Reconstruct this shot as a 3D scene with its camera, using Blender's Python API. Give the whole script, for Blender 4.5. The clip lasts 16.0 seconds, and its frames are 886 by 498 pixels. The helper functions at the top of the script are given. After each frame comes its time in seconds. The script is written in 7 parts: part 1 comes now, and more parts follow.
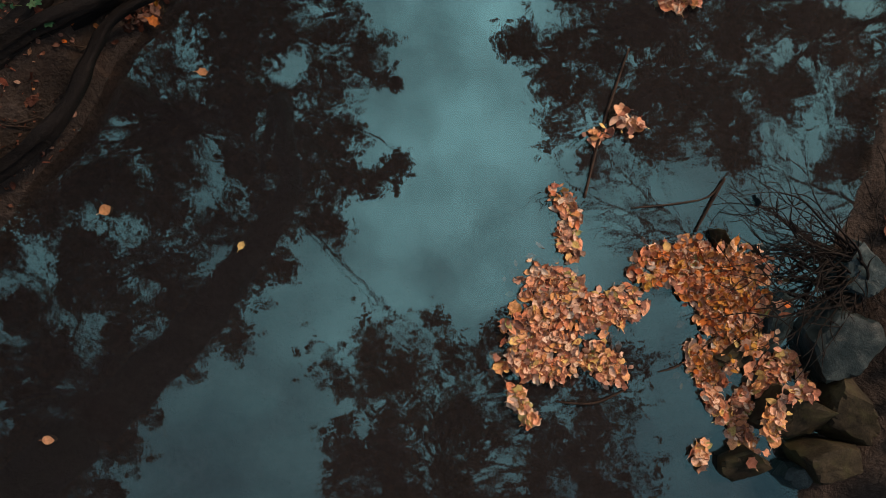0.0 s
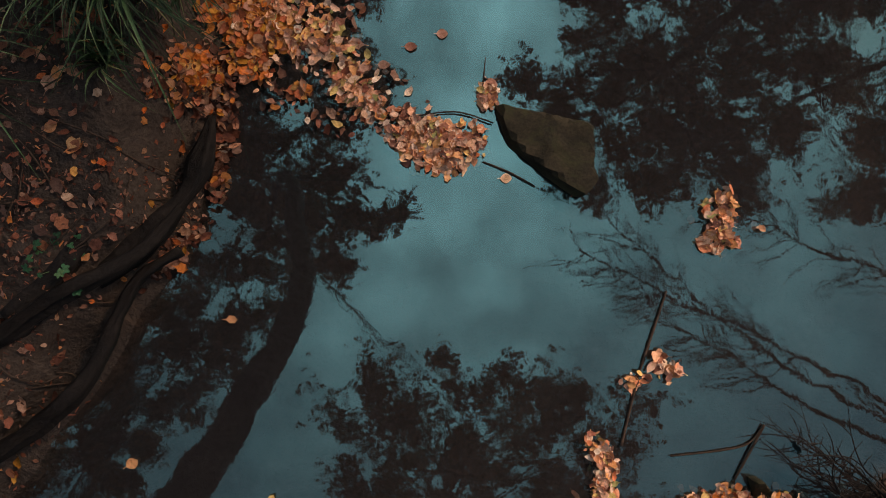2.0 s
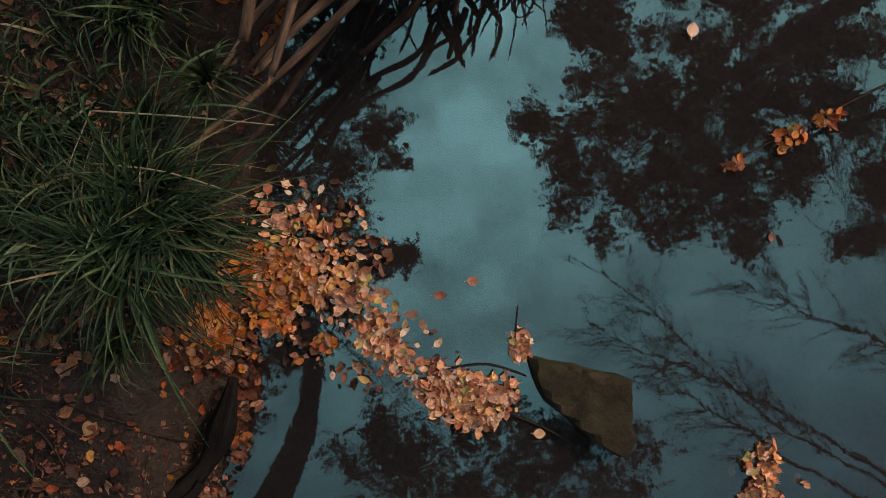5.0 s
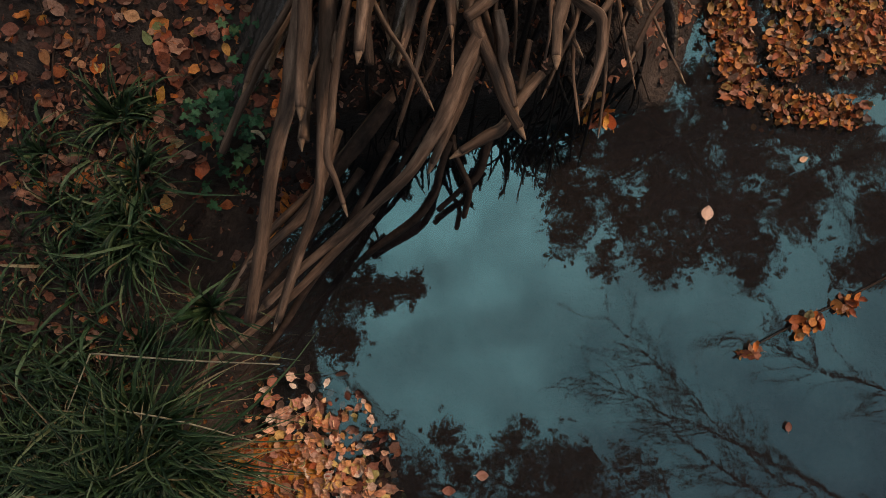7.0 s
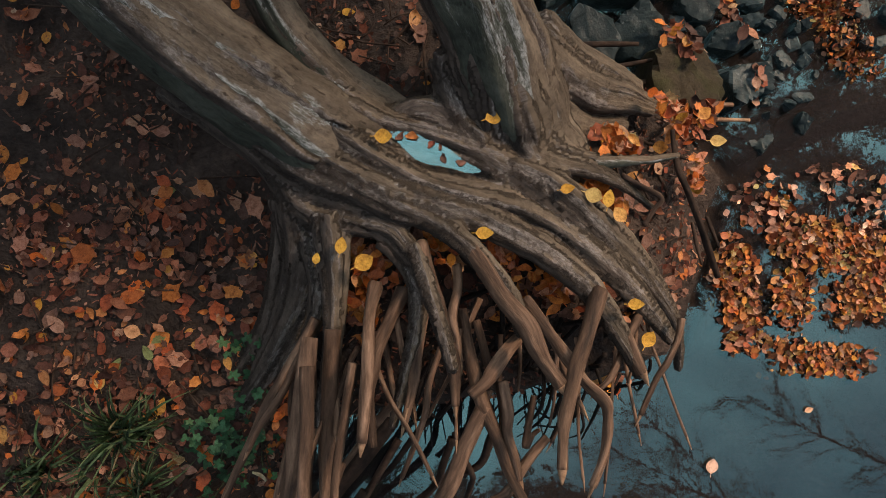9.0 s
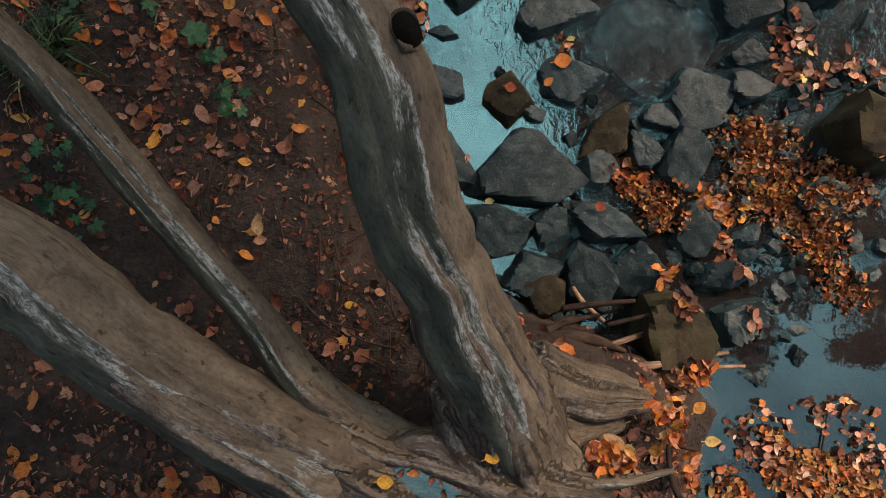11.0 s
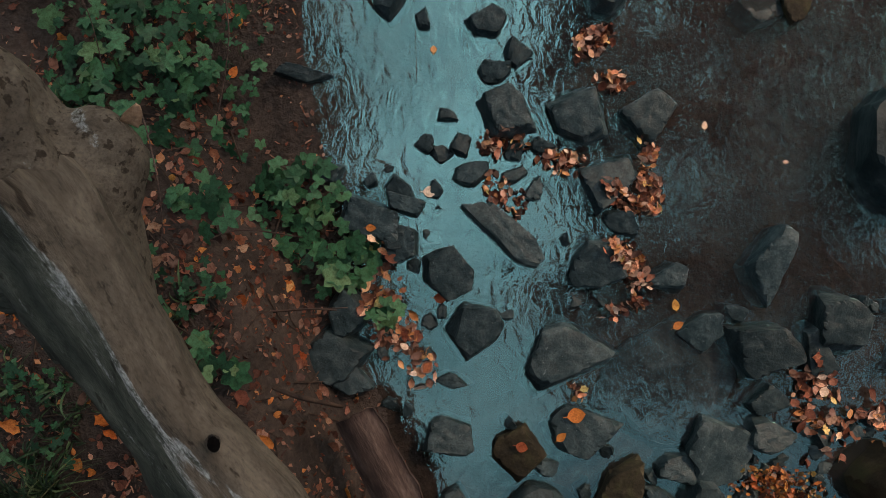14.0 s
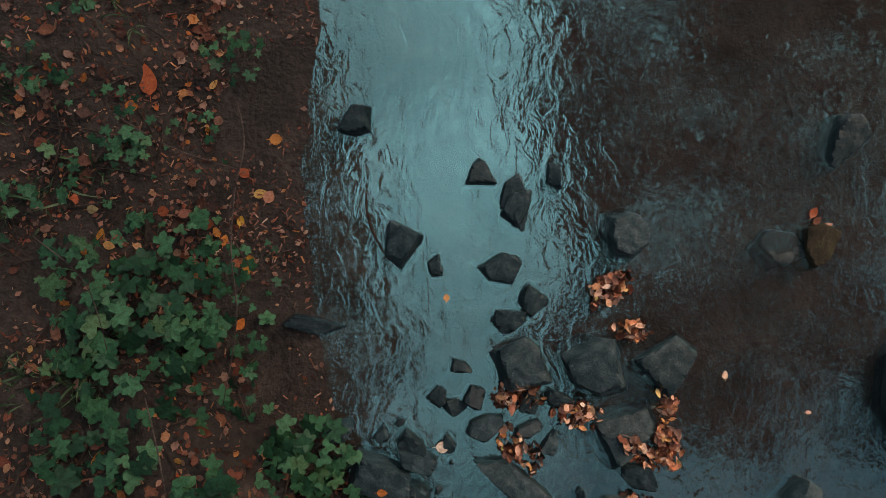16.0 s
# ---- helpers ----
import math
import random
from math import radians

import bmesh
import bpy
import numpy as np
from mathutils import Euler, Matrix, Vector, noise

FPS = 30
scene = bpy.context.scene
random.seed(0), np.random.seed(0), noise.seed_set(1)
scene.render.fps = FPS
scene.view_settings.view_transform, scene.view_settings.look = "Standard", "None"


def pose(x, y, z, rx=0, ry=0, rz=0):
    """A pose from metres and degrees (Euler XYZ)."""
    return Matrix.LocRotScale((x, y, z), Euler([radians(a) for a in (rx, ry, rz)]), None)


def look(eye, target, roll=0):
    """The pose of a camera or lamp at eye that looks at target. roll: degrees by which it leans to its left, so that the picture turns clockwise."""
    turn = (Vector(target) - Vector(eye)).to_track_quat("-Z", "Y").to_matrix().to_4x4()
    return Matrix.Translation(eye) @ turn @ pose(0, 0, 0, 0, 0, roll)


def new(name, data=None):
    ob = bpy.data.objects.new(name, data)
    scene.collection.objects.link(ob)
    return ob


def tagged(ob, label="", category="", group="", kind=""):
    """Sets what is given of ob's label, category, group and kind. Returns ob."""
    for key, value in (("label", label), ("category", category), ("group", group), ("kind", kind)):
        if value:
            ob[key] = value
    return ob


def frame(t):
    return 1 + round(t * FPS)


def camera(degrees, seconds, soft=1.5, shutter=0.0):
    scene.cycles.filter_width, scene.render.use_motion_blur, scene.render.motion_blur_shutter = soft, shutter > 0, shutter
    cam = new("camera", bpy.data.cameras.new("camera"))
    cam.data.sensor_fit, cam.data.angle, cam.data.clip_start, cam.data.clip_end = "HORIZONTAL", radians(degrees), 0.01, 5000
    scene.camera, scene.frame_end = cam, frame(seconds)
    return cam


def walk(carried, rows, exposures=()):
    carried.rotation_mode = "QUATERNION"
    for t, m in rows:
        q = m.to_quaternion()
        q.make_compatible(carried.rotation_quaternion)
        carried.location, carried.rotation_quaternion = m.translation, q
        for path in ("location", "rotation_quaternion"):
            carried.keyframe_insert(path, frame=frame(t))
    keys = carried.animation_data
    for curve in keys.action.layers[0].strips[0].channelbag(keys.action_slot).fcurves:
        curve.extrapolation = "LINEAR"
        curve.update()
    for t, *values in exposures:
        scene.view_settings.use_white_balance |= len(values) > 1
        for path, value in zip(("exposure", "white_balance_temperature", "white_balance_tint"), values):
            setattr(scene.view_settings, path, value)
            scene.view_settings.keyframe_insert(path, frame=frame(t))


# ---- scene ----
cam = camera(60.29, 16.0, soft=0.9)
# seconds, eye, then turn, tilt and lean in degrees of a camera that looks straight down
PATH = [
    (0.0, 0.0000, 0.0000, 3.5867, -0.000, 2.644, -1.933),
    (0.5, -0.0373, 0.2629, 3.5858, -0.038, 2.627, -1.899),
    (1.0, -0.0836, 0.5853, 3.5814, -0.005, 2.627, -1.919),
    (1.5, -0.1189, 0.8589, 3.5719, 0.010, 2.613, -1.942),
    (2.0, -0.1579, 1.1614, 3.5588, 0.096, 2.595, -1.974),
    (2.5, -0.1772, 1.3860, 3.5479, 0.114, 2.634, -1.972),
    (3.0, -0.1991, 1.6199, 3.5292, 0.161, 2.679, -1.966),
    (3.5, -0.2165, 1.7988, 3.5125, 0.147, 2.691, -1.941),
    (4.0, -0.2454, 1.9889, 3.4900, 0.191, 2.670, -1.921),
    (6.5, -0.3214, 2.9144, 3.4240, 0.080, 2.624, -1.917),
    (7.0, -0.3289, 3.1808, 3.4092, 0.120, 2.643, -1.941),
    (7.5, -0.3323, 3.4208, 3.3971, 0.140, 2.649, -1.954),
    (8.0, -0.3322, 3.7223, 3.4016, 0.109, 2.610, -1.917),
    (8.5, -0.3335, 3.9898, 3.4094, 0.153, 2.645, -1.956),
    (9.0, -0.3417, 4.3210, 3.4352, 0.125, 2.585, -1.928),
    (9.5, -0.3530, 4.5940, 3.4826, 0.167, 2.651, -1.887),
    (12.0, -0.3399, 5.9140, 3.5508, 0.038, 2.665, -1.861),
    (12.5, -0.3489, 6.1690, 3.5324, 0.087, 2.686, -1.882),
    (13.0, -0.3549, 6.4697, 3.5115, 0.099, 2.708, -1.826),
    (13.5, -0.3619, 6.7187, 3.4973, 0.165, 2.747, -1.799),
    (14.0, -0.3793, 7.0144, 3.4836, 0.171, 2.731, -1.841),
    (14.5, -0.3926, 7.2684, 3.4778, 0.155, 2.702, -1.859),
    (15.0, -0.4113, 7.5743, 3.4625, 0.155, 2.691, -1.898),
    (15.5, -0.4256, 7.8440, 3.4577, 0.188, 2.700, -1.858),
    (16.0, -0.4394, 8.1596, 3.4372, 0.272, 2.705, -1.851),
]
walk(cam, [(t, pose(x, y, z, 0, 0, turn) @ pose(0, 0, 0, tilt) @ pose(0, 0, 0, 0, lean)) for t, x, y, z, turn, tilt, lean in PATH],
     exposures=[(0.0, 0.05), (4.0, 0.04), (6.5, 0.04), (8.0, 0.30), (9.5, 0.74), (12.0, 0.72), (13.5, 0.54), (16.0, 0.46)])

# ---- sky and light ----
world = bpy.data.worlds.new("overcast_sky")
scene.world = world
world.use_nodes = True
wn, wl = world.node_tree.nodes, world.node_tree.links
sky = wn.new("ShaderNodeTexSky")
sky.sky_type, sky.sun_disc = "NISHITA", False
sky.sun_elevation, sky.sun_rotation = radians(40), radians(52)
sky.air_density, sky.dust_density, sky.ozone_density = 1.0, 3.0, 2.0
cloud = wn.new("ShaderNodeTexNoise")
cloud.inputs["Scale"].default_value, cloud.inputs["Detail"].default_value = 8.0, 5.0
cloud_ramp = wn.new("ShaderNodeValToRGB")
cloud_ramp.color_ramp.elements[0].position, cloud_ramp.color_ramp.elements[0].color = 0.34, (0.57, 0.59, 0.57, 1)
cloud_ramp.color_ramp.elements[1].position, cloud_ramp.color_ramp.elements[1].color = 0.66, (1.42, 1.45, 1.44, 1)
veil = wn.new("ShaderNodeMix")
veil.data_type, veil.blend_type = "RGBA", "MIX"
veil.inputs["Factor"].default_value = 0.76
wl.new(cloud.outputs["Fac"], cloud_ramp.inputs["Fac"])
bright = cloud_ramp.color_ramp.elements.new(0.80)
bright.color = (2.16, 2.15, 2.12, 1)
boost = wn.new("ShaderNodeVectorMath")
boost.operation = "SCALE"
side = wn.new("ShaderNodeSeparateXYZ")
wl.new(wn.new("ShaderNodeTexCoord").outputs["Generated"], side.inputs[0])
sunward = wn.new("ShaderNodeMapRange")
for key, value in (("From Min", -0.30), ("From Max", 0.32), ("To Min", 2.0), ("To Max", 8.6)):
    sunward.inputs[key].default_value = value
wl.new(side.outputs["Y"], sunward.inputs["Value"])
zenith = wn.new("ShaderNodeMapRange")
for key, value in (("From Min", 0.74), ("From Max", 0.985), ("To Min", 0.40), ("To Max", 1.0)):
    zenith.inputs[key].default_value = value
wl.new(side.outputs["Z"], zenith.inputs["Value"])
overhead = wn.new("ShaderNodeMath")
overhead.operation = "MULTIPLY"
wl.new(sunward.outputs["Result"], overhead.inputs[0])
wl.new(zenith.outputs["Result"], overhead.inputs[1])
aside, across = wn.new("ShaderNodeMath"), wn.new("ShaderNodeMath")
aside.operation, across.operation = "SUBTRACT", "ABSOLUTE"
aside.inputs[1].default_value = 0.05
wl.new(side.outputs["X"], aside.inputs[0])
wl.new(aside.outputs[0], across.inputs[0])
flank = wn.new("ShaderNodeMapRange")
for key, value in (("From Min", 0.02), ("From Max", 0.30), ("To Min", 1.0), ("To Max", 0.58)):
    flank.inputs[key].default_value = value
wl.new(across.outputs[0], flank.inputs["Value"])
dimmed = wn.new("ShaderNodeMath")
dimmed.operation = "MULTIPLY"
wl.new(overhead.outputs[0], dimmed.inputs[0])
wl.new(flank.outputs["Result"], dimmed.inputs[1])
wl.new(dimmed.outputs[0], boost.inputs["Scale"])
wl.new(cloud_ramp.outputs["Color"], boost.inputs[0])
wl.new(sky.outputs["Color"], veil.inputs["A"])
wl.new(boost.outputs[0], veil.inputs["B"])
wl.new(veil.outputs["Result"], wn["Background"].inputs["Color"])
wn["Background"].inputs["Strength"].default_value = 0.208

sun = new("sun", bpy.data.lights.new("sun", "SUN"))
sun.data.energy, sun.data.angle, sun.data.color = 3.0, radians(10), (1.0, 0.70, 0.49)
sun.matrix_world = look((0, 0, 0), (-0.78 * math.cos(radians(40)), -0.62 * math.cos(radians(40)), -math.sin(radians(40))))


# ---- materials ----
def nodes_of(name):
    m = bpy.data.materials.new(name)
    m.use_nodes = True
    return m, m.node_tree.nodes, m.node_tree.links, m.node_tree.nodes["Principled BSDF"]


def ramp_node(n, stops):
    r = n.new("ShaderNodeValToRGB")
    e = r.color_ramp.elements
    while len(e) < len(stops):
        e.new(0.5)
    for el, (p, c) in zip(e, stops):
        el.position, el.color = p, (*c, 1)
    return r


def noise_node(n, l, vector, scale, detail=5.0, rough=0.6, distortion=0.0):
    t = n.new("ShaderNodeTexNoise")
    t.inputs["Scale"].default_value, t.inputs["Detail"].default_value = scale, detail
    t.inputs["Roughness"].default_value, t.inputs["Distortion"].default_value = rough, distortion
    l.new(vector, t.inputs["Vector"])
    return t.outputs["Fac"]


def mix_node(n, l, a, b, fac, blend="MIX"):
    m = n.new("ShaderNodeMix")
    m.data_type, m.blend_type = "RGBA", blend
    l.new(a, m.inputs["A"])
    l.new(b, m.inputs["B"])
    if isinstance(fac, float):
        m.inputs["Factor"].default_value = fac
    else:
        l.new(fac, m.inputs["Factor"])
    return m.outputs["Result"]


def surface(name, stops, scale, rough=(0.6, 0.9), grain=60.0, bump=0.4, depth=0.01, stretch=(1, 1, 1), world_space=False, patch=None, vary=0.0, along=False, gloss=0.18):
    """A rough natural surface: broad stains from the stops, fine grain over them, relief from both.
    patch: (scale, low, high, colour) of a second growth over it. vary: how far single objects differ in brightness."""
    m, n, l, b = nodes_of(name)
    if world_space:
        src = n.new("ShaderNodeNewGeometry").outputs["Position"]
    elif along:
        at = n.new("ShaderNodeAttribute")
        at.attribute_name = "grain"
        src = at.outputs["Vector"]
    else:
        src = n.new("ShaderNodeTexCoord").outputs["Object"]
    mp = n.new("ShaderNodeMapping")
    mp.inputs["Scale"].default_value = stretch
    l.new(src, mp.inputs["Vector"])
    v = mp.outputs["Vector"]
    broad = noise_node(n, l, v, scale, 6.0, 0.62, 0.4)
    fine = noise_node(n, l, v, grain, 4.0, 0.7)
    r = ramp_node(n, stops)
    l.new(broad, r.inputs["Fac"])
    fr = ramp_node(n, [(0.25, (0.55, 0.55, 0.55)), (0.75, (1.4, 1.4, 1.4))])
    l.new(fine, fr.inputs["Fac"])
    col = mix_node(n, l, r.outputs["Color"], fr.outputs["Color"], 1.0, "MULTIPLY")
    if patch:
        ps, lo, hi, pc = patch
        pn = noise_node(n, l, v, ps, 7.0, 0.7, 0.6)
        pr = ramp_node(n, [(lo, (0, 0, 0)), (hi, (1, 1, 1))])
        l.new(pn, pr.inputs["Fac"])
        c = n.new("ShaderNodeRGB")
        c.outputs[0].default_value = (*pc, 1)
        col = mix_node(n, l, col, c.outputs[0], pr.outputs["Color"])
    if vary:
        oi = n.new("ShaderNodeObjectInfo")
        vr = ramp_node(n, [(0.0, (1 - vary,) * 3), (1.0, (1 + vary,) * 3)])
        l.new(oi.outputs["Random"], vr.inputs["Fac"])
        col = mix_node(n, l, col, vr.outputs["Color"], 1.0, "MULTIPLY")
    l.new(col, b.inputs["Base Color"])
    rr = n.new("ShaderNodeMapRange")
    rr.inputs["To Min"].default_value, rr.inputs["To Max"].default_value = rough
    l.new(broad, rr.inputs["Value"])
    l.new(rr.outputs["Result"], b.inputs["Roughness"])
    b.inputs["Specular IOR Level"].default_value = gloss
    add = n.new("ShaderNodeMath")
    add.operation = "MULTIPLY_ADD"
    add.inputs[1].default_value = 0.35
    l.new(fine, add.inputs[0])
    l.new(broad, add.inputs[2])
    bp = n.new("ShaderNodeBump")
    bp.inputs["Strength"].default_value, bp.inputs["Distance"].default_value = bump, depth
    l.new(add.outputs[0], bp.inputs["Height"])
    l.new(bp.outputs["Normal"], b.inputs["Normal"])
    return m


def leaf_material(name, stops, rough=0.5, islands=False):
    """Dead or green leaves, each with its own colour out of the stops."""
    m, n, l, b = nodes_of(name)
    if islands:
        pick = n.new("ShaderNodeNewGeometry").outputs["Random Per Island"]
    else:
        pick = n.new("ShaderNodeObjectInfo").outputs["Random"]
    r = ramp_node(n, stops)
    l.new(pick, r.inputs["Fac"])
    pos = n.new("ShaderNodeNewGeometry").outputs["Position"]
    blot = noise_node(n, l, pos, 48.0, 5.0, 0.75)
    br = ramp_node(n, [(0.30, (0.30, 0.24, 0.20)), (0.44, (0.78, 0.70, 0.62)), (0.56, (1, 1, 1)), (0.78, (1.35, 1.30, 1.18))])
    l.new(blot, br.inputs["Fac"])
    col = mix_node(n, l, r.outputs["Color"], br.outputs["Color"], 0.9, "MULTIPLY")
    fleck = noise_node(n, l, pos, 190.0, 3.0, 0.7)
    fr = ramp_node(n, [(0.30, (0.55, 0.50, 0.45)), (0.5, (1, 1, 1)), (0.8, (1.15, 1.12, 1.05))])
    l.new(fleck, fr.inputs["Fac"])
    col = mix_node(n, l, col, fr.outputs["Color"], 0.8, "MULTIPLY")
    l.new(col, b.inputs["Base Color"])
    b.inputs["Roughness"].default_value, b.inputs["Specular IOR Level"].default_value = rough, 0.25
    bp = n.new("ShaderNodeBump")
    bp.inputs["Strength"].default_value, bp.inputs["Distance"].default_value = 0.6, 0.004
    l.new(blot, bp.inputs["Height"])
    l.new(bp.outputs["Normal"], b.inputs["Normal"])
    return m


AUTUMN = [(0.0, (0.50, 0.16, 0.07)), (0.10, (0.68, 0.33, 0.20)), (0.22, (0.74, 0.47, 0.36)), (0.31, (0.26, 0.085, 0.055)), (0.42, (0.72, 0.35, 0.15)),
          (0.54, (0.80, 0.56, 0.46)), (0.63, (0.52, 0.22, 0.14)), (0.72, (0.11, 0.052, 0.042)), (0.80, (0.70, 0.42, 0.30)), (0.88, (0.62, 0.28, 0.11)), (0.95, (0.74, 0.48, 0.18)), (1.0, (0.22, 0.24, 0.09))]
LITTER = [(0.0, (0.060, 0.032, 0.026)), (0.16, (0.19, 0.062, 0.034)), (0.30, (0.040, 0.024, 0.020)), (0.44, (0.30, 0.12, 0.065)), (0.56, (0.12, 0.070, 0.054)),
          (0.68, (0.34, 0.19, 0.14)), (0.80, (0.24, 0.065, 0.034)), (0.90, (0.40, 0.25, 0.18)), (0.97, (0.52, 0.20, 0.05)), (1.0, (0.46, 0.34, 0.26))]
BRIGHT = [(0.0, (0.62, 0.15, 0.025)), (0.2, (0.64, 0.26, 0.06)), (0.36, (0.36, 0.09, 0.03)), (0.50, (0.66, 0.34, 0.05)), (0.60, (0.60, 0.33, 0.22)),
          (0.76, (0.44, 0.10, 0.03)), (0.88, (0.15, 0.060, 0.035)), (0.97, (0.52, 0.28, 0.17)), (1.0, (0.30, 0.28, 0.12))]
GREENS = [(0.0, (0.018, 0.062, 0.030)), (0.4, (0.034, 0.118, 0.054)), (0.85, (0.060, 0.175, 0.078)), (1.0, (0.10, 0.19, 0.08))]
AUTUMN = [(p, tuple(min(v * 1.28, 0.86) for v in c)) for p, c in AUTUMN]
MAT_RAFT, MAT_RAFT_MASS = leaf_material("floating_autumn_leaf", AUTUMN, 0.42), leaf_material("floating_leaf_mass", AUTUMN, 0.42, True)
MAT_BRIGHT, MAT_LITTER = leaf_material("fresh_fallen_leaf", BRIGHT, 0.5), leaf_material("rotting_leaf_litter", LITTER, 0.6, True)
MAT_HEAP = leaf_material("wet_leaf_heap", [(p, tuple(v * 0.95 for v in c)) for p, c in BRIGHT], 0.4, True)
MAT_SHRED = leaf_material("shredded_leaf", [(0.0, (0.05, 0.026, 0.02)), (0.15, (0.42, 0.12, 0.035)), (0.28, (0.10, 0.042, 0.028)), (0.40, (0.54, 0.22, 0.06)), (0.52, (0.22, 0.075, 0.045)), (0.62, (0.50, 0.32, 0.22)),
                                              (0.72, (0.07, 0.036, 0.028)), (0.82, (0.58, 0.36, 0.10)), (0.92, (0.34, 0.11, 0.05)), (1.0, (0.28, 0.26, 0.10))], 0.45, True)
MAT_LIME = leaf_material("fallen_green_leaf", [(0.0, (0.13, 0.20, 0.07)), (1.0, (0.26, 0.30, 0.12))], 0.45)
MAT_YELLOW = leaf_material("fresh_yellow_leaf", [(0.0, (0.66, 0.36, 0.05)), (0.5, (0.72, 0.44, 0.07)), (0.8, (0.68, 0.28, 0.05)), (1.0, (0.62, 0.46, 0.16))], 0.45)
MAT_GREEN = leaf_material("green_plant_leaf", GREENS, 0.5)
MAT_CROWN = leaf_material("tree_crown_leaf", [(0.0, (0.07, 0.07, 0.04)), (0.4, (0.12, 0.085, 0.05)), (0.75, (0.22, 0.12, 0.06)), (1.0, (0.30, 0.16, 0.07))], 0.6, True)
MAT_GRASS = leaf_material("sedge_blade", [(0.0, (0.012, 0.030, 0.013)), (0.5, (0.030, 0.066, 0.026)), (0.78, (0.066, 0.118, 0.048)), (0.92, (0.14, 0.20, 0.09)), (0.97, (0.24, 0.19, 0.09)), (1.0, (0.36, 0.30, 0.18))], 0.4, True)
MAT_BLADE = leaf_material("long_sedge_blade", [(0.0, (0.035, 0.080, 0.032)), (0.6, (0.075, 0.14, 0.060)), (1.0, (0.17, 0.24, 0.13))], 0.35)
MAT_SOIL = surface("dark_wet_soil", [(0.3, (0.024, 0.0185, 0.016)), (0.5, (0.052, 0.039, 0.032)), (0.72, (0.086, 0.064, 0.052))], 3.5, (0.45, 0.95), 38.0, 1.0, 0.06, world_space=True,
                   patch=(1.6, 0.56, 0.75, (0.066, 0.042, 0.030)))
MAT_STONE = surface("wet_dark_stone", [(0.3, (0.010, 0.019, 0.021)), (0.46, (0.024, 0.040, 0.044)), (0.58, (0.045, 0.065, 0.068)), (0.74, (0.10, 0.125, 0.125))], 8.0, (0.20, 0.5), 85.0, 0.7, 0.012, vary=0.3, patch=(34.0, 0.62, 0.70, (0.12, 0.145, 0.15)))
MAT_MOSSY = surface("mossy_brown_stone", [(0.3, (0.016, 0.014, 0.010)), (0.5, (0.038, 0.031, 0.019)), (0.7, (0.078, 0.062, 0.038))], 7.0, (0.6, 0.95), 80.0, 0.7, 0.010, vary=0.2,
                    patch=(5.0, 0.48, 0.70, (0.052, 0.056, 0.021)))
BARK = [(0.32, (0.034, 0.030, 0.025)), (0.5, (0.078, 0.064, 0.050)), (0.68, (0.150, 0.116, 0.084))]


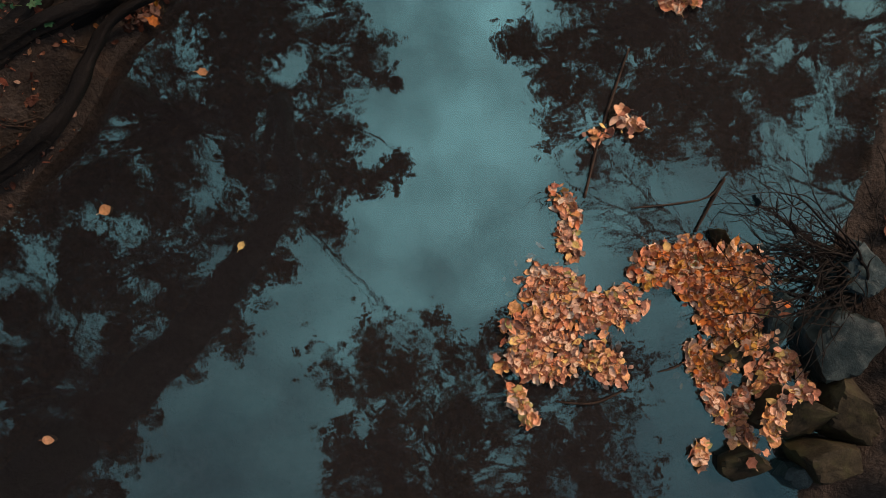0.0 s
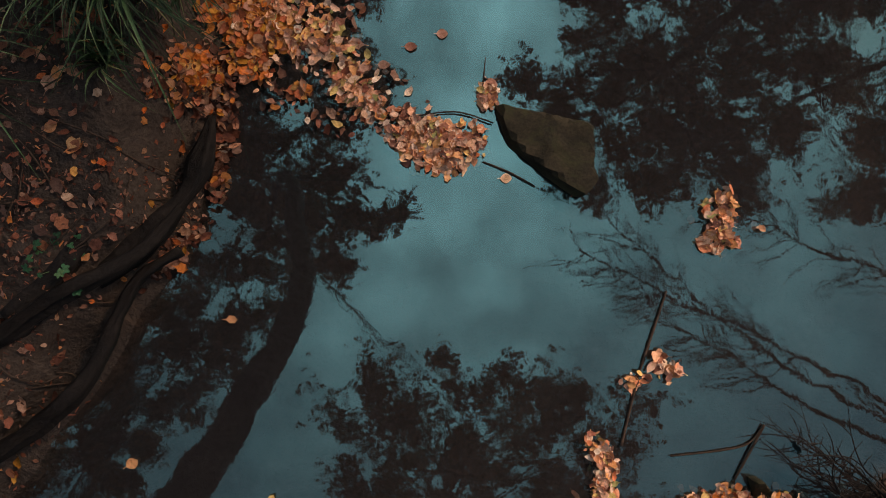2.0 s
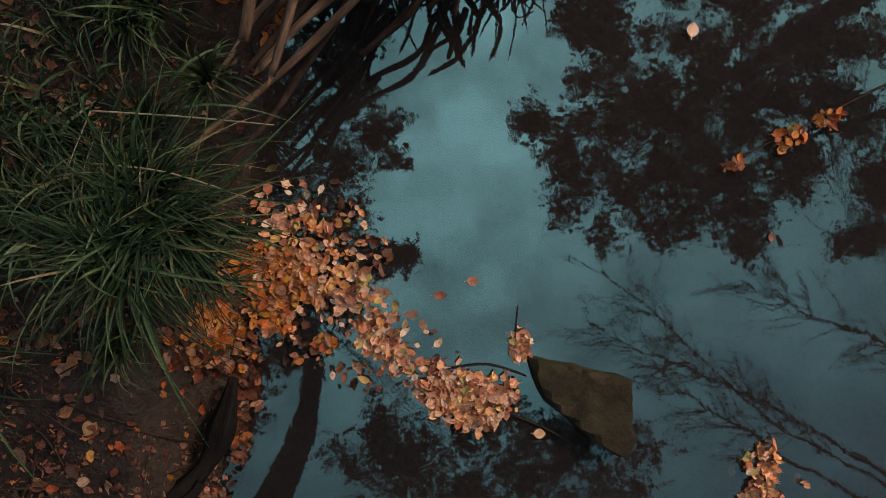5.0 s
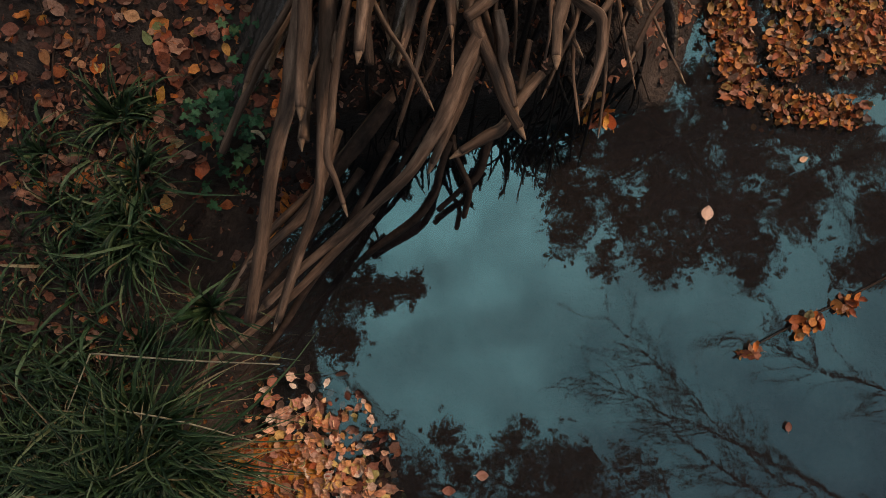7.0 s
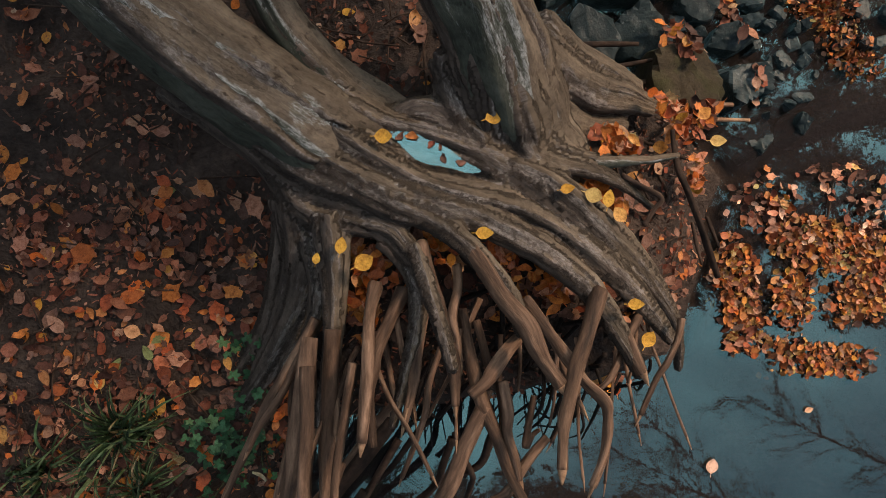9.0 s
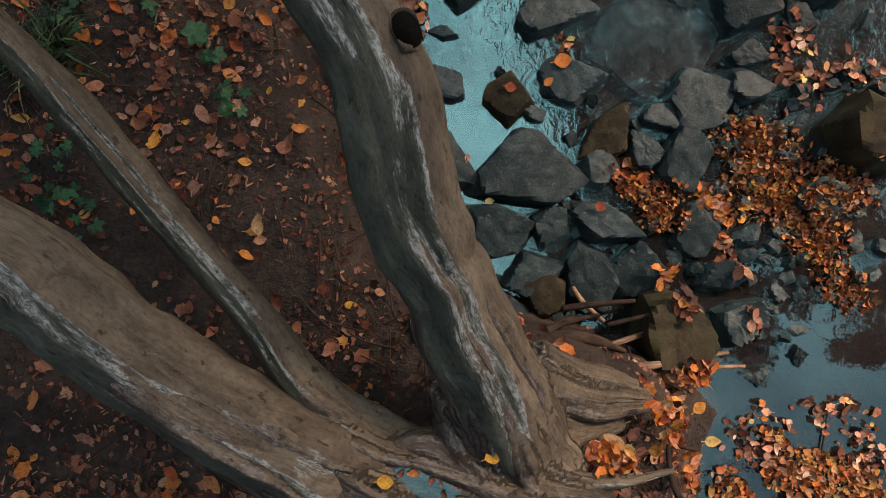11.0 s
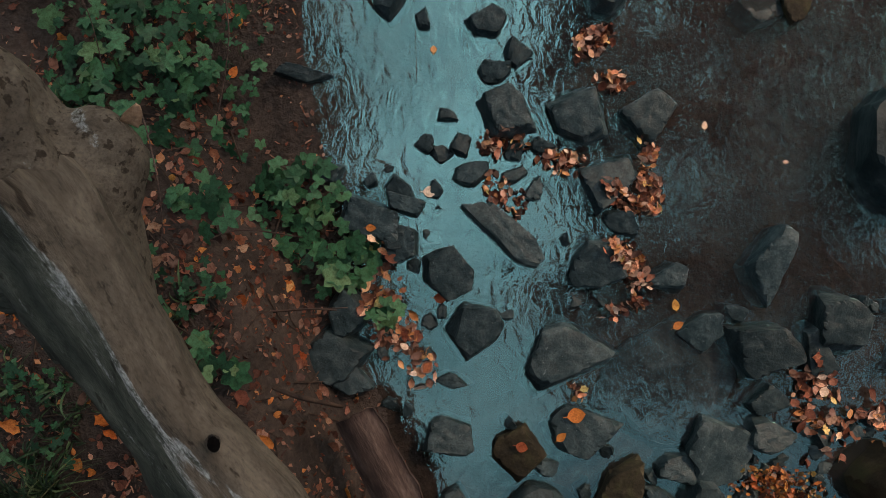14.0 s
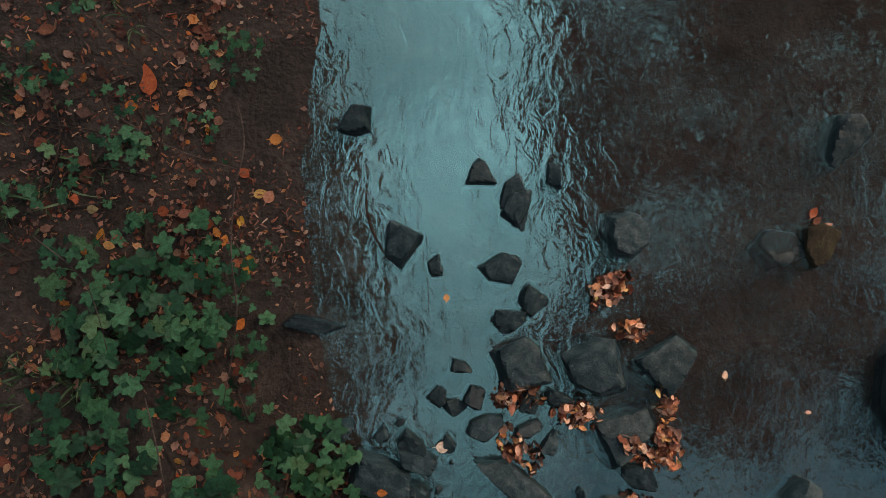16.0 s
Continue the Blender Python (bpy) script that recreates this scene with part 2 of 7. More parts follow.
def stem_bark(name="grey_lichened_bark", along=True, stump=False):
    """Smooth taupe bark, darker towards -x and -y, with pale lichen streaks along the edge of the darker side. stump:
    deeper furrows, browner.
    """
    m, n, l, b = nodes_of(name)
    if along:
        at = n.new("ShaderNodeAttribute")
        at.attribute_name = "grain"
        g = at.outputs["Vector"]
    else:
        g = n.new("ShaderNodeTexCoord").outputs["Object"]
    mp = n.new("ShaderNodeMapping")
    mp.inputs["Scale"].default_value = (1, 1, 0.34) if along else (0.7, 0.7, 0.7)
    l.new(g, mp.inputs["Vector"])
    drawn = mp.outputs["Vector"]
    broad, fine = noise_node(n, l, g, 8.0, 7.0, 0.62, 0.6), noise_node(n, l, g, 75.0, 5.0, 0.75)
    taupe = ramp_node(n, [(0.32, (0.074, 0.060, 0.044)), (0.5, (0.138, 0.112, 0.082)), (0.68, (0.200, 0.164, 0.122))])
    l.new(broad, taupe.inputs["Fac"])
    dark_bark = ramp_node(n, [(0.35, (0.038, 0.031, 0.026)), (0.55, (0.092, 0.075, 0.061)), (0.7, (0.155, 0.127, 0.104))] if stump else [(0.35, (0.034, 0.040, 0.030)), (0.55, (0.076, 0.084, 0.064)), (0.7, (0.130, 0.136, 0.110))])
    l.new(broad, dark_bark.inputs["Fac"])
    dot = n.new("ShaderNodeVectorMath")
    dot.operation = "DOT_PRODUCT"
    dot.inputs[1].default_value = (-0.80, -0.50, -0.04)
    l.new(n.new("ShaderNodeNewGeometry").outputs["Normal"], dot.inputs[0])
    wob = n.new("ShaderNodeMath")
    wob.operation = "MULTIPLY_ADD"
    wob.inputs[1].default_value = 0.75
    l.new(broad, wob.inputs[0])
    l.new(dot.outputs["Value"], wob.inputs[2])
    streak = noise_node(n, l, drawn, 46.0, 10.0, 0.85, 0.3)
    band = ramp_node(n, [(0.10, (0.30, 0.30, 0.30)), (0.24, (0.56, 0.56, 0.56)), (0.42, (0.54, 0.54, 0.54)), (0.62, (0.43, 0.43, 0.43)), (0.9, (0.36, 0.36, 0.36))])
    l.new(wob.outputs[0], band.inputs["Fac"])
    grown = n.new("ShaderNodeMath")
    grown.operation = "ADD"
    l.new(streak, grown.inputs[0])
    l.new(band.outputs["Color"], grown.inputs[1])
    lichen = ramp_node(n, [(0.0, (0, 0, 0)), (1.0, (1, 1, 1))])
    over = n.new("ShaderNodeMapRange")
    over.inputs["From Min"].default_value, over.inputs["From Max"].default_value = (0.95, 1.12) if stump else (0.98, 1.09)
    l.new(grown.outputs[0], over.inputs["Value"])
    l.new(over.outputs["Result"], lichen.inputs["Fac"])
    pale = n.new("ShaderNodeRGB")
    pale.outputs[0].default_value = (0.27, 0.25, 0.23, 1) if stump else (0.40, 0.42, 0.41, 1)
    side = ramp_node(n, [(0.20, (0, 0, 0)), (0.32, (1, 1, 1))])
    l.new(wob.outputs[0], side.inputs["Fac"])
    col = mix_node(n, l, taupe.outputs["Color"], dark_bark.outputs["Color"], side.outputs["Color"])
    speck = ramp_node(n, [(0.40, (0.05, 0.05, 0.05)), (0.55, (1, 1, 1))])
    l.new(noise_node(n, l, g, 85.0, 6.0, 0.85), speck.inputs["Fac"])
    col = mix_node(n, l, col, pale.outputs[0], mix_node(n, l, lichen.outputs["Color"], speck.outputs["Color"], 1.0, "MULTIPLY"))
    fr = ramp_node(n, [(0.28, (0.50, 0.50, 0.50)), (0.5, (1, 1, 1)), (0.75, (1.3, 1.3, 1.3))])
    l.new(fine, fr.inputs["Fac"])
    col = mix_node(n, l, col, fr.outputs["Color"], 1.0, "MULTIPLY")
    spot = noise_node(n, l, g, 30.0, 3.0, 0.6)
    sr = ramp_node(n, [(0.30, (0.38, 0.35, 0.32)), (0.37, (1, 1, 1))] if along else [(0.38, (0.36, 0.33, 0.30)), (0.43, (1, 1, 1))])
    l.new(spot, sr.inputs["Fac"])
    col = mix_node(n, l, col, sr.outputs["Color"], 1.0, "MULTIPLY")
    thin = n.new("ShaderNodeMapping")
    thin.inputs["Scale"].default_value = (1, 1, 0.09) if along else (0.7, 0.7, 0.7)
    l.new(g, thin.inputs["Vector"])
    groove = noise_node(n, l, thin.outputs["Vector"], 30.0 if stump else 15.0, 5.0, 0.6, 0.5)
    gr = ramp_node(n, [(0.36, (0.26, 0.24, 0.22)), (0.50, (1, 1, 1)), (0.7, (1.4, 1.36, 1.32))] if stump else [(0.30, (0.42, 0.40, 0.38)), (0.44, (1, 1, 1)), (0.8, (1.1, 1.1, 1.1))])
    l.new(groove, gr.inputs["Fac"])
    col = mix_node(n, l, col, gr.outputs["Color"], 0.62 if stump else 0.5, "MULTIPLY")
    l.new(col, b.inputs["Base Color"])
    b.inputs["Roughness"].default_value = 0.8
    b.inputs["Specular IOR Level"].default_value = 0.25
    add = n.new("ShaderNodeMath")
    add.operation = "MULTIPLY_ADD"
    add.inputs[1].default_value = 0.3
    l.new(fine, add.inputs[0])
    l.new(broad, add.inputs[2])
    add2 = n.new("ShaderNodeMath")
    add2.operation = "ADD"
    l.new(add.outputs[0], add2.inputs[0])
    l.new(groove, add2.inputs[1])
    bp = n.new("ShaderNodeBump")
    bp.inputs["Strength"].default_value, bp.inputs["Distance"].default_value = 0.9, 0.024 if stump else 0.014
    l.new(add2.outputs[0], bp.inputs["Height"])
    l.new(bp.outputs["Normal"], b.inputs["Normal"])
    return m


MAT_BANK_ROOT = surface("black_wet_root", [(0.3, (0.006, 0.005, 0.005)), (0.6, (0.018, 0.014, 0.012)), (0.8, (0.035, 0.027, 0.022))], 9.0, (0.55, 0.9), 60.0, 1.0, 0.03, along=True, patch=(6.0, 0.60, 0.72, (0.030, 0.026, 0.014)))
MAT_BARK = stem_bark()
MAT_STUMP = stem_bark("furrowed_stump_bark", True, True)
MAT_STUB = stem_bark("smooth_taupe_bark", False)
MAT_BURL = surface("grey_root_bark", BARK, 7.0, (0.65, 0.95), 60.0, 1.0, 0.025, patch=(9.0, 0.60, 0.70, (0.26, 0.24, 0.21)))
MAT_ROOT = surface("stripped_brown_root", [(0.32, (0.044, 0.029, 0.021)), (0.5, (0.130, 0.082, 0.055)), (0.70, (0.33, 0.215, 0.145))], 22.0, (0.5, 0.85), 110.0, 0.9, 0.010, stretch=(1, 1, 0.3), vary=0.3, along=True)
MAT_WOOD = surface("pale_broken_wood", [(0.3, (0.17, 0.095, 0.055)), (0.7, (0.44, 0.29, 0.18))], 14.0, (0.5, 0.8), 90.0, 0.6, 0.006)
MAT_TWIG = surface("dark_twig", [(0.3, (0.014, 0.010, 0.009)), (0.7, (0.075, 0.050, 0.036))], 25.0, (0.75, 0.98), 80.0, 0.6, 0.004, vary=0.3, along=True)
MAT_STRAW = surface("bleached_straw", [(0.3, (0.26, 0.22, 0.13)), (0.7, (0.46, 0.41, 0.28))], 20.0, (0.5, 0.8), 90.0, 0.4, 0.003)
MAT_SLAB = surface("rotten_bark", [(0.3, (0.035, 0.022, 0.018)), (0.5, (0.085, 0.055, 0.044)), (0.7, (0.16, 0.115, 0.095))], 9.0, (0.6, 0.9), 60.0, 0.9, 0.012, stretch=(0.35, 1.6, 1))
# near-black cap colour that paints the shade inside the knot holes
MAT_HOLE_SHADE = surface("painted_hole_shade", [(0.3, (0.003, 0.0025, 0.002)), (0.7, (0.012, 0.009, 0.007))], 30.0, (0.8, 0.95), 90.0, 0.8, 0.01)


def water_material():
    m, n, l, b = nodes_of("stream_water")
    n.remove(b)
    pos = n.new("ShaderNodeNewGeometry").outputs["Position"]
    sep = n.new("ShaderNodeSeparateXYZ")
    l.new(pos, sep.inputs[0])
    calm = n.new("ShaderNodeMapRange")
    calm.inputs["From Min"].default_value, calm.inputs["From Max"].default_value = 5.5, 6.5
    calm.inputs["To Min"].default_value, calm.inputs["To Max"].default_value = 0.022, 0.42
    l.new(sep.outputs["Y"], calm.inputs["Value"])
    mp = n.new("ShaderNodeMapping")
    mp.inputs["Scale"].default_value = (1.25, 0.8, 1)
    mp.inputs["Rotation"].default_value = (0, 0, 0.2)
    l.new(pos, mp.inputs["Vector"])
    wave = noise_node(n, l, mp.outputs["Vector"], 13.0, 3.0, 0.55, 0.9)
    slow = noise_node(n, l, pos, 2.2, 2.0, 0.5, 0.3)
    mul = n.new("ShaderNodeMath")
    mul.operation = "MULTIPLY"
    l.new(wave, mul.inputs[0])
    l.new(calm.outputs["Result"], mul.inputs[1])
    add = n.new("ShaderNodeMath")
    add.operation = "MULTIPLY_ADD"
    add.inputs[1].default_value = 0.35
    l.new(slow, add.inputs[0])
    l.new(mul.outputs[0], add.inputs[2])
    bp = n.new("ShaderNodeBump")
    bp.inputs["Strength"].default_value, bp.inputs["Distance"].default_value = 0.4, 0.015
    l.new(add.outputs[0], bp.inputs["Height"])
    gl = n.new("ShaderNodeBsdfGlossy")
    gl.inputs["Roughness"].default_value = 0.015
    gl.inputs["Color"].default_value = (0.42, 0.88, 0.92, 1)
    l.new(bp.outputs["Normal"], gl.inputs["Normal"])
    tr = n.new("ShaderNodeBsdfTransparent")
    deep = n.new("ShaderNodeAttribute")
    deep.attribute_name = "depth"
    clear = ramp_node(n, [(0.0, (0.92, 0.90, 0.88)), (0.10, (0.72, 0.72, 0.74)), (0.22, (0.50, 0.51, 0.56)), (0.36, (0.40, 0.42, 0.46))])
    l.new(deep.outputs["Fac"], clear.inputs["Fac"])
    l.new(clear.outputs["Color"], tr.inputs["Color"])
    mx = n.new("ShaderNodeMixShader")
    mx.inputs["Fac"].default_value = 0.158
    # silt tone, raised to paint a haze over the dark reflections too
    silt_haze = n.new("ShaderNodeBsdfDiffuse")
    silt_haze.inputs["Color"].default_value = (0.054, 0.048, 0.050, 1)
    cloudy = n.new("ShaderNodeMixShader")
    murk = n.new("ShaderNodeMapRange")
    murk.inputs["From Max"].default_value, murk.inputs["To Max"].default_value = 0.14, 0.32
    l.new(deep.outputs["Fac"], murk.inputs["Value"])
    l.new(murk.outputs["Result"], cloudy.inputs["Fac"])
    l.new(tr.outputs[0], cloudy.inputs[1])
    l.new(silt_haze.outputs[0], cloudy.inputs[2])
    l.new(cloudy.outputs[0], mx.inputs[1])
    l.new(gl.outputs[0], mx.inputs[2])
    l.new(mx.outputs[0], n["Material Output"].inputs["Surface"])
    return m


MAT_WATER = water_material()


# ---- building blocks ----
def from_arrays(name, verts, faces, material, smooth=True):
    me = bpy.data.meshes.new(name)
    me.from_pydata(verts, [], faces)
    me.materials.append(material)
    if smooth:
        me.polygons.foreach_set("use_smooth", [True] * len(me.polygons))
    me.update()
    return me


def thing(name, label, category, data=None, group="", kind=""):
    return tagged(new(name, data), label, category, group, kind)


def child(name, data, parent, label="", kind="", m=None):
    ob = new(name, data)
    ob.parent = parent
    if m is not None:
        ob.matrix_basis = m
    return tagged(ob, label, kind=kind)


def smooth_line(points, steps=8):
    """A Catmull-Rom line through points of equal length (tuples), as an array."""
    p = np.array([points[0], *points, points[-1]], float)
    out = []
    for i in range(1, len(p) - 2):
        for s in np.arange(steps) / steps:
            a, b, c, d = p[i - 1:i + 3]
            out.append(0.5 * (2 * b + (c - a) * s + (2 * a - 5 * b + 4 * c - d) * s ** 2 + (3 * b - a - 3 * c + d) * s ** 3))
    out.append(p[-2])
    return np.array(out)


def tube_arrays(points, sides=10, rough=0.12, seed=0, steps=8, flute=2.2, base=0):
    """A fluted, knobbly tube with capped ends. points: (x, y, z, radius). Also gives each vertex its place along the grain."""
    line = smooth_line(points, steps)
    verts, faces, grain = [], [], []
    ref, run = Vector((0.13, 0.21, 0.97)), 0.0
    mean = float(line[:, 3].mean())
    for i, (x, y, z, r) in enumerate(line):
        a, b = line[max(i - 1, 0)][:3], line[min(i + 1, len(line) - 1)][:3]
        d = Vector(b - a).normalized()
        if i:
            run += float(np.linalg.norm(line[i][:3] - line[i - 1][:3]))
        u = d.cross(ref)
        if u.length < 0.2:
            u = d.cross(Vector((1, 0, 0)))
        u.normalize()
        v = d.cross(u)
        for k in range(sides):
            q = 2 * math.pi * k / sides
            o = u * math.cos(q) + v * math.sin(q)
            place = Vector((math.cos(q) * flute, math.sin(q) * flute, run * 1.6 + seed * 5.3))
            bump = 1 + rough * (1.7 * noise.noise(place) + 0.9 * noise.noise(place * 2.6) + 0.7 * noise.noise(Vector((x, y, z)) * 9))
            verts.append(tuple(Vector((x, y, z)) + o * max(r, 0.0012) * bump))
            grain.append((math.cos(q) * mean + seed, math.sin(q) * mean, run * 0.5))
    n = len(line)
    for i in range(n - 1):
        for k in range(sides):
            k2 = (k + 1) % sides
            faces.append((base + i * sides + k, base + i * sides + k2, base + (i + 1) * sides + k2, base + (i + 1) * sides + k))
    faces.append(tuple(base + k for k in reversed(range(sides))))
    faces.append(tuple(base + (n - 1) * sides + k for k in range(sides)))
    return verts, faces, grain


def tubes_mesh(name, lines, material, sides=8, rough=0.12, seed=0, steps=6):
    verts, faces, grain = [], [], []
    for i, pts in enumerate(lines):
        v, f, g = tube_arrays(pts, sides, rough, seed + i, steps, base=len(verts))
        verts += v
        faces += f
        grain += g
    me = from_arrays(name, verts, faces, material)
    me.attributes.new("grain", "FLOAT_VECTOR", "POINT").data.foreach_set("vector", np.array(grain, dtype=np.float32).ravel())
    return me


def leaf_template(length, width, tip=1.6, curl=0.15, lobes=0, stalk=True, crumple=0.0):
    """One leaf along +x, midrib slightly sunk, with a curl; 2 x 7 faces."""
    verts, faces = [], []
    n = 7
    for i in range(n + 1):
        s = i / n
        w = width * 0.5 * (math.sin(math.pi * s ** (1 / tip)) ** 0.8 if 0 < s < 1 else 0.02)
        if lobes and 0 < s < 1:
            w *= 1 + 0.24 * math.cos(lobes * 2 * math.pi * s)
        x = (s - 0.5) * length
        z = curl * length * ((s - 0.45) ** 2) * 1.6
        j = [crumple * length * noise.noise(Vector((s * 4.3, k * 1.9, length * 90 + width * 37))) for k in range(5)]
        verts += [(x + j[3], -w * (1 + 9 * j[4]) + j[1], z + curl * w * 0.9 + j[0]), (x, j[2] * 0.6, z + j[3] * 0.5), (x + j[4], w * (1 - 9 * j[3]) - j[2], z + curl * w * 0.9 + j[1])]
    for i in range(n):
        a = 3 * i
        faces += [(a, a + 3, a + 4, a + 1), (a + 1, a + 4, a + 5, a + 2)]
    if stalk:
        k = len(verts)
        w = width * 0.025
        verts += [(-0.5 * length, -w, verts[1][2]), (-0.5 * length, w, verts[1][2]), (-0.72 * length, w, verts[1][2] + 0.03 * length), (-0.72 * length, -w, verts[1][2] + 0.03 * length)]
        faces.append((k, k + 1, k + 2, k + 3))
    return np.array(verts), faces


LEAF_SHAPES = [leaf_template(0.068, 0.046, 1.25, 0.16), leaf_template(0.062, 0.042, 1.1, 0.34), leaf_template(0.088, 0.048, 1.35, 0.10),
               leaf_template(0.070, 0.058, 1.05, 0.16), leaf_template(0.085, 0.052, 1.0, 0.3, 3, crumple=0.1), leaf_template(0.055, 0.036, 1.3, -0.18),
               leaf_template(0.074, 0.046, 1.2, 0.5, 0, True, 0.22), leaf_template(0.066, 0.050, 1.1, 0.2, 0, True, 0.28), leaf_template(0.080, 0.040, 1.3, 0.6, 0, True, 0.16),
               leaf_template(0.082, 0.060, 1.0, 0.25, 4, True, 0.18)]


def scattered_mesh(name, spots, material, shapes=LEAF_SHAPES, seed=0):
    """One mesh out of many leaves. spots: rows of x, y, z, turn, tilt x, tilt y (radians), scale."""
    rng = np.random.default_rng(seed)
    s = np.array(spots, float)
    kind = rng.integers(len(shapes), size=len(s))
    cx, sx, cy, sy, cz, sz = np.cos(s[:, 4]), np.sin(s[:, 4]), np.cos(s[:, 5]), np.sin(s[:, 5]), np.cos(s[:, 3]), np.sin(s[:, 3])
    rot = np.array([[cy * cz, sx * sy * cz - cx * sz, cx * sy * cz + sx * sz], [cy * sz, sx * sy * sz + cx * cz, cx * sy * sz - sx * cz], [-sy, sx * cy, cx * cy]]).transpose(2, 0, 1) * s[:, 6, None, None]
    verts, faces, base = [], [], 0
    for k, (tv, tf) in enumerate(shapes):
        pick = kind == k
        v = np.einsum("nij,vj->nvi", rot[pick], tv) + s[pick, None, :3]
        n = len(v)
        verts.append(v.reshape(-1, 3))
        starts = base + np.arange(n) * len(tv)
        for f in tf:
            faces += (starts[:, None] + np.array(f)).tolist()
        base += n * len(tv)
    return from_arrays(name, np.concatenate(verts).tolist(), faces, material)


LEAF_MESHES = {}


def leaf_mesh(material, k):
    key = (material.name, k)
    if key not in LEAF_MESHES:
        v, f = LEAF_SHAPES[k]
        LEAF_MESHES[key] = from_arrays("leaf", v.tolist(), f, material)
    return LEAF_MESHES[key]


# ---- the lie of the land ----
BANK_Y = [-60, -3, 0.0, 0.45, 0.95, 1.45, 2.0, 2.7, 3.2, 3.72, 3.84, 3.98, 4.8, 5.08, 5.25, 5.45, 6.2, 7.0, 7.8, 8.3, 8.7, 9.3, 60]
BANK_X = [-3.0, -2.9, -2.15, -1.85, -1.5, -1.2, -1.12, -1.1, -1.05, -0.78, -0.2, 0.76, 0.99, 0.78, 0.25, -0.2, -0.55, -0.84, -0.97, -1.04, -1.06, -1.00, -1.35]
TOP_Y = [-60, 1.2, 1.8, 2.5, 3.0, 5.0, 5.6, 6.4, 7.1, 7.8, 9.5, 60]
TOP_Z = [0.5, 0.26, 0.34, 0.52, 0.58, 0.60, 0.62, 0.58, 0.42, 0.20, 0.16, 0.4]
RIGHT_Y = [-60, -3, -1.0, 0.3, 1.5, 3.5, 5.0, 7.0, 9.0, 60]
RIGHT_X = [2.6, 2.0, 1.85, 2.1, 2.6, 2.6, 2.3, 2.35, 2.5, 3.0]


def ramp01(v):
    v = min(max(v, 0.0), 1.0)
    return v * v * (3 - 2 * v)


def land(x, y):
    """The ground's height."""
    n1 = noise.noise(Vector((x * 0.9, y * 0.9, 0.3)))
    n2 = noise.noise(Vector((x * 4.1, y * 4.1, 2.7)))
    n3 = noise.noise(Vector((x * 15, y * 15, 5.1)))
    left = float(np.interp(y, BANK_Y, BANK_X)) - x + 0.05 * n2
    right = x - float(np.interp(y, RIGHT_Y, RIGHT_X)) + 0.12 * n2
    bed = -0.32 + 0.24 * ramp01((y - 4.6) / 1.0) + 0.03 * n2 + 0.012 * n3
    z = bed
    if left > -0.75:
        top = float(np.interp(y, TOP_Y, TOP_Z))
        mound = 0.29 * math.exp(-((x + 0.15) ** 2 + (y - 4.75) ** 2) / 0.35)
        up = top + mound + 0.05 * n1 + 0.03 * n2 + 0.012 * n3 + 0.10 * ramp01((left - 1) / 3)
        soft = 1.1 * ramp01((y - 6.9) / 1.2)
        z = bed + (0.02 - 0.016 * soft - bed) * ramp01((left + 0.35 + 0.5 * soft) / (0.35 + 0.5 * soft)) + (up - 0.02 + 0.016 * soft) * ramp01((left - 0.12 * soft) / (0.22 + 0.25 * top + 0.5 * soft))
    if right > -0.4:
        up = 0.28 + 0.06 * n1 + 0.03 * n2 + 0.012 * n3 + 0.25 * ramp01((right - 1) / 4)
        z = max(z, bed + (0.01 - bed) * ramp01((right + 0.4) / 0.4) + up * ramp01(right / 0.5))
    far = max(abs(x) - 8, abs(y - 4) - 14, 0)
    return z + 0.35 * noise.noise(Vector((x * 0.06, y * 0.06, 9))) * min(far / 10, 1) + 0.02 * far


def axis(lo, hi, step, reach):
    a = list(np.arange(lo, hi + step / 2, step))
    s = step
    while a[-1] < hi + reach:
        s *= 1.28
        a.append(a[-1] + s)
        a.insert(0, a[0] - s)
    return a


XS, YS = axis(-3.4, 3.2, 0.04, 180), axis(-2.4, 10.6, 0.04, 180)
gv = [(x, y, land(x, y)) for y in YS for x in XS]
nx = len(XS)
gf = [(j * nx + i, j * nx + i + 1, (j + 1) * nx + i + 1, (j + 1) * nx + i) for j in range(len(YS) - 1) for i in range(nx - 1)]
thing("ground", "dark wet brown soil of the stream banks and bed", "ground", from_arrays("ground", gv, gf, MAT_SOIL), kind="structure")

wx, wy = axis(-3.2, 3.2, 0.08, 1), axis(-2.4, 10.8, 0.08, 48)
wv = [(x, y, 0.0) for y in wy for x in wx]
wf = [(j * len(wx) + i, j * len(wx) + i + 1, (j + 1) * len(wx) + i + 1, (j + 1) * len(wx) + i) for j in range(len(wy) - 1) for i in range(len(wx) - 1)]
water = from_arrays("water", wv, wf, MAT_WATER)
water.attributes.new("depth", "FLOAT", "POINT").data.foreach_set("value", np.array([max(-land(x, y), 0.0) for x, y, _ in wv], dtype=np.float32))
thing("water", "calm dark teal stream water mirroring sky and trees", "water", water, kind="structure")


# ---- stones ----
STONES = []


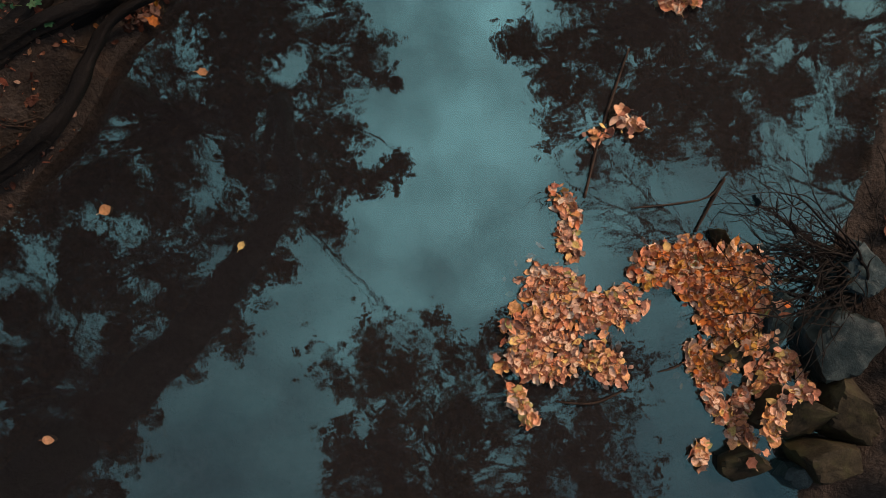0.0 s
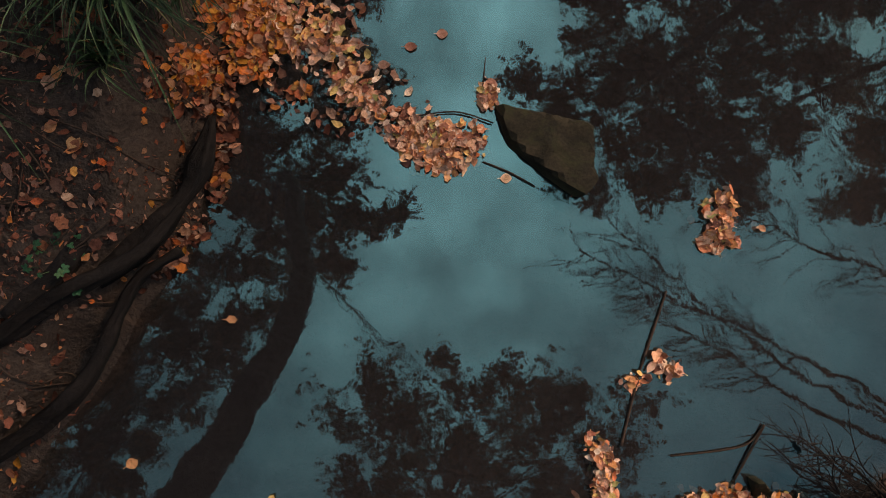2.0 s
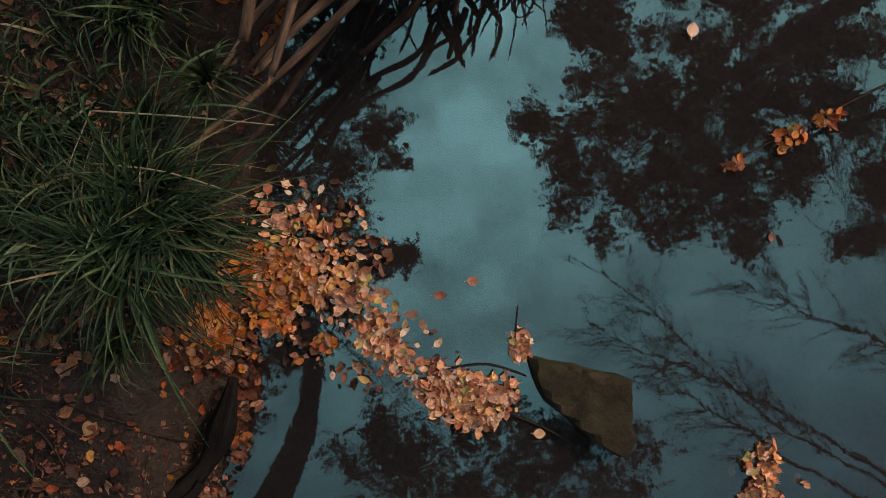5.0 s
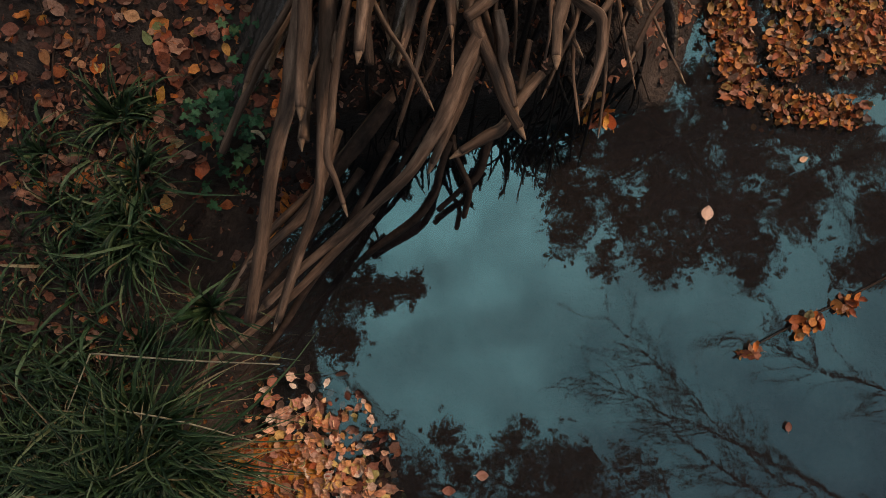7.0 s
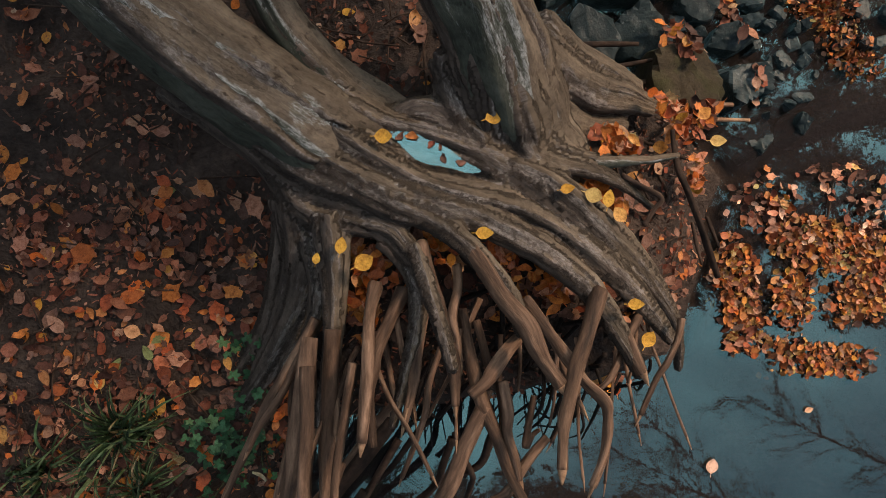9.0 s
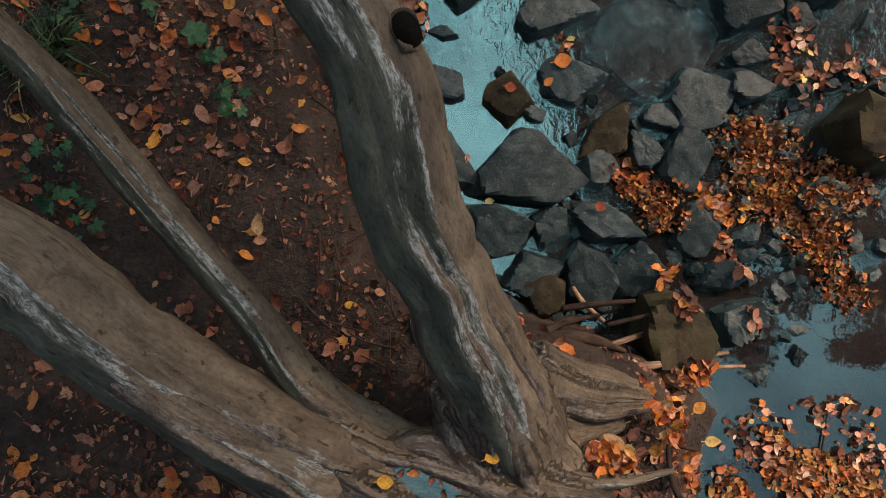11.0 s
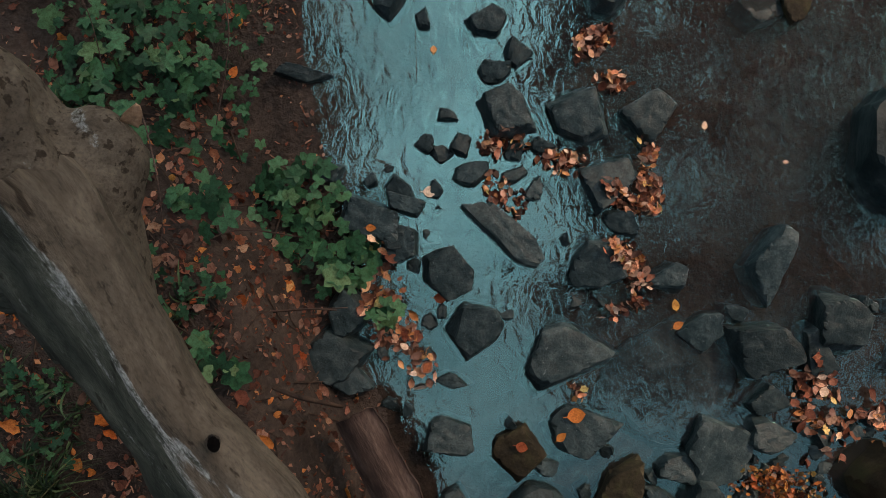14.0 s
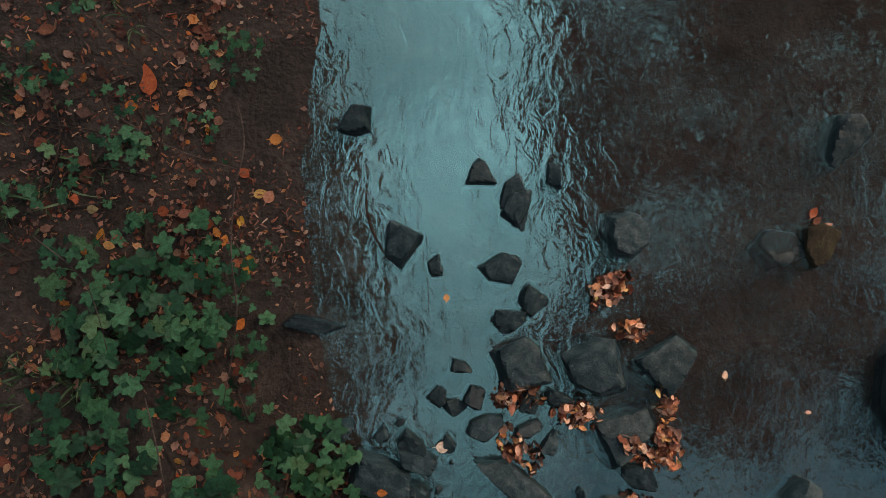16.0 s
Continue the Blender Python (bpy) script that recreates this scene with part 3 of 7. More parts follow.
def stone_mesh(length, width, height, sides, seed, material, detail, line, cuts=()):
    """An angular stone with a flat, tilted top: a ball clipped by planes, then worn. Length and width hold above the water line."""
    rng = random.Random(seed)
    planes = [(Vector((math.cos(radians(a)), math.sin(radians(a)), 0.12)).normalized(), d) for a, d in cuts]
    for k in range(0 if cuts else sides):
        a = 2 * math.pi * (k + rng.uniform(-0.42, 0.42)) / sides
        planes.append((Vector((math.cos(a), math.sin(a), rng.uniform(-0.1, 0.45))).normalized(), rng.uniform(0.66, 1.0)))
    planes.append((Vector((rng.uniform(-0.2, 0.2), rng.uniform(-0.2, 0.2), 1)).normalized(), rng.uniform(0.44, 0.6)))
    planes.append((Vector((rng.uniform(-0.8, 0.8), rng.uniform(-0.8, 0.8), 0.8)).normalized(), rng.uniform(0.85, 0.98)))
    planes.append((Vector((0, 0, -1)), 0.9))
    bm = bmesh.new()
    bmesh.ops.create_icosphere(bm, subdivisions=detail, radius=1)
    off = Vector((seed * 1.7, seed * 0.6, 0))
    for v in bm.verts:
        d = v.co.normalized()
        r = 1.75
        for nrm, dist in planes:
            c = d.dot(nrm)
            if c > 0.05:
                r = min(r, dist / c)
        r *= 1 + 0.07 * noise.noise(d * 2.3 + off) + 0.03 * noise.noise(d * 6 + off) + 0.014 * noise.noise(d * 17 + off)
        v.co = d * r
    zs = [v.co.z for v in bm.verts]
    cut = min(zs) + (max(zs) - min(zs)) * line
    shown = [v.co for v in bm.verts if v.co.z >= cut]
    lo, hi = [Vector((f(c.x for c in shown), f(c.y for c in shown), f(zs))) for f in (min, max)]
    for v in bm.verts:
        v.co = [((v.co[k] - lo[k]) / (hi[k] - lo[k]) - 0.5) * s for k, s in enumerate((length, width, height))]
    me = bpy.data.meshes.new("stone")
    bm.to_mesh(me)
    bm.free()
    me.materials.append(material)
    me.polygons.foreach_set("use_smooth", [True] * len(me.polygons))
    me.set_sharp_from_angle(angle=radians(24))
    return me


def stone(x, y, top, length, width, turn, sides=6, seed=1, mossy=False, cuts=(), label="wet dark grey angular stone standing in the shallow stream"):
    """A stone whose top stands at that height; it reaches down into the bed."""
    if 5.2 < y < 6.45 and x < 1.3:
        length, width = length * 1.14, width * 1.16
    foot = min(land(x, y), top - 0.1) - 0.05
    height = top - foot
    me = stone_mesh(length, width, height, sides, seed, MAT_MOSSY if mossy else MAT_STONE, 4 if max(length, width) > 0.16 else 3,
                    min((max(land(x, y), 0) - foot) / height * 0.92, 0.6), cuts)
    ob = thing("stone", label, "stone", me, group="stones in the stream")
    ob.matrix_basis = pose(x, y, (top + foot) / 2, 0, 0, turn)
    STONES.append((x, y, length, width, radians(turn), top))
    return ob


def lies_on(x, y):
    """The height of what a small thing at this place lies on: a stone, the bank or the water."""
    z = max(land(x, y), 0.003)
    for sx, sy, l, w, a, top in STONES:
        dx, dy = x - sx, y - sy
        u, v = (dx * math.cos(a) + dy * math.sin(a)) / (0.5 * l), (-dx * math.sin(a) + dy * math.cos(a)) / (0.5 * w)
        if u * u + v * v < 0.8:
            z = max(z, top - 0.012 - 0.03 * (u * u + v * v))
    return z


# ---- fallen leaves ----
def spots_in(blobs, count, seed, spread=1.0):
    """Random places inside capsules (x0, y0, x1, y1, radius), thinning out at the edge."""
    rng = np.random.default_rng(seed)
    area = np.array([math.pi * r * r + 2 * r * math.hypot(x1 - x0, y1 - y0) for x0, y0, x1, y1, r in blobs])
    pick = rng.choice(len(blobs), count, p=area / area.sum())
    out = []
    for k in pick:
        x0, y0, x1, y1, r = blobs[k]
        s, q, d = rng.random(), rng.random() * 2 * math.pi, r * spread * math.sqrt(rng.random()) * rng.uniform(0.75, 1.12)
        out.append((x0 + (x1 - x0) * s + d * math.cos(q), y0 + (y1 - y0) * s + d * math.sin(q)))
    return out


def leaf_patch(name, label, blobs, singles, rest, seed, mat_single, mat_rest, layer=0.03, tilt=0.42, size=0.70, lift=0.0, sunken=0):
    """A raft or heap of leaves: the uppermost as parts, the others as one mass below them."""
    rng = np.random.default_rng(seed + 100)
    root = thing(name, label, "leaves")
    root.location = (blobs[0][0], blobs[0][1], max(land(blobs[0][0], blobs[0][1]), 0))
    back = root.location.copy()
    rows = []
    for x, y in spots_in(blobs, rest, seed):
        rows.append((x - back.x, y - back.y, lies_on(x, y) + lift + rng.random() * layer * 0.7 - back.z, rng.random() * 6.283, rng.normal(0, tilt), rng.normal(0, tilt), size * (0.4 + 1.1 * rng.random() ** 1.4)))
    for x, y in spots_in(blobs, sunken, seed + 7, 1.45) if sunken else ():
        rows.append((x - back.x, y - back.y, -0.012 - 0.05 * rng.random() - back.z, rng.random() * 6.283, rng.normal(0, 0.3), rng.normal(0, 0.3), size * rng.uniform(0.7, 1.2)))
    if rows:
        child("leaf_mass", scattered_mesh("leaf_mass", rows, mat_rest, seed=seed), root, kind="stuff")
    for x, y in spots_in(blobs, singles, seed + 1):
        z = lies_on(x, y) + lift + layer * (0.7 + 0.4 * rng.random())
        m = Matrix.LocRotScale((x - back.x, y - back.y, z - back.z), Euler((rng.normal(0, tilt), rng.normal(0, tilt), rng.random() * 6.283)), Vector((1, rng.uniform(0.75, 1.1), 1)) * size * rng.uniform(0.65, 1.2))
        child("leaf", leaf_mesh(mat_single, int(rng.integers(len(LEAF_SHAPES)))), root, m=m)
    return root


def lone_leaf(x, y, z=None, turn=0, size=1.0, shape=0, material=None, label="single orange beech leaf lying on the bank"):
    ob = thing("leaf", label, "leaf", leaf_mesh(material or MAT_BRIGHT, shape), group="single fallen leaves")
    z = lies_on(x, y) + 0.008 if z is None else z
    ob.matrix_basis = pose(x, y, z, 4, -3, turn) @ Matrix.Scale(size, 4)
    return ob


# ---- grass and green plants ----
def grass_tuft(x, y, z, radius, blades, seed, lean=(0, 0), height=0.25, label="dense tuft of dark green sedge drooping over the bank", thin=1.0):
    rng = np.random.default_rng(seed)
    root = thing("grass_tuft", label, "grass", group="grass tufts")
    root.location = (x, y, z)
    verts, faces = [], []
    hearts = [(radius * 0.42 * rng.normal(), radius * 0.42 * rng.normal(), rng.random() * 6.283, rng.uniform(0.6, 1.0)) for _ in range(7)]
    blades, singles = int(blades * 0.66 * thin), (10 if radius > 0.3 else 4) if thin == 1.0 else 1
    for number in range(blades + singles):
        single = number >= blades
        if single:
            verts, faces, mass = [], [], (verts, faces)
        hx, hy, ha, hs = hearts[rng.integers(7)]
        a, d0 = ha + rng.normal(0, 1.5), radius * 0.10 * rng.random()
        out = rng.uniform(0.3, 1.15) * radius * 0.9 * hs
        up = height * rng.uniform(0.5, 1.2) * hs
        w = rng.uniform(0.0024, 0.0064)
        dx, dy = math.cos(a) + lean[0], math.sin(a) + lean[1]
        side = (-math.sin(a), math.cos(a))
        if single:
            out, up, w = radius * rng.uniform(0.8, 1.3), height * rng.uniform(0.9, 1.3), rng.uniform(0.005, 0.008)
        twist, droop = rng.normal(0, 0.45), rng.uniform(0, 1.3)
        base, n = len(verts), 6
        for i in range(n + 1):
            s = i / n
            px, py = hx + d0 * math.cos(a) + dx * out * s - side[0] * twist * out * s * s, hy + d0 * math.sin(a) + dy * out * s - side[1] * twist * out * s * s
            pz = -0.06 + up * (2.4 * s - (1.3 + droop) * s * s)
            ww = w * (1 - s ** 2) + 0.0004
            verts += [(px - side[0] * ww, py - side[1] * ww, pz), (px, py, pz - ww * 0.6), (px + side[0] * ww, py + side[1] * ww, pz)]
        for i in range(n):
            k = base + 3 * i
            faces += [(k, k + 1, k + 4, k + 3), (k + 1, k + 2, k + 5, k + 4)]
        if single:
            child("blade", from_arrays("blade", verts, faces, MAT_BLADE), root)
            verts, faces = mass
    child("blade_mass", from_arrays("blade_mass", verts, faces, MAT_GRASS), root, kind="stuff")
    return root


def lobed_leaf(length, lobes, depth, seed):
    """A broad palmate leaf: lobes round the stalk's end, cupped, with sunken ribs."""
    n, verts, faces = lobes * 4, [(0.0, 0.0, 0.0)], []
    for i in range(n + 1):
        a = -2.5 + 5.0 * i / n
        tip = 0.5 + 0.5 * math.cos((i / n * lobes - 0.5) * 2 * math.pi)
        r = length * (1 - depth * (1 - tip)) * (0.72 + 0.28 * math.cos(a * 0.6)) * (1 + 0.08 * noise.noise(Vector((a * 3, seed, 1))))
        verts.append((r * math.cos(a), r * math.sin(a), 0.10 * r * (1 - 2 * tip) * 0.6 - 0.9 * r * r))
    for i in range(n):
        faces.append((0, 1 + i, 2 + i))
    return np.array(verts), faces


PLANT_LEAVES = [lobed_leaf(0.058, 5, 0.42, 1), lobed_leaf(0.050, 3, 0.45, 2), lobed_leaf(0.064, 5, 0.30, 3)]
PLANT_MESHES = [from_arrays("leaf", v.tolist(), f, MAT_GREEN) for v, f in PLANT_LEAVES]


def green_plant(x, y, radius, leaves, seed, height=0.12, size=1.0, z=None, label="low green leafy plant growing on the muddy bank"):
    rng = np.random.default_rng(seed)
    z = max(land(x, y), 0) if z is None else z
    root = thing("green_plant", label, "plant", group="green plants on the bank")
    root.location = (x, y, z)
    stems, leaves = [], max(6, int(leaves * 0.72))
    for k in range(leaves):
        a, d = rng.random() * 6.283, radius * math.sqrt(rng.random())
        px, py, pz = d * math.cos(a), d * math.sin(a), height * (0.3 + 1.1 * rng.random()) * (1.15 - 0.5 * d / radius)
        m = Matrix.LocRotScale((px, py, pz), Euler((rng.normal(0, 0.32), rng.normal(0, 0.32), a + rng.normal(0, 1.0))), Vector((1, 1, 1)) * size * rng.uniform(0.5, 1.25))
        child("leaf", PLANT_MESHES[k % 3], root, m=m)
        if k % 2 == 0:
            stems.append([(px * 0.25, py * 0.25, -0.06, 0.002), (px * 0.7, py * 0.7, pz * 0.6, 0.0018), (px, py, pz - 0.002, 0.0012)])
    child("stalk_mass", tubes_mesh("stalk_mass", stems, MAT_GRASS, 4, 0, seed, 3), root, kind="stuff")
    return root


def stick(points, label="dark brown stick lying on the water", name="stick", material=None, seed=0, sides=7, category="stick", group="sticks in the stream"):
    """points: x, y, z, radius."""
    if group == "sticks in the stream" and points[0][2] < 0.06:
        points = [(a, b, c * 0.5, r * 0.62) for a, b, c, r in points]
    x, y, z, _ = points[0]
    me = tubes_mesh(name, [[(a - x, b - y, c - z, r) for a, b, c, r in points]], material or MAT_TWIG, sides, 0.42 if group == "roots along the bank" else 0.2, seed, 6)
    ob = thing(name, label, category, me, group=group)
    ob.location = (x, y, z)
    return ob


# ---- stones in and beside the stream ----
stone(0.444, 1.786, 0.12, 0.472, 0.452, 0, 5, 11, mossy=True, cuts=[(77, 0.62), (3, 0.82), (233, 0.47), (201, 0.74), (-40, 1.05)], label='long brown mossy stone lying in the still water')
stone(1.45, 0.195, 0.1, 0.103, 0.181, 60, 4, 14, mossy=True)
stone(1.528, -0.319, 0.1, 0.271, 0.129, 35, 4, 17, mossy=True)
stone(1.721, -0.6, 0.2, 0.376, 0.301, 30, 4, 20, mossy=True)
stone(1.534, -0.842, 0.12, 0.257, 0.18, 5, 6, 23, mossy=True)
stone(1.713, -0.178, 0.08, 0.156, 0.312, -10, 6, 26)
stone(1.986, -0.252, 0.16, 0.355, 0.381, 20, 6, 29)
stone(1.979, -0.602, 0.2, 0.276, 0.326, 40, 5, 32, mossy=True)
stone(1.884, -0.822, 0.22, 0.324, 0.224, 0, 6, 35, mossy=True)
stone(2.073, 0.057, 0.16, 0.228, 0.305, 10, 6, 38)
stone(1.745, -0.89, 0.14, 0.153, 0.128, 0, 5, 41)
stone(-0.247, 7.067, 0.1, 0.242, 0.254, 0, 6, 44)
stone(-0.132, 6.804, 0.12, 0.253, 0.273, -20, 6, 47)
stone(0.012, 7.265, 0.1, 0.445, 0.14, -43, 6, 50, label='long dark stone lying slantwise in the stream')
stone(0.432, 7.117, 0.08, 0.294, 0.23, 10, 6, 53)
stone(0.285, 6.723, 0.08, 0.422, 0.269, 25, 5, 56)
stone(0.769, 6.553, -0.012, 0.709, 0.604, 15, 7, 59, label='broad flat dark stone just under the water')
stone(1.185, 6.721, 0.12, 0.354, 0.283, -15, 6, 62)
stone(-0.251, 6.334, 0.08, 0.21, 0.169, 10, 6, 65)
stone(0.073, 6.257, 0.1, 0.208, 0.208, 20, 5, 68, mossy=True)
stone(0.36, 6.36, 0.08, 0.256, 0.23, -35, 6, 71)
stone(0.142, 5.929, 0.14, 0.515, 0.352, 15, 6, 74)
stone(-0.195, 5.951, 0.08, 0.192, 0.269, 20, 5, 77)
stone(0.002, 5.631, 0.14, 0.327, 0.239, -20, 6, 80)
stone(0.274, 5.661, 0.1, 0.163, 0.183, 5, 5, 83)
stone(0.524, 5.675, 0.12, 0.329, 0.177, -20, 6, 86)
stone(0.18, 5.465, 0.12, 0.291, 0.19, 15, 5, 89)
stone(0.222, 5.353, 0.14, 0.214, 0.206, 0, 7, 92, mossy=True)
stone(0.443, 5.428, 0.13, 0.227, 0.315, 15, 6, 95)
stone(0.677, 5.451, 0.13, 0.277, 0.252, -15, 5, 98)
stone(0.524, 6.117, 0.12, 0.192, 0.248, -5, 4, 101, mossy=True)
stone(0.717, 6.039, 0.09, 0.158, 0.184, 25, 5, 104)
stone(0.909, 6.001, 0.11, 0.215, 0.304, -20, 6, 107)
stone(0.985, 6.284, 0.08, 0.294, 0.281, 30, 6, 110)
stone(1.218, 6.348, 0.09, 0.229, 0.153, 5, 5, 113)
stone(1.221, 6.494, 0.06, 0.219, 0.154, 0, 5, 116)
stone(1.554, 6.845, 0.1, 0.28, 0.318, 30, 5, 119)
stone(1.233, 7.122, 0.09, 0.178, 0.382, -25, 3, 122)
stone(-0.692, 6.903, 0.12, 0.177, 0.278, 10, 6, 125)
stone(-0.703, 6.63, 0.12, 0.197, 0.233, 20, 5, 128)
stone(-0.465, 7.195, 0.1, 0.191, 0.158, 10, 6, 131)
stone(-0.453, 7.391, 0.1, 0.191, 0.114, -30, 5, 134)
stone(1.781, 6.118, 0.25, 0.413, 0.389, 0, 6, 137, mossy=True, label='large mossy brown boulder at the edge of the stream')
stone(0.481, 5.93, 0.1, 0.193, 0.158, 10, 5, 140)
stone(-0.232, 6.582, 0.05, 0.168, 0.083, 0, 5, 143)
stone(0.962, 5.667, 0.08, 0.205, 0.256, -10, 6, 146)
stone(1.56, 5.794, 0.09, 0.28, 0.229, 10, 6, 149)
stone(1.471, 6.707, 0.05, 0.155, 0.258, 10, 5, 152)
stone(1.153, 5.265, 0.1, 0.229, 0.127, 0, 5, 155)
stone(0.051, 5.285, 0.14, 0.201, 0.151, 0, 5, 158)
stone(0.803, 6.18, 0.07, 0.18, 0.141, 10, 6, 161)
stone(-0.505, 8.343, 0.1, 0.188, 0.225, 10, 6, 164)
stone(-0.365, 8.243, 0.05, 0.071, 0.107, 20, 5, 167)
stone(-0.064, 8.23, 0.08, 0.196, 0.156, 20, 6, 170)
stone(-0.031, 7.997, 0.06, 0.157, 0.106, 0, 5, 173)
stone(0.072, 8.084, 0.06, 0.127, 0.139, -20, 3, 176)
stone(-0.254, 7.799, 0.05, 0.096, 0.091, 20, 4, 179)
stone(-0.356, 7.663, 0.05, 0.091, 0.096, 0, 5, 182)
stone(0.02, 7.808, 0.12, 0.279, 0.244, 0, 6, 185)
stone(0.353, 7.795, 0.1, 0.295, 0.27, 0, 6, 188)
stone(0.708, 7.794, 0.07, 0.278, 0.227, 30, 4, 191)
stone(0.014, 8.511, 0.08, 0.138, 0.189, -25, 3, 194)
stone(0.494, 8.387, 0.12, 0.179, 0.219, 0, 7, 197)
stone(1.235, 8.325, 0.006, 0.27, 0.19, -12, 6, 200, label="dark stone lying just under the shallow water")
stone(1.402, 8.345, 0.045, 0.165, 0.225, -8, 6, 206, mossy=True, label="brown mossy stone standing in dark shallow water")
stone(-0.914, 7.983, 0.07, 0.278, 0.091, -4, 5, 203)
stone(-0.781, 7.517, 0.1, 0.13, 0.105, 0, 5, 206)
stone(-0.604, 7.317, 0.12, 0.279, 0.224, -5, 4, 209, label='dark grey stone on the muddy bank beside the stream')
stone(-0.456, 7.419, 0.08, 0.196, 0.131, -40, 6, 212)
stone(-0.468, 7.23, 0.1, 0.195, 0.14, 10, 6, 215)
stone(-0.191, 7.657, 0.06, 0.106, 0.116, 0, 4, 218)
stone(-0.14, 7.521, 0.07, 0.182, 0.126, 10, 6, 221)
stone(0.188, 7.649, 0.06, 0.132, 0.076, -15, 5, 224)
stone(0.488, 7.511, 0.06, 0.304, 0.233, 35, 4, 227)
stone(0.052, 7.515, 0.06, 0.147, 0.076, 15, 5, 230)
stone(1.821, 7.631, 0.2, 0.316, 0.631, 0, 7, 233, label='large dark boulder at the edge of the stream')
stone(0.55, 7.307, 0.06, 0.187, 0.127, -20, 6, 236)
stone(0.77, 7.052, 0.05, 0.203, 0.127, 10, 5, 239)
stone(0.921, 6.798, 0.05, 0.229, 0.178, 10, 5, 242)
stone(-0.757, 6.695, 0.14, 0.321, 0.272, -15, 6, 245, label='dark grey stone on the muddy bank beside the stream')
stone(0.794, 5.175, 0.36, 0.37, 0.44, 10, 7, 248, mossy=True, label='rounded brown boulder beside the tree roots')
stone(1.11, 5.214, 0.15, 0.173, 0.198, 0, 6, 251)
stone(1.083, 5.441, 0.1, 0.201, 0.125, 0, 6, 254)
stone(1.228, 4.985, 0.02, 0.18, 0.154, 20, 4, 257)
stone(-0.731, 8.903, 0.08, 0.179, 0.144, 15, 5, 260)
stone(-0.158, 8.677, 0.06, 0.145, 0.13, 0, 3, 263)
stone(-0.002, 8.555, 0.07, 0.145, 0.237, -10, 3, 266)
stone(0.174, 8.654, 0.06, 0.09, 0.13, 35, 3, 269)
stone(1.546, 8.832, 0.06, 0.213, 0.25, 0, 4, 272)


def small_stones(count, seed, x0, x1, y0, y1):
    """Pebbles and small stones that fill the gaps of the riffle."""
    rng = random.Random(seed)
    made = 0
    while made < count:
        x, y, s = rng.uniform(x0, x1), rng.uniform(y0, y1), rng.uniform(0.05, 0.13)
        if all(math.hypot(x - a, y - b) > 0.42 * max(l, w) + 0.3 * s for a, b, l, w, _, _ in STONES) and land(x, y) < 0.1:
            stone(x, y, rng.uniform(0.01, 0.06), s, s * rng.uniform(0.6, 0.95), rng.uniform(0, 180), rng.choice((4, 5, 6)), 500 + made + seed)
            made += 1


small_stones(60, 3, 0.0, 1.5, 5.0, 6.4)
small_stones(24, 4, 1.0, 1.9, 5.3, 7.0)
small_stones(14, 7, -0.4, 0.6, 6.6, 7.8)
small_stones(10, 5, -0.9, -0.4, 6.3, 7.6)
small_stones(8, 6, 1.4, 1.9, -1.0, 0.4)


# ---- leaf rafts, heaps and litter ----
leaf_patch("leaf_raft", "raft of tan and orange leaves floating on still water",
           [(0.661, 0.424, 0.741, 0.316, 0.053), (0.7, 0.276, 0.731, 0.115, 0.053), (0.564, -0.005, 0.724, -0.072, 0.122), (0.469, -0.204, 0.696, -0.258, 0.112), (0.428, -0.362, 0.694, -0.39, 0.08), (0.777, -0.152, 1.02, -0.086, 0.096), (0.802, -0.311, 0.935, -0.418, 0.08), (0.441, -0.494, 0.546, -0.639, 0.04)],
           330, 1500, 1, MAT_RAFT, MAT_RAFT_MASS, size=0.62, sunken=220)
leaf_patch("leaf_raft", "raft of bright orange leaves held by a branch in still water",
           [(1.084, 0.07, 1.322, 0.14, 0.10), (1.30, 0.06, 1.58, 0.0, 0.165), (1.42, -0.154, 1.58, -0.181, 0.145), (1.33, -0.34, 1.40, -0.42, 0.10)],
           330, 1500, 24, MAT_BRIGHT, MAT_RAFT_MASS, size=0.62, sunken=160)
leaf_patch("leaf_raft", "orange leaves caught between stones at the water edge",
           [(1.378, -0.5, 1.43, -0.633, 0.048), (1.523, -0.713, 1.581, -0.528, 0.096), (1.638, -0.408, 1.746, -0.422, 0.112), (1.333, -0.764, 1.319, -0.829, 0.037)],
           90, 500, 2, MAT_RAFT, MAT_RAFT_MASS)
leaf_patch("leaf_raft", "small cluster of leaves caught on a stick",
           [(0.813, 0.708, 0.895, 0.722, 0.043), (0.95, 0.791, 1.031, 0.75, 0.058)],
           14, 40, 21, MAT_RAFT, MAT_RAFT_MASS)
leaf_patch("leaf_raft", "orange leaves caught along a floating branch",
           [(1.389, 2.986, 1.467, 3.011, 0.051), (1.573, 3.075, 1.652, 3.113, 0.04), (1.127, 2.859, 1.205, 2.897, 0.03)],
           24, 40, 22, MAT_BRIGHT, MAT_HEAP)
leaf_patch("leaf_raft", "pale orange leaves piled against a mossy stone",
           [(-0.277, 1.888, 0.101, 1.811, 0.094), (-0.212, 1.784, 0.022, 1.707, 0.062), (0.18, 2.099, 0.179, 1.994, 0.042), (-0.473, 2.07, -0.342, 1.966, 0.068)],
           190, 420, 3, MAT_RAFT, MAT_RAFT_MASS, size=0.66, sunken=70)
leaf_patch("leaf_raft", "small raft of orange leaves drifting on dark water",
           [(1.258, 1.524, 1.282, 1.367, 0.073), (1.312, 1.576, 1.312, 1.55, 0.047), (1.202, 1.341, 1.335, 1.367, 0.042), (1.443, 1.432, 1.469, 1.432, 0.016)],
           40, 90, 4, MAT_RAFT, MAT_RAFT_MASS, sunken=40)
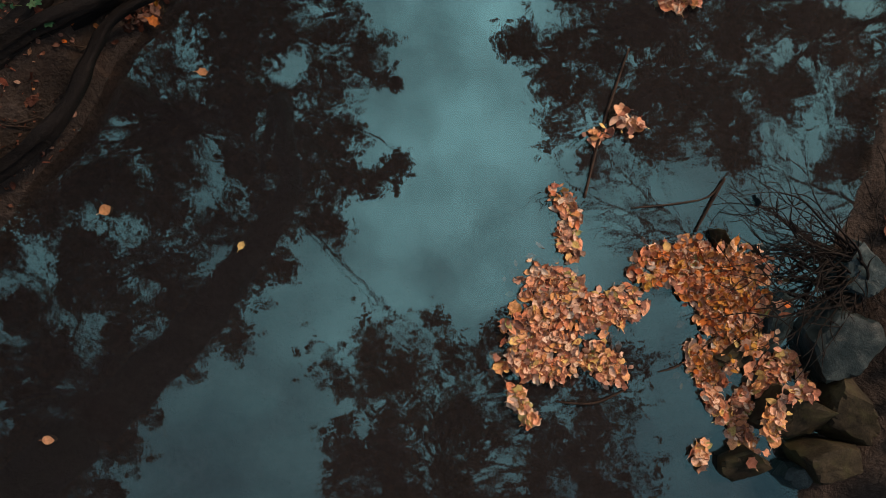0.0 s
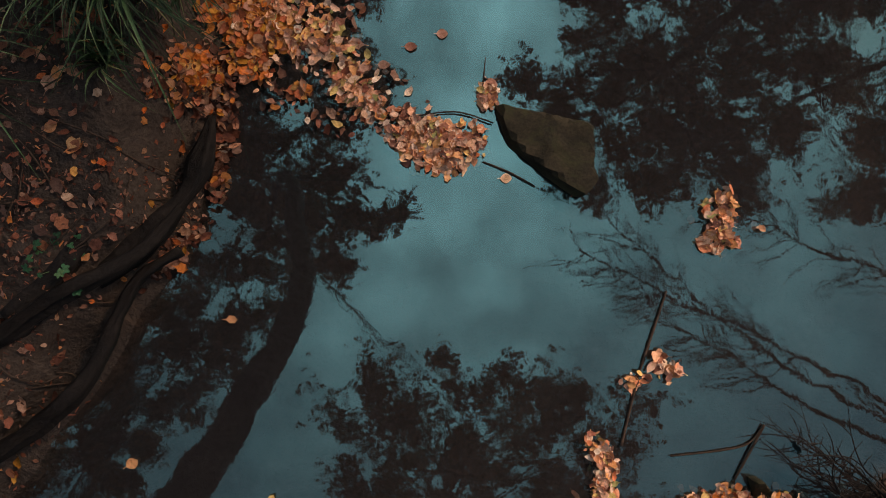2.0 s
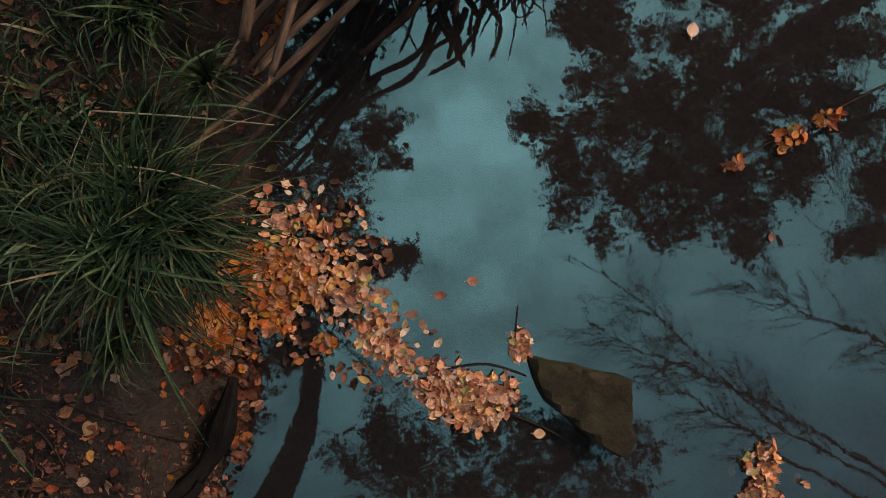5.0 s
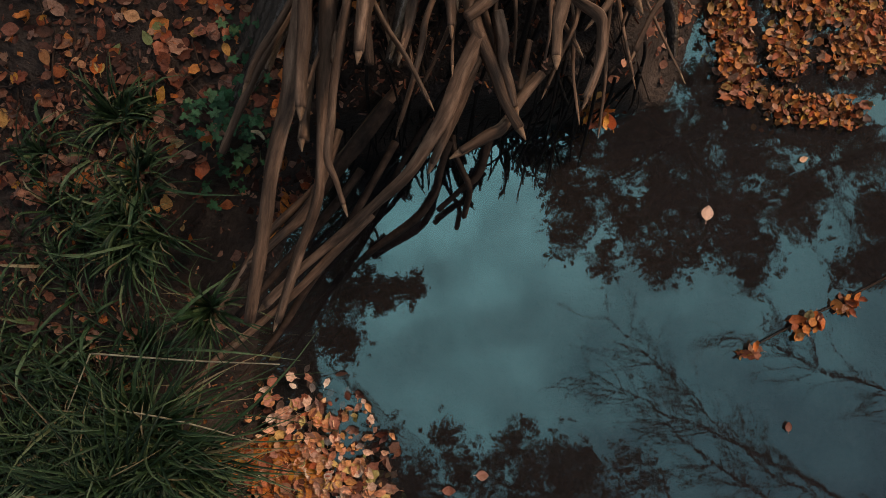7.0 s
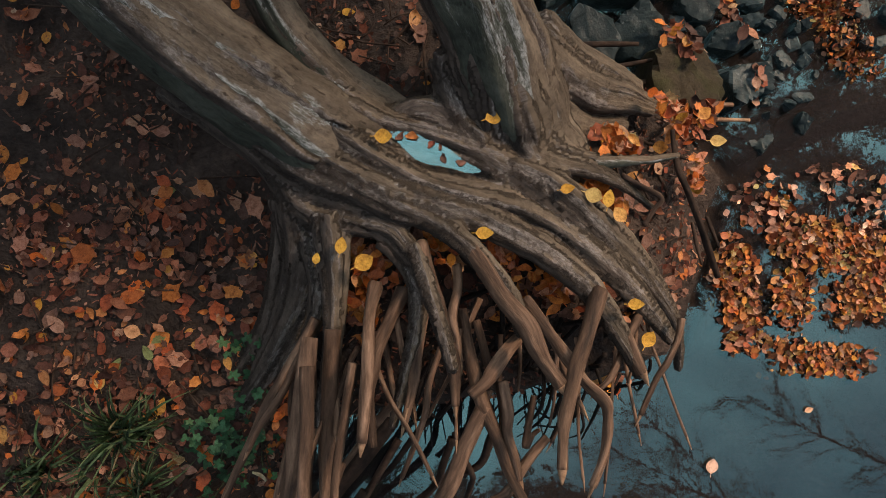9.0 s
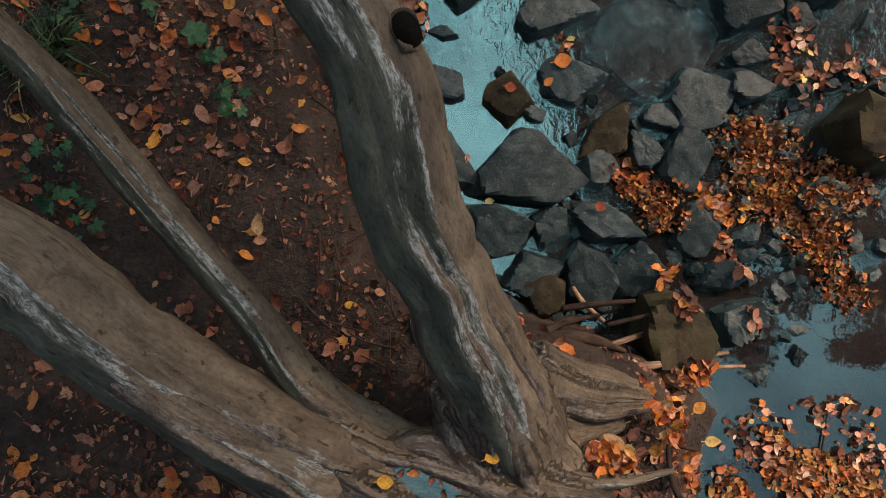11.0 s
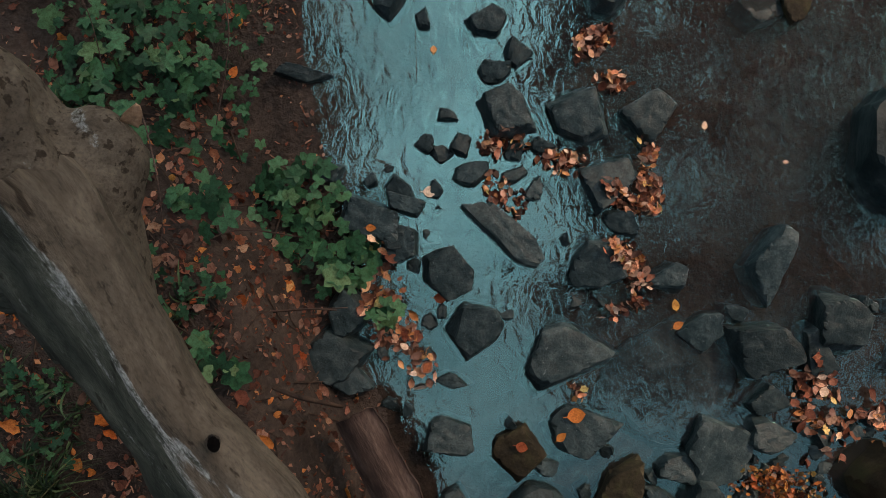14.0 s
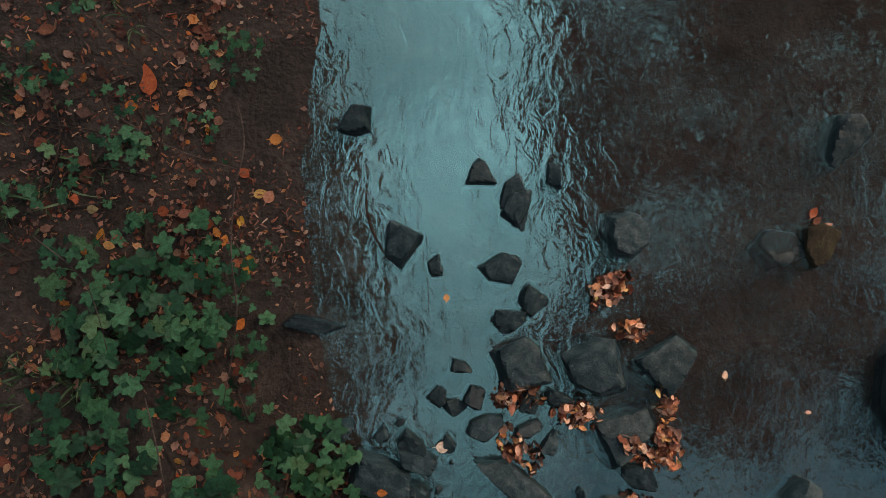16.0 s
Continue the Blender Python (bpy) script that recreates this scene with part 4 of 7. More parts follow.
leaf_patch("leaf_raft", "bright orange leaves gathered at the foot of the grass",
           [(-1.065, 2.403, -0.782, 2.353, 0.119), (-0.986, 2.222, -0.883, 2.17, 0.088), (-1.189, 2.169, -1.138, 2.118, 0.088), (-0.728, 2.067, -0.677, 2.055, 0.036)],
           140, 460, 5, MAT_BRIGHT, MAT_HEAP, layer=0.03, tilt=0.2)
leaf_patch("leaf_raft", "thin scatter of wet leaves on shallow water",
           [(-0.893, 2.697, -0.629, 2.252, 0.161), (-0.63, 2.331, -0.421, 2.07, 0.13)],
           130, 200, 6, MAT_RAFT, MAT_RAFT_MASS, sunken=120)
leaf_patch("leaf_raft", "wide raft of rust leaves floating beside the roots",
           [(1.081, 4.482, 1.151, 4.045, 0.107), (1.344, 4.534, 1.633, 4.483, 0.132), (1.366, 4.327, 1.363, 4.173, 0.102), (1.574, 4.224, 1.786, 4.276, 0.112), (1.281, 3.993, 1.673, 3.967, 0.087), (1.712, 4.483, 1.8, 4.276, 0.112), (1.295, 4.716, 1.346, 4.638, 0.051)],
           190, 1700, 7, MAT_BRIGHT, MAT_SHRED, size=0.52, sunken=200)
leaf_patch("leaf_raft", "sparse brown leaves on dark shallow water",
           [(1.138, 4.706, 1.324, 4.733, 0.116), (1.485, 4.812, 1.751, 4.76, 0.103), (1.189, 4.602, 1.373, 4.55, 0.077), (1.64, 4.603, 1.801, 4.629, 0.103)],
           45, 150, 27, MAT_RAFT, MAT_LITTER, size=0.6)
leaf_patch("leaf_raft", "heap of wet rust leaves lying between stones",
           [(1.138, 6.076, 1.375, 6.024, 0.155), (1.213, 5.868, 1.477, 5.816, 0.17), (1.42, 5.661, 1.63, 5.582, 0.129), (1.559, 5.919, 1.743, 5.815, 0.114), (1.574, 5.454, 1.729, 5.324, 0.103)],
           190, 2600, 8, MAT_BRIGHT, MAT_SHRED, layer=0.03, tilt=0.8, size=0.40)
leaf_patch("leaf_raft", "heap of shredded orange leaves between dark stones",
           [(0.656, 5.872, 0.863, 5.768, 0.097), (0.732, 5.692, 0.862, 5.692, 0.062)],
           70, 700, 9, MAT_BRIGHT, MAT_SHRED, layer=0.04, tilt=0.9, size=0.36)
leaf_patch("leaf_raft", "leaves washed between dark stones",
           [(0.545, 7.206, 0.623, 7.021, 0.067), (0.654, 7.421, 0.68, 7.341, 0.052), (0.489, 6.887, 0.595, 6.941, 0.046), (0.329, 6.571, 0.367, 6.492, 0.036)],
           60, 90, 10, MAT_RAFT, MAT_LITTER, layer=0.035, tilt=0.75, size=0.6)
leaf_patch("leaf_raft", "wet brown leaves on the stony edge",
           [(-0.582, 6.982, -0.478, 6.722, 0.093), (-0.478, 6.853, -0.349, 6.619, 0.087), (-0.661, 7.218, -0.505, 7.035, 0.093), (1.41, 6.626, 1.482, 6.259, 0.113), (1.593, 6.443, 1.779, 6.39, 0.103)],
           60, 260, 11, MAT_RAFT, MAT_LITTER, layer=0.03, tilt=0.35)
leaf_patch("leaf_raft", "leaves caught on stones in the stream",
           [(-0.113, 7.664, 0.092, 7.665, 0.061), (-0.062, 7.485, 0.091, 7.383, 0.071), (0.195, 7.588, 0.349, 7.576, 0.061)],
           60, 150, 12, MAT_RAFT, MAT_LITTER, layer=0.035, tilt=0.75, size=0.6)
leaf_patch("leaf_raft", "band of orange leaves caught along a stone edge",
           [(0.661, 7.668, 0.696, 7.359, 0.056), (0.503, 7.461, 0.631, 7.359, 0.056), (0.475, 7.205, 0.654, 7.078, 0.046), (0.601, 6.951, 0.626, 6.925, 0.036)],
           100, 140, 13, MAT_RAFT, MAT_LITTER, layer=0.035, tilt=0.75, size=0.6)
leaf_patch("leaf_raft", "brown leaves strewn between stones and roots",
           [(0.766, 5.473, 0.789, 5.242, 0.05), (0.683, 4.987, 0.914, 5.014, 0.065), (1.078, 5.604, 1.153, 5.45, 0.045), (0.565, 5.961, 0.719, 5.833, 0.065), (0.952, 5.836, 1.131, 5.708, 0.075), (1.15, 5.296, 1.199, 5.168, 0.035)],
           70, 160, 23, MAT_BRIGHT, MAT_LITTER, layer=0.03, tilt=0.4, size=0.8)
leaf_patch("leaf_raft", "knot of wet leaves and twigs on a stone",
           [(0.379, 8.12, 0.497, 8.187, 0.061), (0.456, 7.964, 0.573, 7.952, 0.046)],
           50, 150, 14, MAT_RAFT, MAT_LITTER, layer=0.035, tilt=0.75, size=0.6)
leaf_patch("leaf_raft", "dry leaves caught in the roots of the tree",
           [(-0.557, 4.432, -0.463, 4.356, 0.073), (-0.538, 4.3, -0.499, 4.187, 0.054), (-0.295, 4.509, -0.24, 4.399, 0.051), (-0.106, 4.415, -0.05, 4.378, 0.056), (0.07, 4.375, 0.118, 4.261, 0.046), (0.064, 4.491, 0.128, 4.454, 0.029), (0.202, 4.381, 0.238, 4.326, 0.033), (0.275, 4.271, 0.33, 4.198, 0.033), (0.281, 4.811, 0.364, 4.791, 0.057), (0.491, 4.957, 0.622, 4.915, 0.047), (0.534, 4.871, 0.577, 4.849, 0.034), (0.641, 4.72, 0.706, 4.698, 0.055), (0.215, 4.659, 0.347, 4.546, 0.049), (0.389, 3.953, 0.471, 3.872, 0.054)],
           120, 330, 15, MAT_BRIGHT, MAT_HEAP, layer=0.05, tilt=0.5, size=0.75, lift=0.15)
leaf_patch("leaf_raft", "dark wet leaves clinging to the foot of the bank",
           [(-1.068, 2.23, -1.051, 1.883, 0.065), (-1.051, 1.883, -1.095, 1.564, 0.065), (-1.143, 1.466, -1.308, 1.224, 0.06), (-1.298, 2.055, -1.102, 2.006, 0.1)],
           40, 330, 61, MAT_BRIGHT, MAT_LITTER, tilt=0.5)
leaf_patch("leaf_raft", "sparse sunken leaves on dark shallow water",
           [(-1.047, 2.59, -0.834, 2.069, 0.104), (-0.685, 2.699, -0.475, 2.437, 0.104), (-0.834, 2.017, -0.471, 1.888, 0.078), (-0.317, 2.123, -0.108, 1.967, 0.062)],
           40, 110, 62, MAT_RAFT, MAT_LITTER, size=0.6)


def litter(name, label, x0, x1, y0, y1, count, seed, material, inside, size=1.0):
    """Leaves strewn over the bank; inside(x, y) gives their density from 0 to 1."""
    rng = np.random.default_rng(seed)
    rows = []
    while len(rows) < count:
        x, y = rng.uniform(x0, x1), rng.uniform(y0, y1)
        if rng.random() < inside(x, y) and not (-0.8 < x < 0.75 and 3.5 < y < 4.2):
            z = land(x, y)
            if z > 0.02:
                rows.append((x, y, z + 0.006 + 0.015 * rng.random(), rng.random() * 6.283, rng.normal(0, 0.3), rng.normal(0, 0.3), size * (0.4 + 0.9 * rng.random() ** 1.5)))
    thing(name, label, "leaves", scattered_mesh(name, rows, material, seed=seed), kind="stuff")


def strewn(x, y):
    bare = 0.5 + 0.9 * noise.noise(Vector((x * 1.7, y * 1.7, 3)))
    edge = y + 0.25 * noise.noise(Vector((x * 2.1, 1.0, 7)))
    dense = 0.55 if 3.4 < edge < 4.62 else (0.12 if 4.62 <= edge < 5.4 else (0.12 if 5.4 <= edge < 7.0 else (0.05 if y >= 7.0 else 0.18)))
    return min(max(bare, 0.05), 1) * dense


litter("leaf_litter", "rotting brown and rust leaves strewn over the bank", -3.2, 1.1, -1.5, 10.2, 4000, 31, MAT_LITTER, strewn, 0.78)
litter("fallen_leaves", "orange and yellow leaves fallen on the dark bank", -3.2, 0.9, -1.2, 10.0, 620, 32, MAT_HEAP, strewn, 0.85)

def crumbs(count, seed):
    """Crumbled leaf bits, bud scales and chips that cover the soil."""
    rng = np.random.default_rng(seed)
    shapes = [(np.array([(-0.5, -0.2, 0), (0.1, -0.35, 0.1), (0.5, 0.1, 0), (-0.1, 0.3, 0.12)]), [(0, 1, 2, 3)]), (np.array([(-0.6, -0.12, 0), (0.5, -0.1, 0.05), (0.6, 0.08, 0), (-0.4, 0.14, 0.05)]), [(0, 1, 2, 3)])]
    rows = []
    while len(rows) < count:
        x, y = rng.uniform(-3.0, 1.1), rng.uniform(-1.2, 9.9)
        z = land(x, y)
        if z > 0.0 and rng.random() < 0.35 + noise.noise(Vector((x * 2.3, y * 2.3, 6))):
            rows.append((x, y, z + 0.004 + 0.008 * rng.random(), rng.random() * 6.283, rng.normal(0, 0.4), rng.normal(0, 0.4), rng.uniform(0.008, 0.034)))
    thing("leaf_crumbs", "crumbled brown leaf bits covering the soil", "leaves", scattered_mesh("leaf_crumbs", rows, MAT_LITTER, shapes, seed), kind="stuff")


crumbs(22000, 61)

def outer_litter(name, x0, x1, y0, y1, count, seed):
    litter(name, "brown autumn leaves covering the woodland floor", x0, x1, y0, y1, count, seed, MAT_LITTER, lambda x, y: 1.0, 1.5)


outer_litter("woodland_leaves", -9, -2.6, -6, 14, 5000, 35)
outer_litter("woodland_leaves", 2.2, 9, -6, 14, 5000, 36)
litter("bank_leaves", "bright orange, yellow and brown leaves fallen beside the tree", -2.4, -0.6, 3.3, 4.6, 150, 33, MAT_HEAP, lambda x, y: 1.0, 1.0)

litter("bank_leaves", "bright orange and pale leaves lying on the dark bank under the stem", -2.3, -0.6, 5.3, 7.0, 110, 37, MAT_HEAP, lambda x, y: max(0.05, 0.4 + noise.noise(Vector((x * 2.4, y * 2.4, 2)))), 0.85)
litter("bank_leaves", "bright orange leaves lying on the dark bank by the water", -2.4, -0.9, 7.0, 9.8, 70, 38, MAT_HEAP, lambda x, y: max(0.05, 0.4 + noise.noise(Vector((x * 2.4, y * 2.4, 2)))), 0.7)

# ---- grass, green plants, single leaves ----
grass_tuft(-1.388, 2.475, 0.6, 0.517, 1300, 1, height=0.3, lean=(0.15, -0.12))
grass_tuft(-1.657, 2.712, 0.6, 0.455, 480, 2, height=0.28)
grass_tuft(-1.323, 3.392, 0.63, 0.277, 650, 3, height=0.27, lean=(0.1, -0.1))
grass_tuft(-1.624, 2.802, 0.58, 0.343, 320, 4, height=0.26)
grass_tuft(-1.662, 3.157, 0.6, 0.26, 260, 5, height=0.24)
grass_tuft(-1.383, 3.666, 0.63, 0.2, 200, 6, height=0.2)
grass_tuft(-1.702, 6.277, 0.68, 0.223, 350, 7, height=0.22)
grass_tuft(-1.149, 2.536, 0.52, 0.247, 400, 10, height=0.24, lean=(0.3, 0))
green_plant(-1.676, 1.238, 0.144, 31, 1, size=0.45, height=0.06)
green_plant(-0.959, 3.73, 0.159, 60, 2, size=0.45, height=0.12)
green_plant(-1.088, 3.569, 0.096, 28, 3, size=0.4, height=0.12)
green_plant(-0.79, 7.225, 0.207, 43, 4)
green_plant(-1.17, 6.318, 0.058, 9, 5, size=0.9)
green_plant(-1.304, 6.6, 0.089, 14, 6, size=0.7)
green_plant(-1.041, 6.096, 0.068, 19, 7, size=0.5)
green_plant(-1.652, 5.636, 0.136, 26, 8, size=0.6)
green_plant(-1.533, 8.051, 0.238, 55, 9)
green_plant(-1.825, 8.2, 0.194, 31, 10)
green_plant(-1.836, 7.779, 0.17, 31, 11)
green_plant(-1.259, 7.322, 0.118, 26, 12, size=1.1)
green_plant(-0.897, 7.443, 0.168, 40, 13)
green_plant(-0.749, 7.137, 0.184, 45, 14)
green_plant(-1.025, 7.419, 0.091, 16, 15)
green_plant(-1.17, 6.716, 0.109, 26, 16)
green_plant(-0.536, 6.895, 0.08, 16, 17)
green_plant(-1.168, 7.677, 0.104, 16, 18, size=0.7)
green_plant(-1.669, 7.848, 0.281, 62, 19)
green_plant(-1.423, 7.916, 0.128, 26, 20)
green_plant(-1.839, 7.531, 0.173, 36, 21)
green_plant(-1.597, 7.498, 0.151, 31, 22)
green_plant(-1.608, 8.33, 0.13, 26, 23, size=0.8)
green_plant(-1.364, 8.404, 0.079, 12, 24, size=0.8)
green_plant(-1.275, 9.164, 0.143, 31, 25, size=0.6)
green_plant(-1.048, 7.37, 0.132, 24, 26)
green_plant(-1.035, 3.777, 0.108, 31, 27, size=0.5)
green_plant(-1.199, 8.223, 0.155, 21, 40, size=0.6)
green_plant(-1.354, 7.676, 0.117, 19, 41, size=0.8)
green_plant(-1.159, 7.852, 0.105, 14, 42, size=0.6)
green_plant(-1.246, 7.009, 0.1, 14, 43, size=0.6)
green_plant(-1.402, 8.283, 0.15, 19, 44, size=0.6)
green_plant(-1.198, 8.026, 0.158, 19, 45, size=0.6)
green_plant(-1.834, 8.12, 0.179, 21, 46, size=0.5)
green_plant(-2.005, 8.625, 0.153, 16, 47, size=0.6)
green_plant(-1.409, 8.78, 0.156, 14, 48, size=0.5)
green_plant(-1.643, 7.036, 0.142, 21, 49, size=0.6)
green_plant(-1.364, 6.844, 0.119, 16, 50, size=0.6)
green_plant(-1.295, 8.216, 0.132, 16, 51, size=0.7)
green_plant(-1.477, 6.804, 0.104, 14, 52, size=0.7)
green_plant(-1.742, 5.891, 0.104, 14, 53, size=0.5)
lone_leaf(-1.446, 0.347, None, 30, 0.9, 3, material=MAT_RAFT, label="single pale orange leaf floating on the water")
lone_leaf(-1.681, -0.707, None, 0, 0.9, 0, material=MAT_RAFT, label="single pale orange leaf floating on the water")
lone_leaf(-1.007, 0.997, None, 0, 0.7, 4, material=MAT_RAFT, label="single pale orange leaf floating on the water")
lone_leaf(-0.819, 0.181, None, 60, 0.6, 4, material=MAT_RAFT, label="single pale orange leaf floating on the water")
lone_leaf(0.26, 1.655, None, 0, 0.8, 3, material=MAT_RAFT, label="single pale orange leaf floating on the water")
lone_leaf(0.982, 3.503, None, 80, 1, 3, material=MAT_RAFT, label="single pale orange leaf floating on the water")
lone_leaf(1.431, 3.751, None, 20, 0.6, 0, material=MAT_RAFT, label="single pale orange leaf floating on the water")
lone_leaf(0.587, 1.604, None, 60, 0.8, 0, material=MAT_BRIGHT, label="single yellow leaf lying on a stone or the bank")
lone_leaf(-0.187, 2.275, None, 0, 1, 1, material=MAT_RAFT, label="single pale orange leaf floating on the water")
lone_leaf(-0.04, 2.339, None, 0, 0.8, 3, material=MAT_RAFT, label="single pale orange leaf floating on the water")
lone_leaf(-0.312, 2.188, None, 0, 0.9, 0, material=MAT_RAFT, label="single pale orange leaf floating on the water")
lone_leaf(-0.197, 2.06, None, 40, 0.8, 1, material=MAT_RAFT, label="single pale orange leaf floating on the water")
lone_leaf(1.335, 2.544, None, 90, 0.7, 0, material=MAT_RAFT, label="single pale orange leaf floating on the water")
lone_leaf(0.078, 6.302, None, -15, 0.8, 3, material=MAT_BRIGHT, label="single yellow leaf lying on a stone or the bank")
lone_leaf(0.326, 6.436, None, 10, 1.2, 3, material=MAT_BRIGHT, label="single yellow leaf lying on a stone or the bank")
lone_leaf(0.26, 6.339, None, 40, 0.8, 0, material=MAT_BRIGHT, label="single yellow leaf lying on a stone or the bank")
lone_leaf(0.487, 5.753, None, -20, 0.8, 3, material=MAT_BRIGHT, label="single yellow leaf lying on a stone or the bank")
lone_leaf(-0.278, 6.958, None, 0, 0.9, 3, material=MAT_BRIGHT, label="single yellow leaf lying on a stone or the bank")
lone_leaf(0.799, 6.927, None, 100, 0.8, 0, material=MAT_BRIGHT, label="single yellow leaf lying on a stone or the bank")
lone_leaf(0.811, 6.834, None, 30, 0.8, 0, material=MAT_BRIGHT, label="single yellow leaf lying on a stone or the bank")
lone_leaf(-0.119, 5.982, None, 80, 0.6, 1, material=MAT_BRIGHT, label="single yellow leaf lying on a stone or the bank")
lone_leaf(-0.022, 5.775, None, 0, 0.7, 1, material=MAT_BRIGHT, label="single yellow leaf lying on a stone or the bank")
lone_leaf(-0.313, 8.103, None, 90, 0.5, 3, material=MAT_RAFT, label="single pale orange leaf floating on the water")
lone_leaf(-0.329, 7.442, None, 0, 0.9, 3, material=MAT_RAFT, label="single pale orange leaf floating on the water")
lone_leaf(-0.59, 7.268, None, 0, 0.7, 0, material=MAT_BRIGHT, label="single yellow leaf lying on a stone or the bank")
lone_leaf(0.947, 7.759, None, 90, 0.6, 0, material=MAT_RAFT, label="single pale orange leaf floating on the water")
lone_leaf(1.327, 7.59, None, 0, 0.4, 0, material=MAT_RAFT, label="single pale orange leaf floating on the water")
lone_leaf(-1.11, 8.552, None, 60, 0.9, 3, material=MAT_BRIGHT, label="single yellow leaf lying on a stone or the bank")
lone_leaf(-1.082, 8.812, None, 0, 0.9, 3, material=MAT_BRIGHT, label="single yellow leaf lying on a stone or the bank")
lone_leaf(-1.624, 9.051, None, 100, 1.6, 2, material=MAT_BRIGHT, label="single yellow leaf lying on a stone or the bank")
lone_leaf(-1.684, 8.929, None, 0, 0.9, 3, material=MAT_BRIGHT, label="single yellow leaf lying on a stone or the bank")
lone_leaf(-1.554, 8.478, None, 0, 0.8, 3, material=MAT_BRIGHT, label="single yellow leaf lying on a stone or the bank")
lone_leaf(-1.369, 4.275, None, 15, 1.1, 2)
lone_leaf(-1.388, 4.217, None, 0, 1.1, 0)
lone_leaf(-1.268, 4.118, None, 30, 1.2, 3)
lone_leaf(-1.274, 3.872, None, 60, 0.9, 0)
lone_leaf(-1.489, 3.971, None, 80, 1, 0)
lone_leaf(-1.592, 4.061, None, 100, 0.8, 0)
for x, y, turn, size, shape, material in ((-1.149, 8.567, 20, 0.9, 0, MAT_YELLOW), (-1.233, 8.443, 80, 0.8, 1, MAT_YELLOW), (-1.222, 8.659, 140, 0.8, 3, MAT_BRIGHT), (-1.244, 8.256, 40, 0.9, 0, MAT_BRIGHT),
                                          (-1.205, 8.225, 100, 0.9, 1, MAT_BRIGHT), (-1.19, 8.27, 10, 0.7, 3, MAT_BRIGHT), (-1.226, 7.985, 60, 0.9, 0, MAT_BRIGHT), (-1.374, 8.427, 0, 0.9, 3, MAT_BRIGHT),
                                          (-1.302, 8.356, 75, 0.8, 0, MAT_BRIGHT), (-1.335, 8.39, 120, 0.8, 1, MAT_BRIGHT), (-1.41, 8.19, 30, 1.0, 0, MAT_BRIGHT), (-1.375, 8.165, 100, 0.9, 3, MAT_BRIGHT)):
    lone_leaf(x, y, None, turn, size, shape, material, "single orange or yellow leaf on wet mud at the waterline")
for x, y, turn, size, shape in ((1.424, 8.432, 30, 0.8, 0), (1.40, 8.41, 100, 0.7, 3), (1.366, 8.497, 60, 0.9, 1), (1.385, 8.46, 40, 0.7, 0)):
    lone_leaf(x, y, None, turn, size, shape, MAT_BRIGHT, "brown leaf caught against a mossy stone in the stream")
lone_leaf(-1.429, 4.02, None, 30, 0.8, 1)
lone_leaf(-1.671, 4.417, None, 60, 1, 4)
lone_leaf(-1.069, 4.215, None, 100, 1.1, 4)
lone_leaf(-0.964, 4.412, None, 30, 0.7, 0)
lone_leaf(-0.969, 4.331, None, 60, 0.8, 0)
lone_leaf(-1.231, 4.387, None, 50, 0.8, 0)
lone_leaf(-1.791, 4.718, None, 60, 1, 4)
lone_leaf(-1.145, 4.097, None, 0, 0.5, 3)
lone_leaf(-1.698, 4.242, None, 60, 0.9, 1)
lone_leaf(-1.261, 4.654, None, 20, 0.9, 3)
lone_leaf(-1.574, 4.635, None, 0, 0.4, 1)
for x, y, z, turn, size, shape in ((-0.102, 4.845, 1.07, 20, 0.85, 3), (-0.448, 4.774, 1.10, 0, 0.8, 3), (-0.133, 4.478, 1.075, 0, 0.85, 0), (0.215, 4.60, 1.05, -20, 0.85, 3), (0.265, 4.592, 1.04, 80, 0.85, 0), (0.30, 4.54, 1.04, 130, 0.8, 3),
                                  (0.13, 4.62, 1.06, 10, 0.7, 0), (0.725, 4.828, 0.78, 0, 0.9, 0), (-0.508, 4.387, 1.06, 30, 0.95, 3), (-0.58, 4.44, 1.05, 80, 0.8, 0), (0.312, 4.26, 1.17, 0, 0.75, 0), (0.37, 4.15, 1.1, 60, 0.8, 3),
                                  (0.51, 4.80, 0.80, 0, 0.8, 3), (0.70, 4.94, 0.72, 40, 0.8, 3), (-0.66, 4.40, 1.02, 80, 0.55, 0)):
    lone_leaf(x, y, z, turn, size, shape, material=MAT_YELLOW, label="yellow leaf lying on the roots of the tree")

for x, y, turn, size, material in ((-1.27, 4.116, 40, 1.0, MAT_LIME), (-1.31, 4.072, 120, 0.7, MAT_LIME), (-1.255, 4.658, 10, 0.8, MAT_LIME), (-1.423, 4.027, 60, 0.7, MAT_LIME), (-1.361, 4.281, 20, 0.9, MAT_YELLOW), (-1.272, 3.874, 70, 0.8, MAT_YELLOW), (-1.48, 3.976, 100, 0.8, MAT_YELLOW), (-1.666, 4.424, 45, 0.9, MAT_YELLOW), (-0.597, 5.32, 0, 0.6, MAT_YELLOW)):
    lone_leaf(x, y, None, turn, size, 2, material=material, label="fresh green or yellow leaf lying among brown litter")
green_plant(-0.98, 4.091, 0.06, 14, 60, size=0.42, height=0.08)
green_plant(-0.948, 3.938, 0.08, 20, 61, size=0.42, height=0.08)
green_plant(-0.899, 4.153, 0.05, 10, 62, size=0.42, height=0.08)
green_plant(-1.068, 3.765, 0.1, 24, 63, size=0.42, height=0.08)
green_plant(-0.956, 3.785, 0.07, 16, 64, size=0.42, height=0.08)
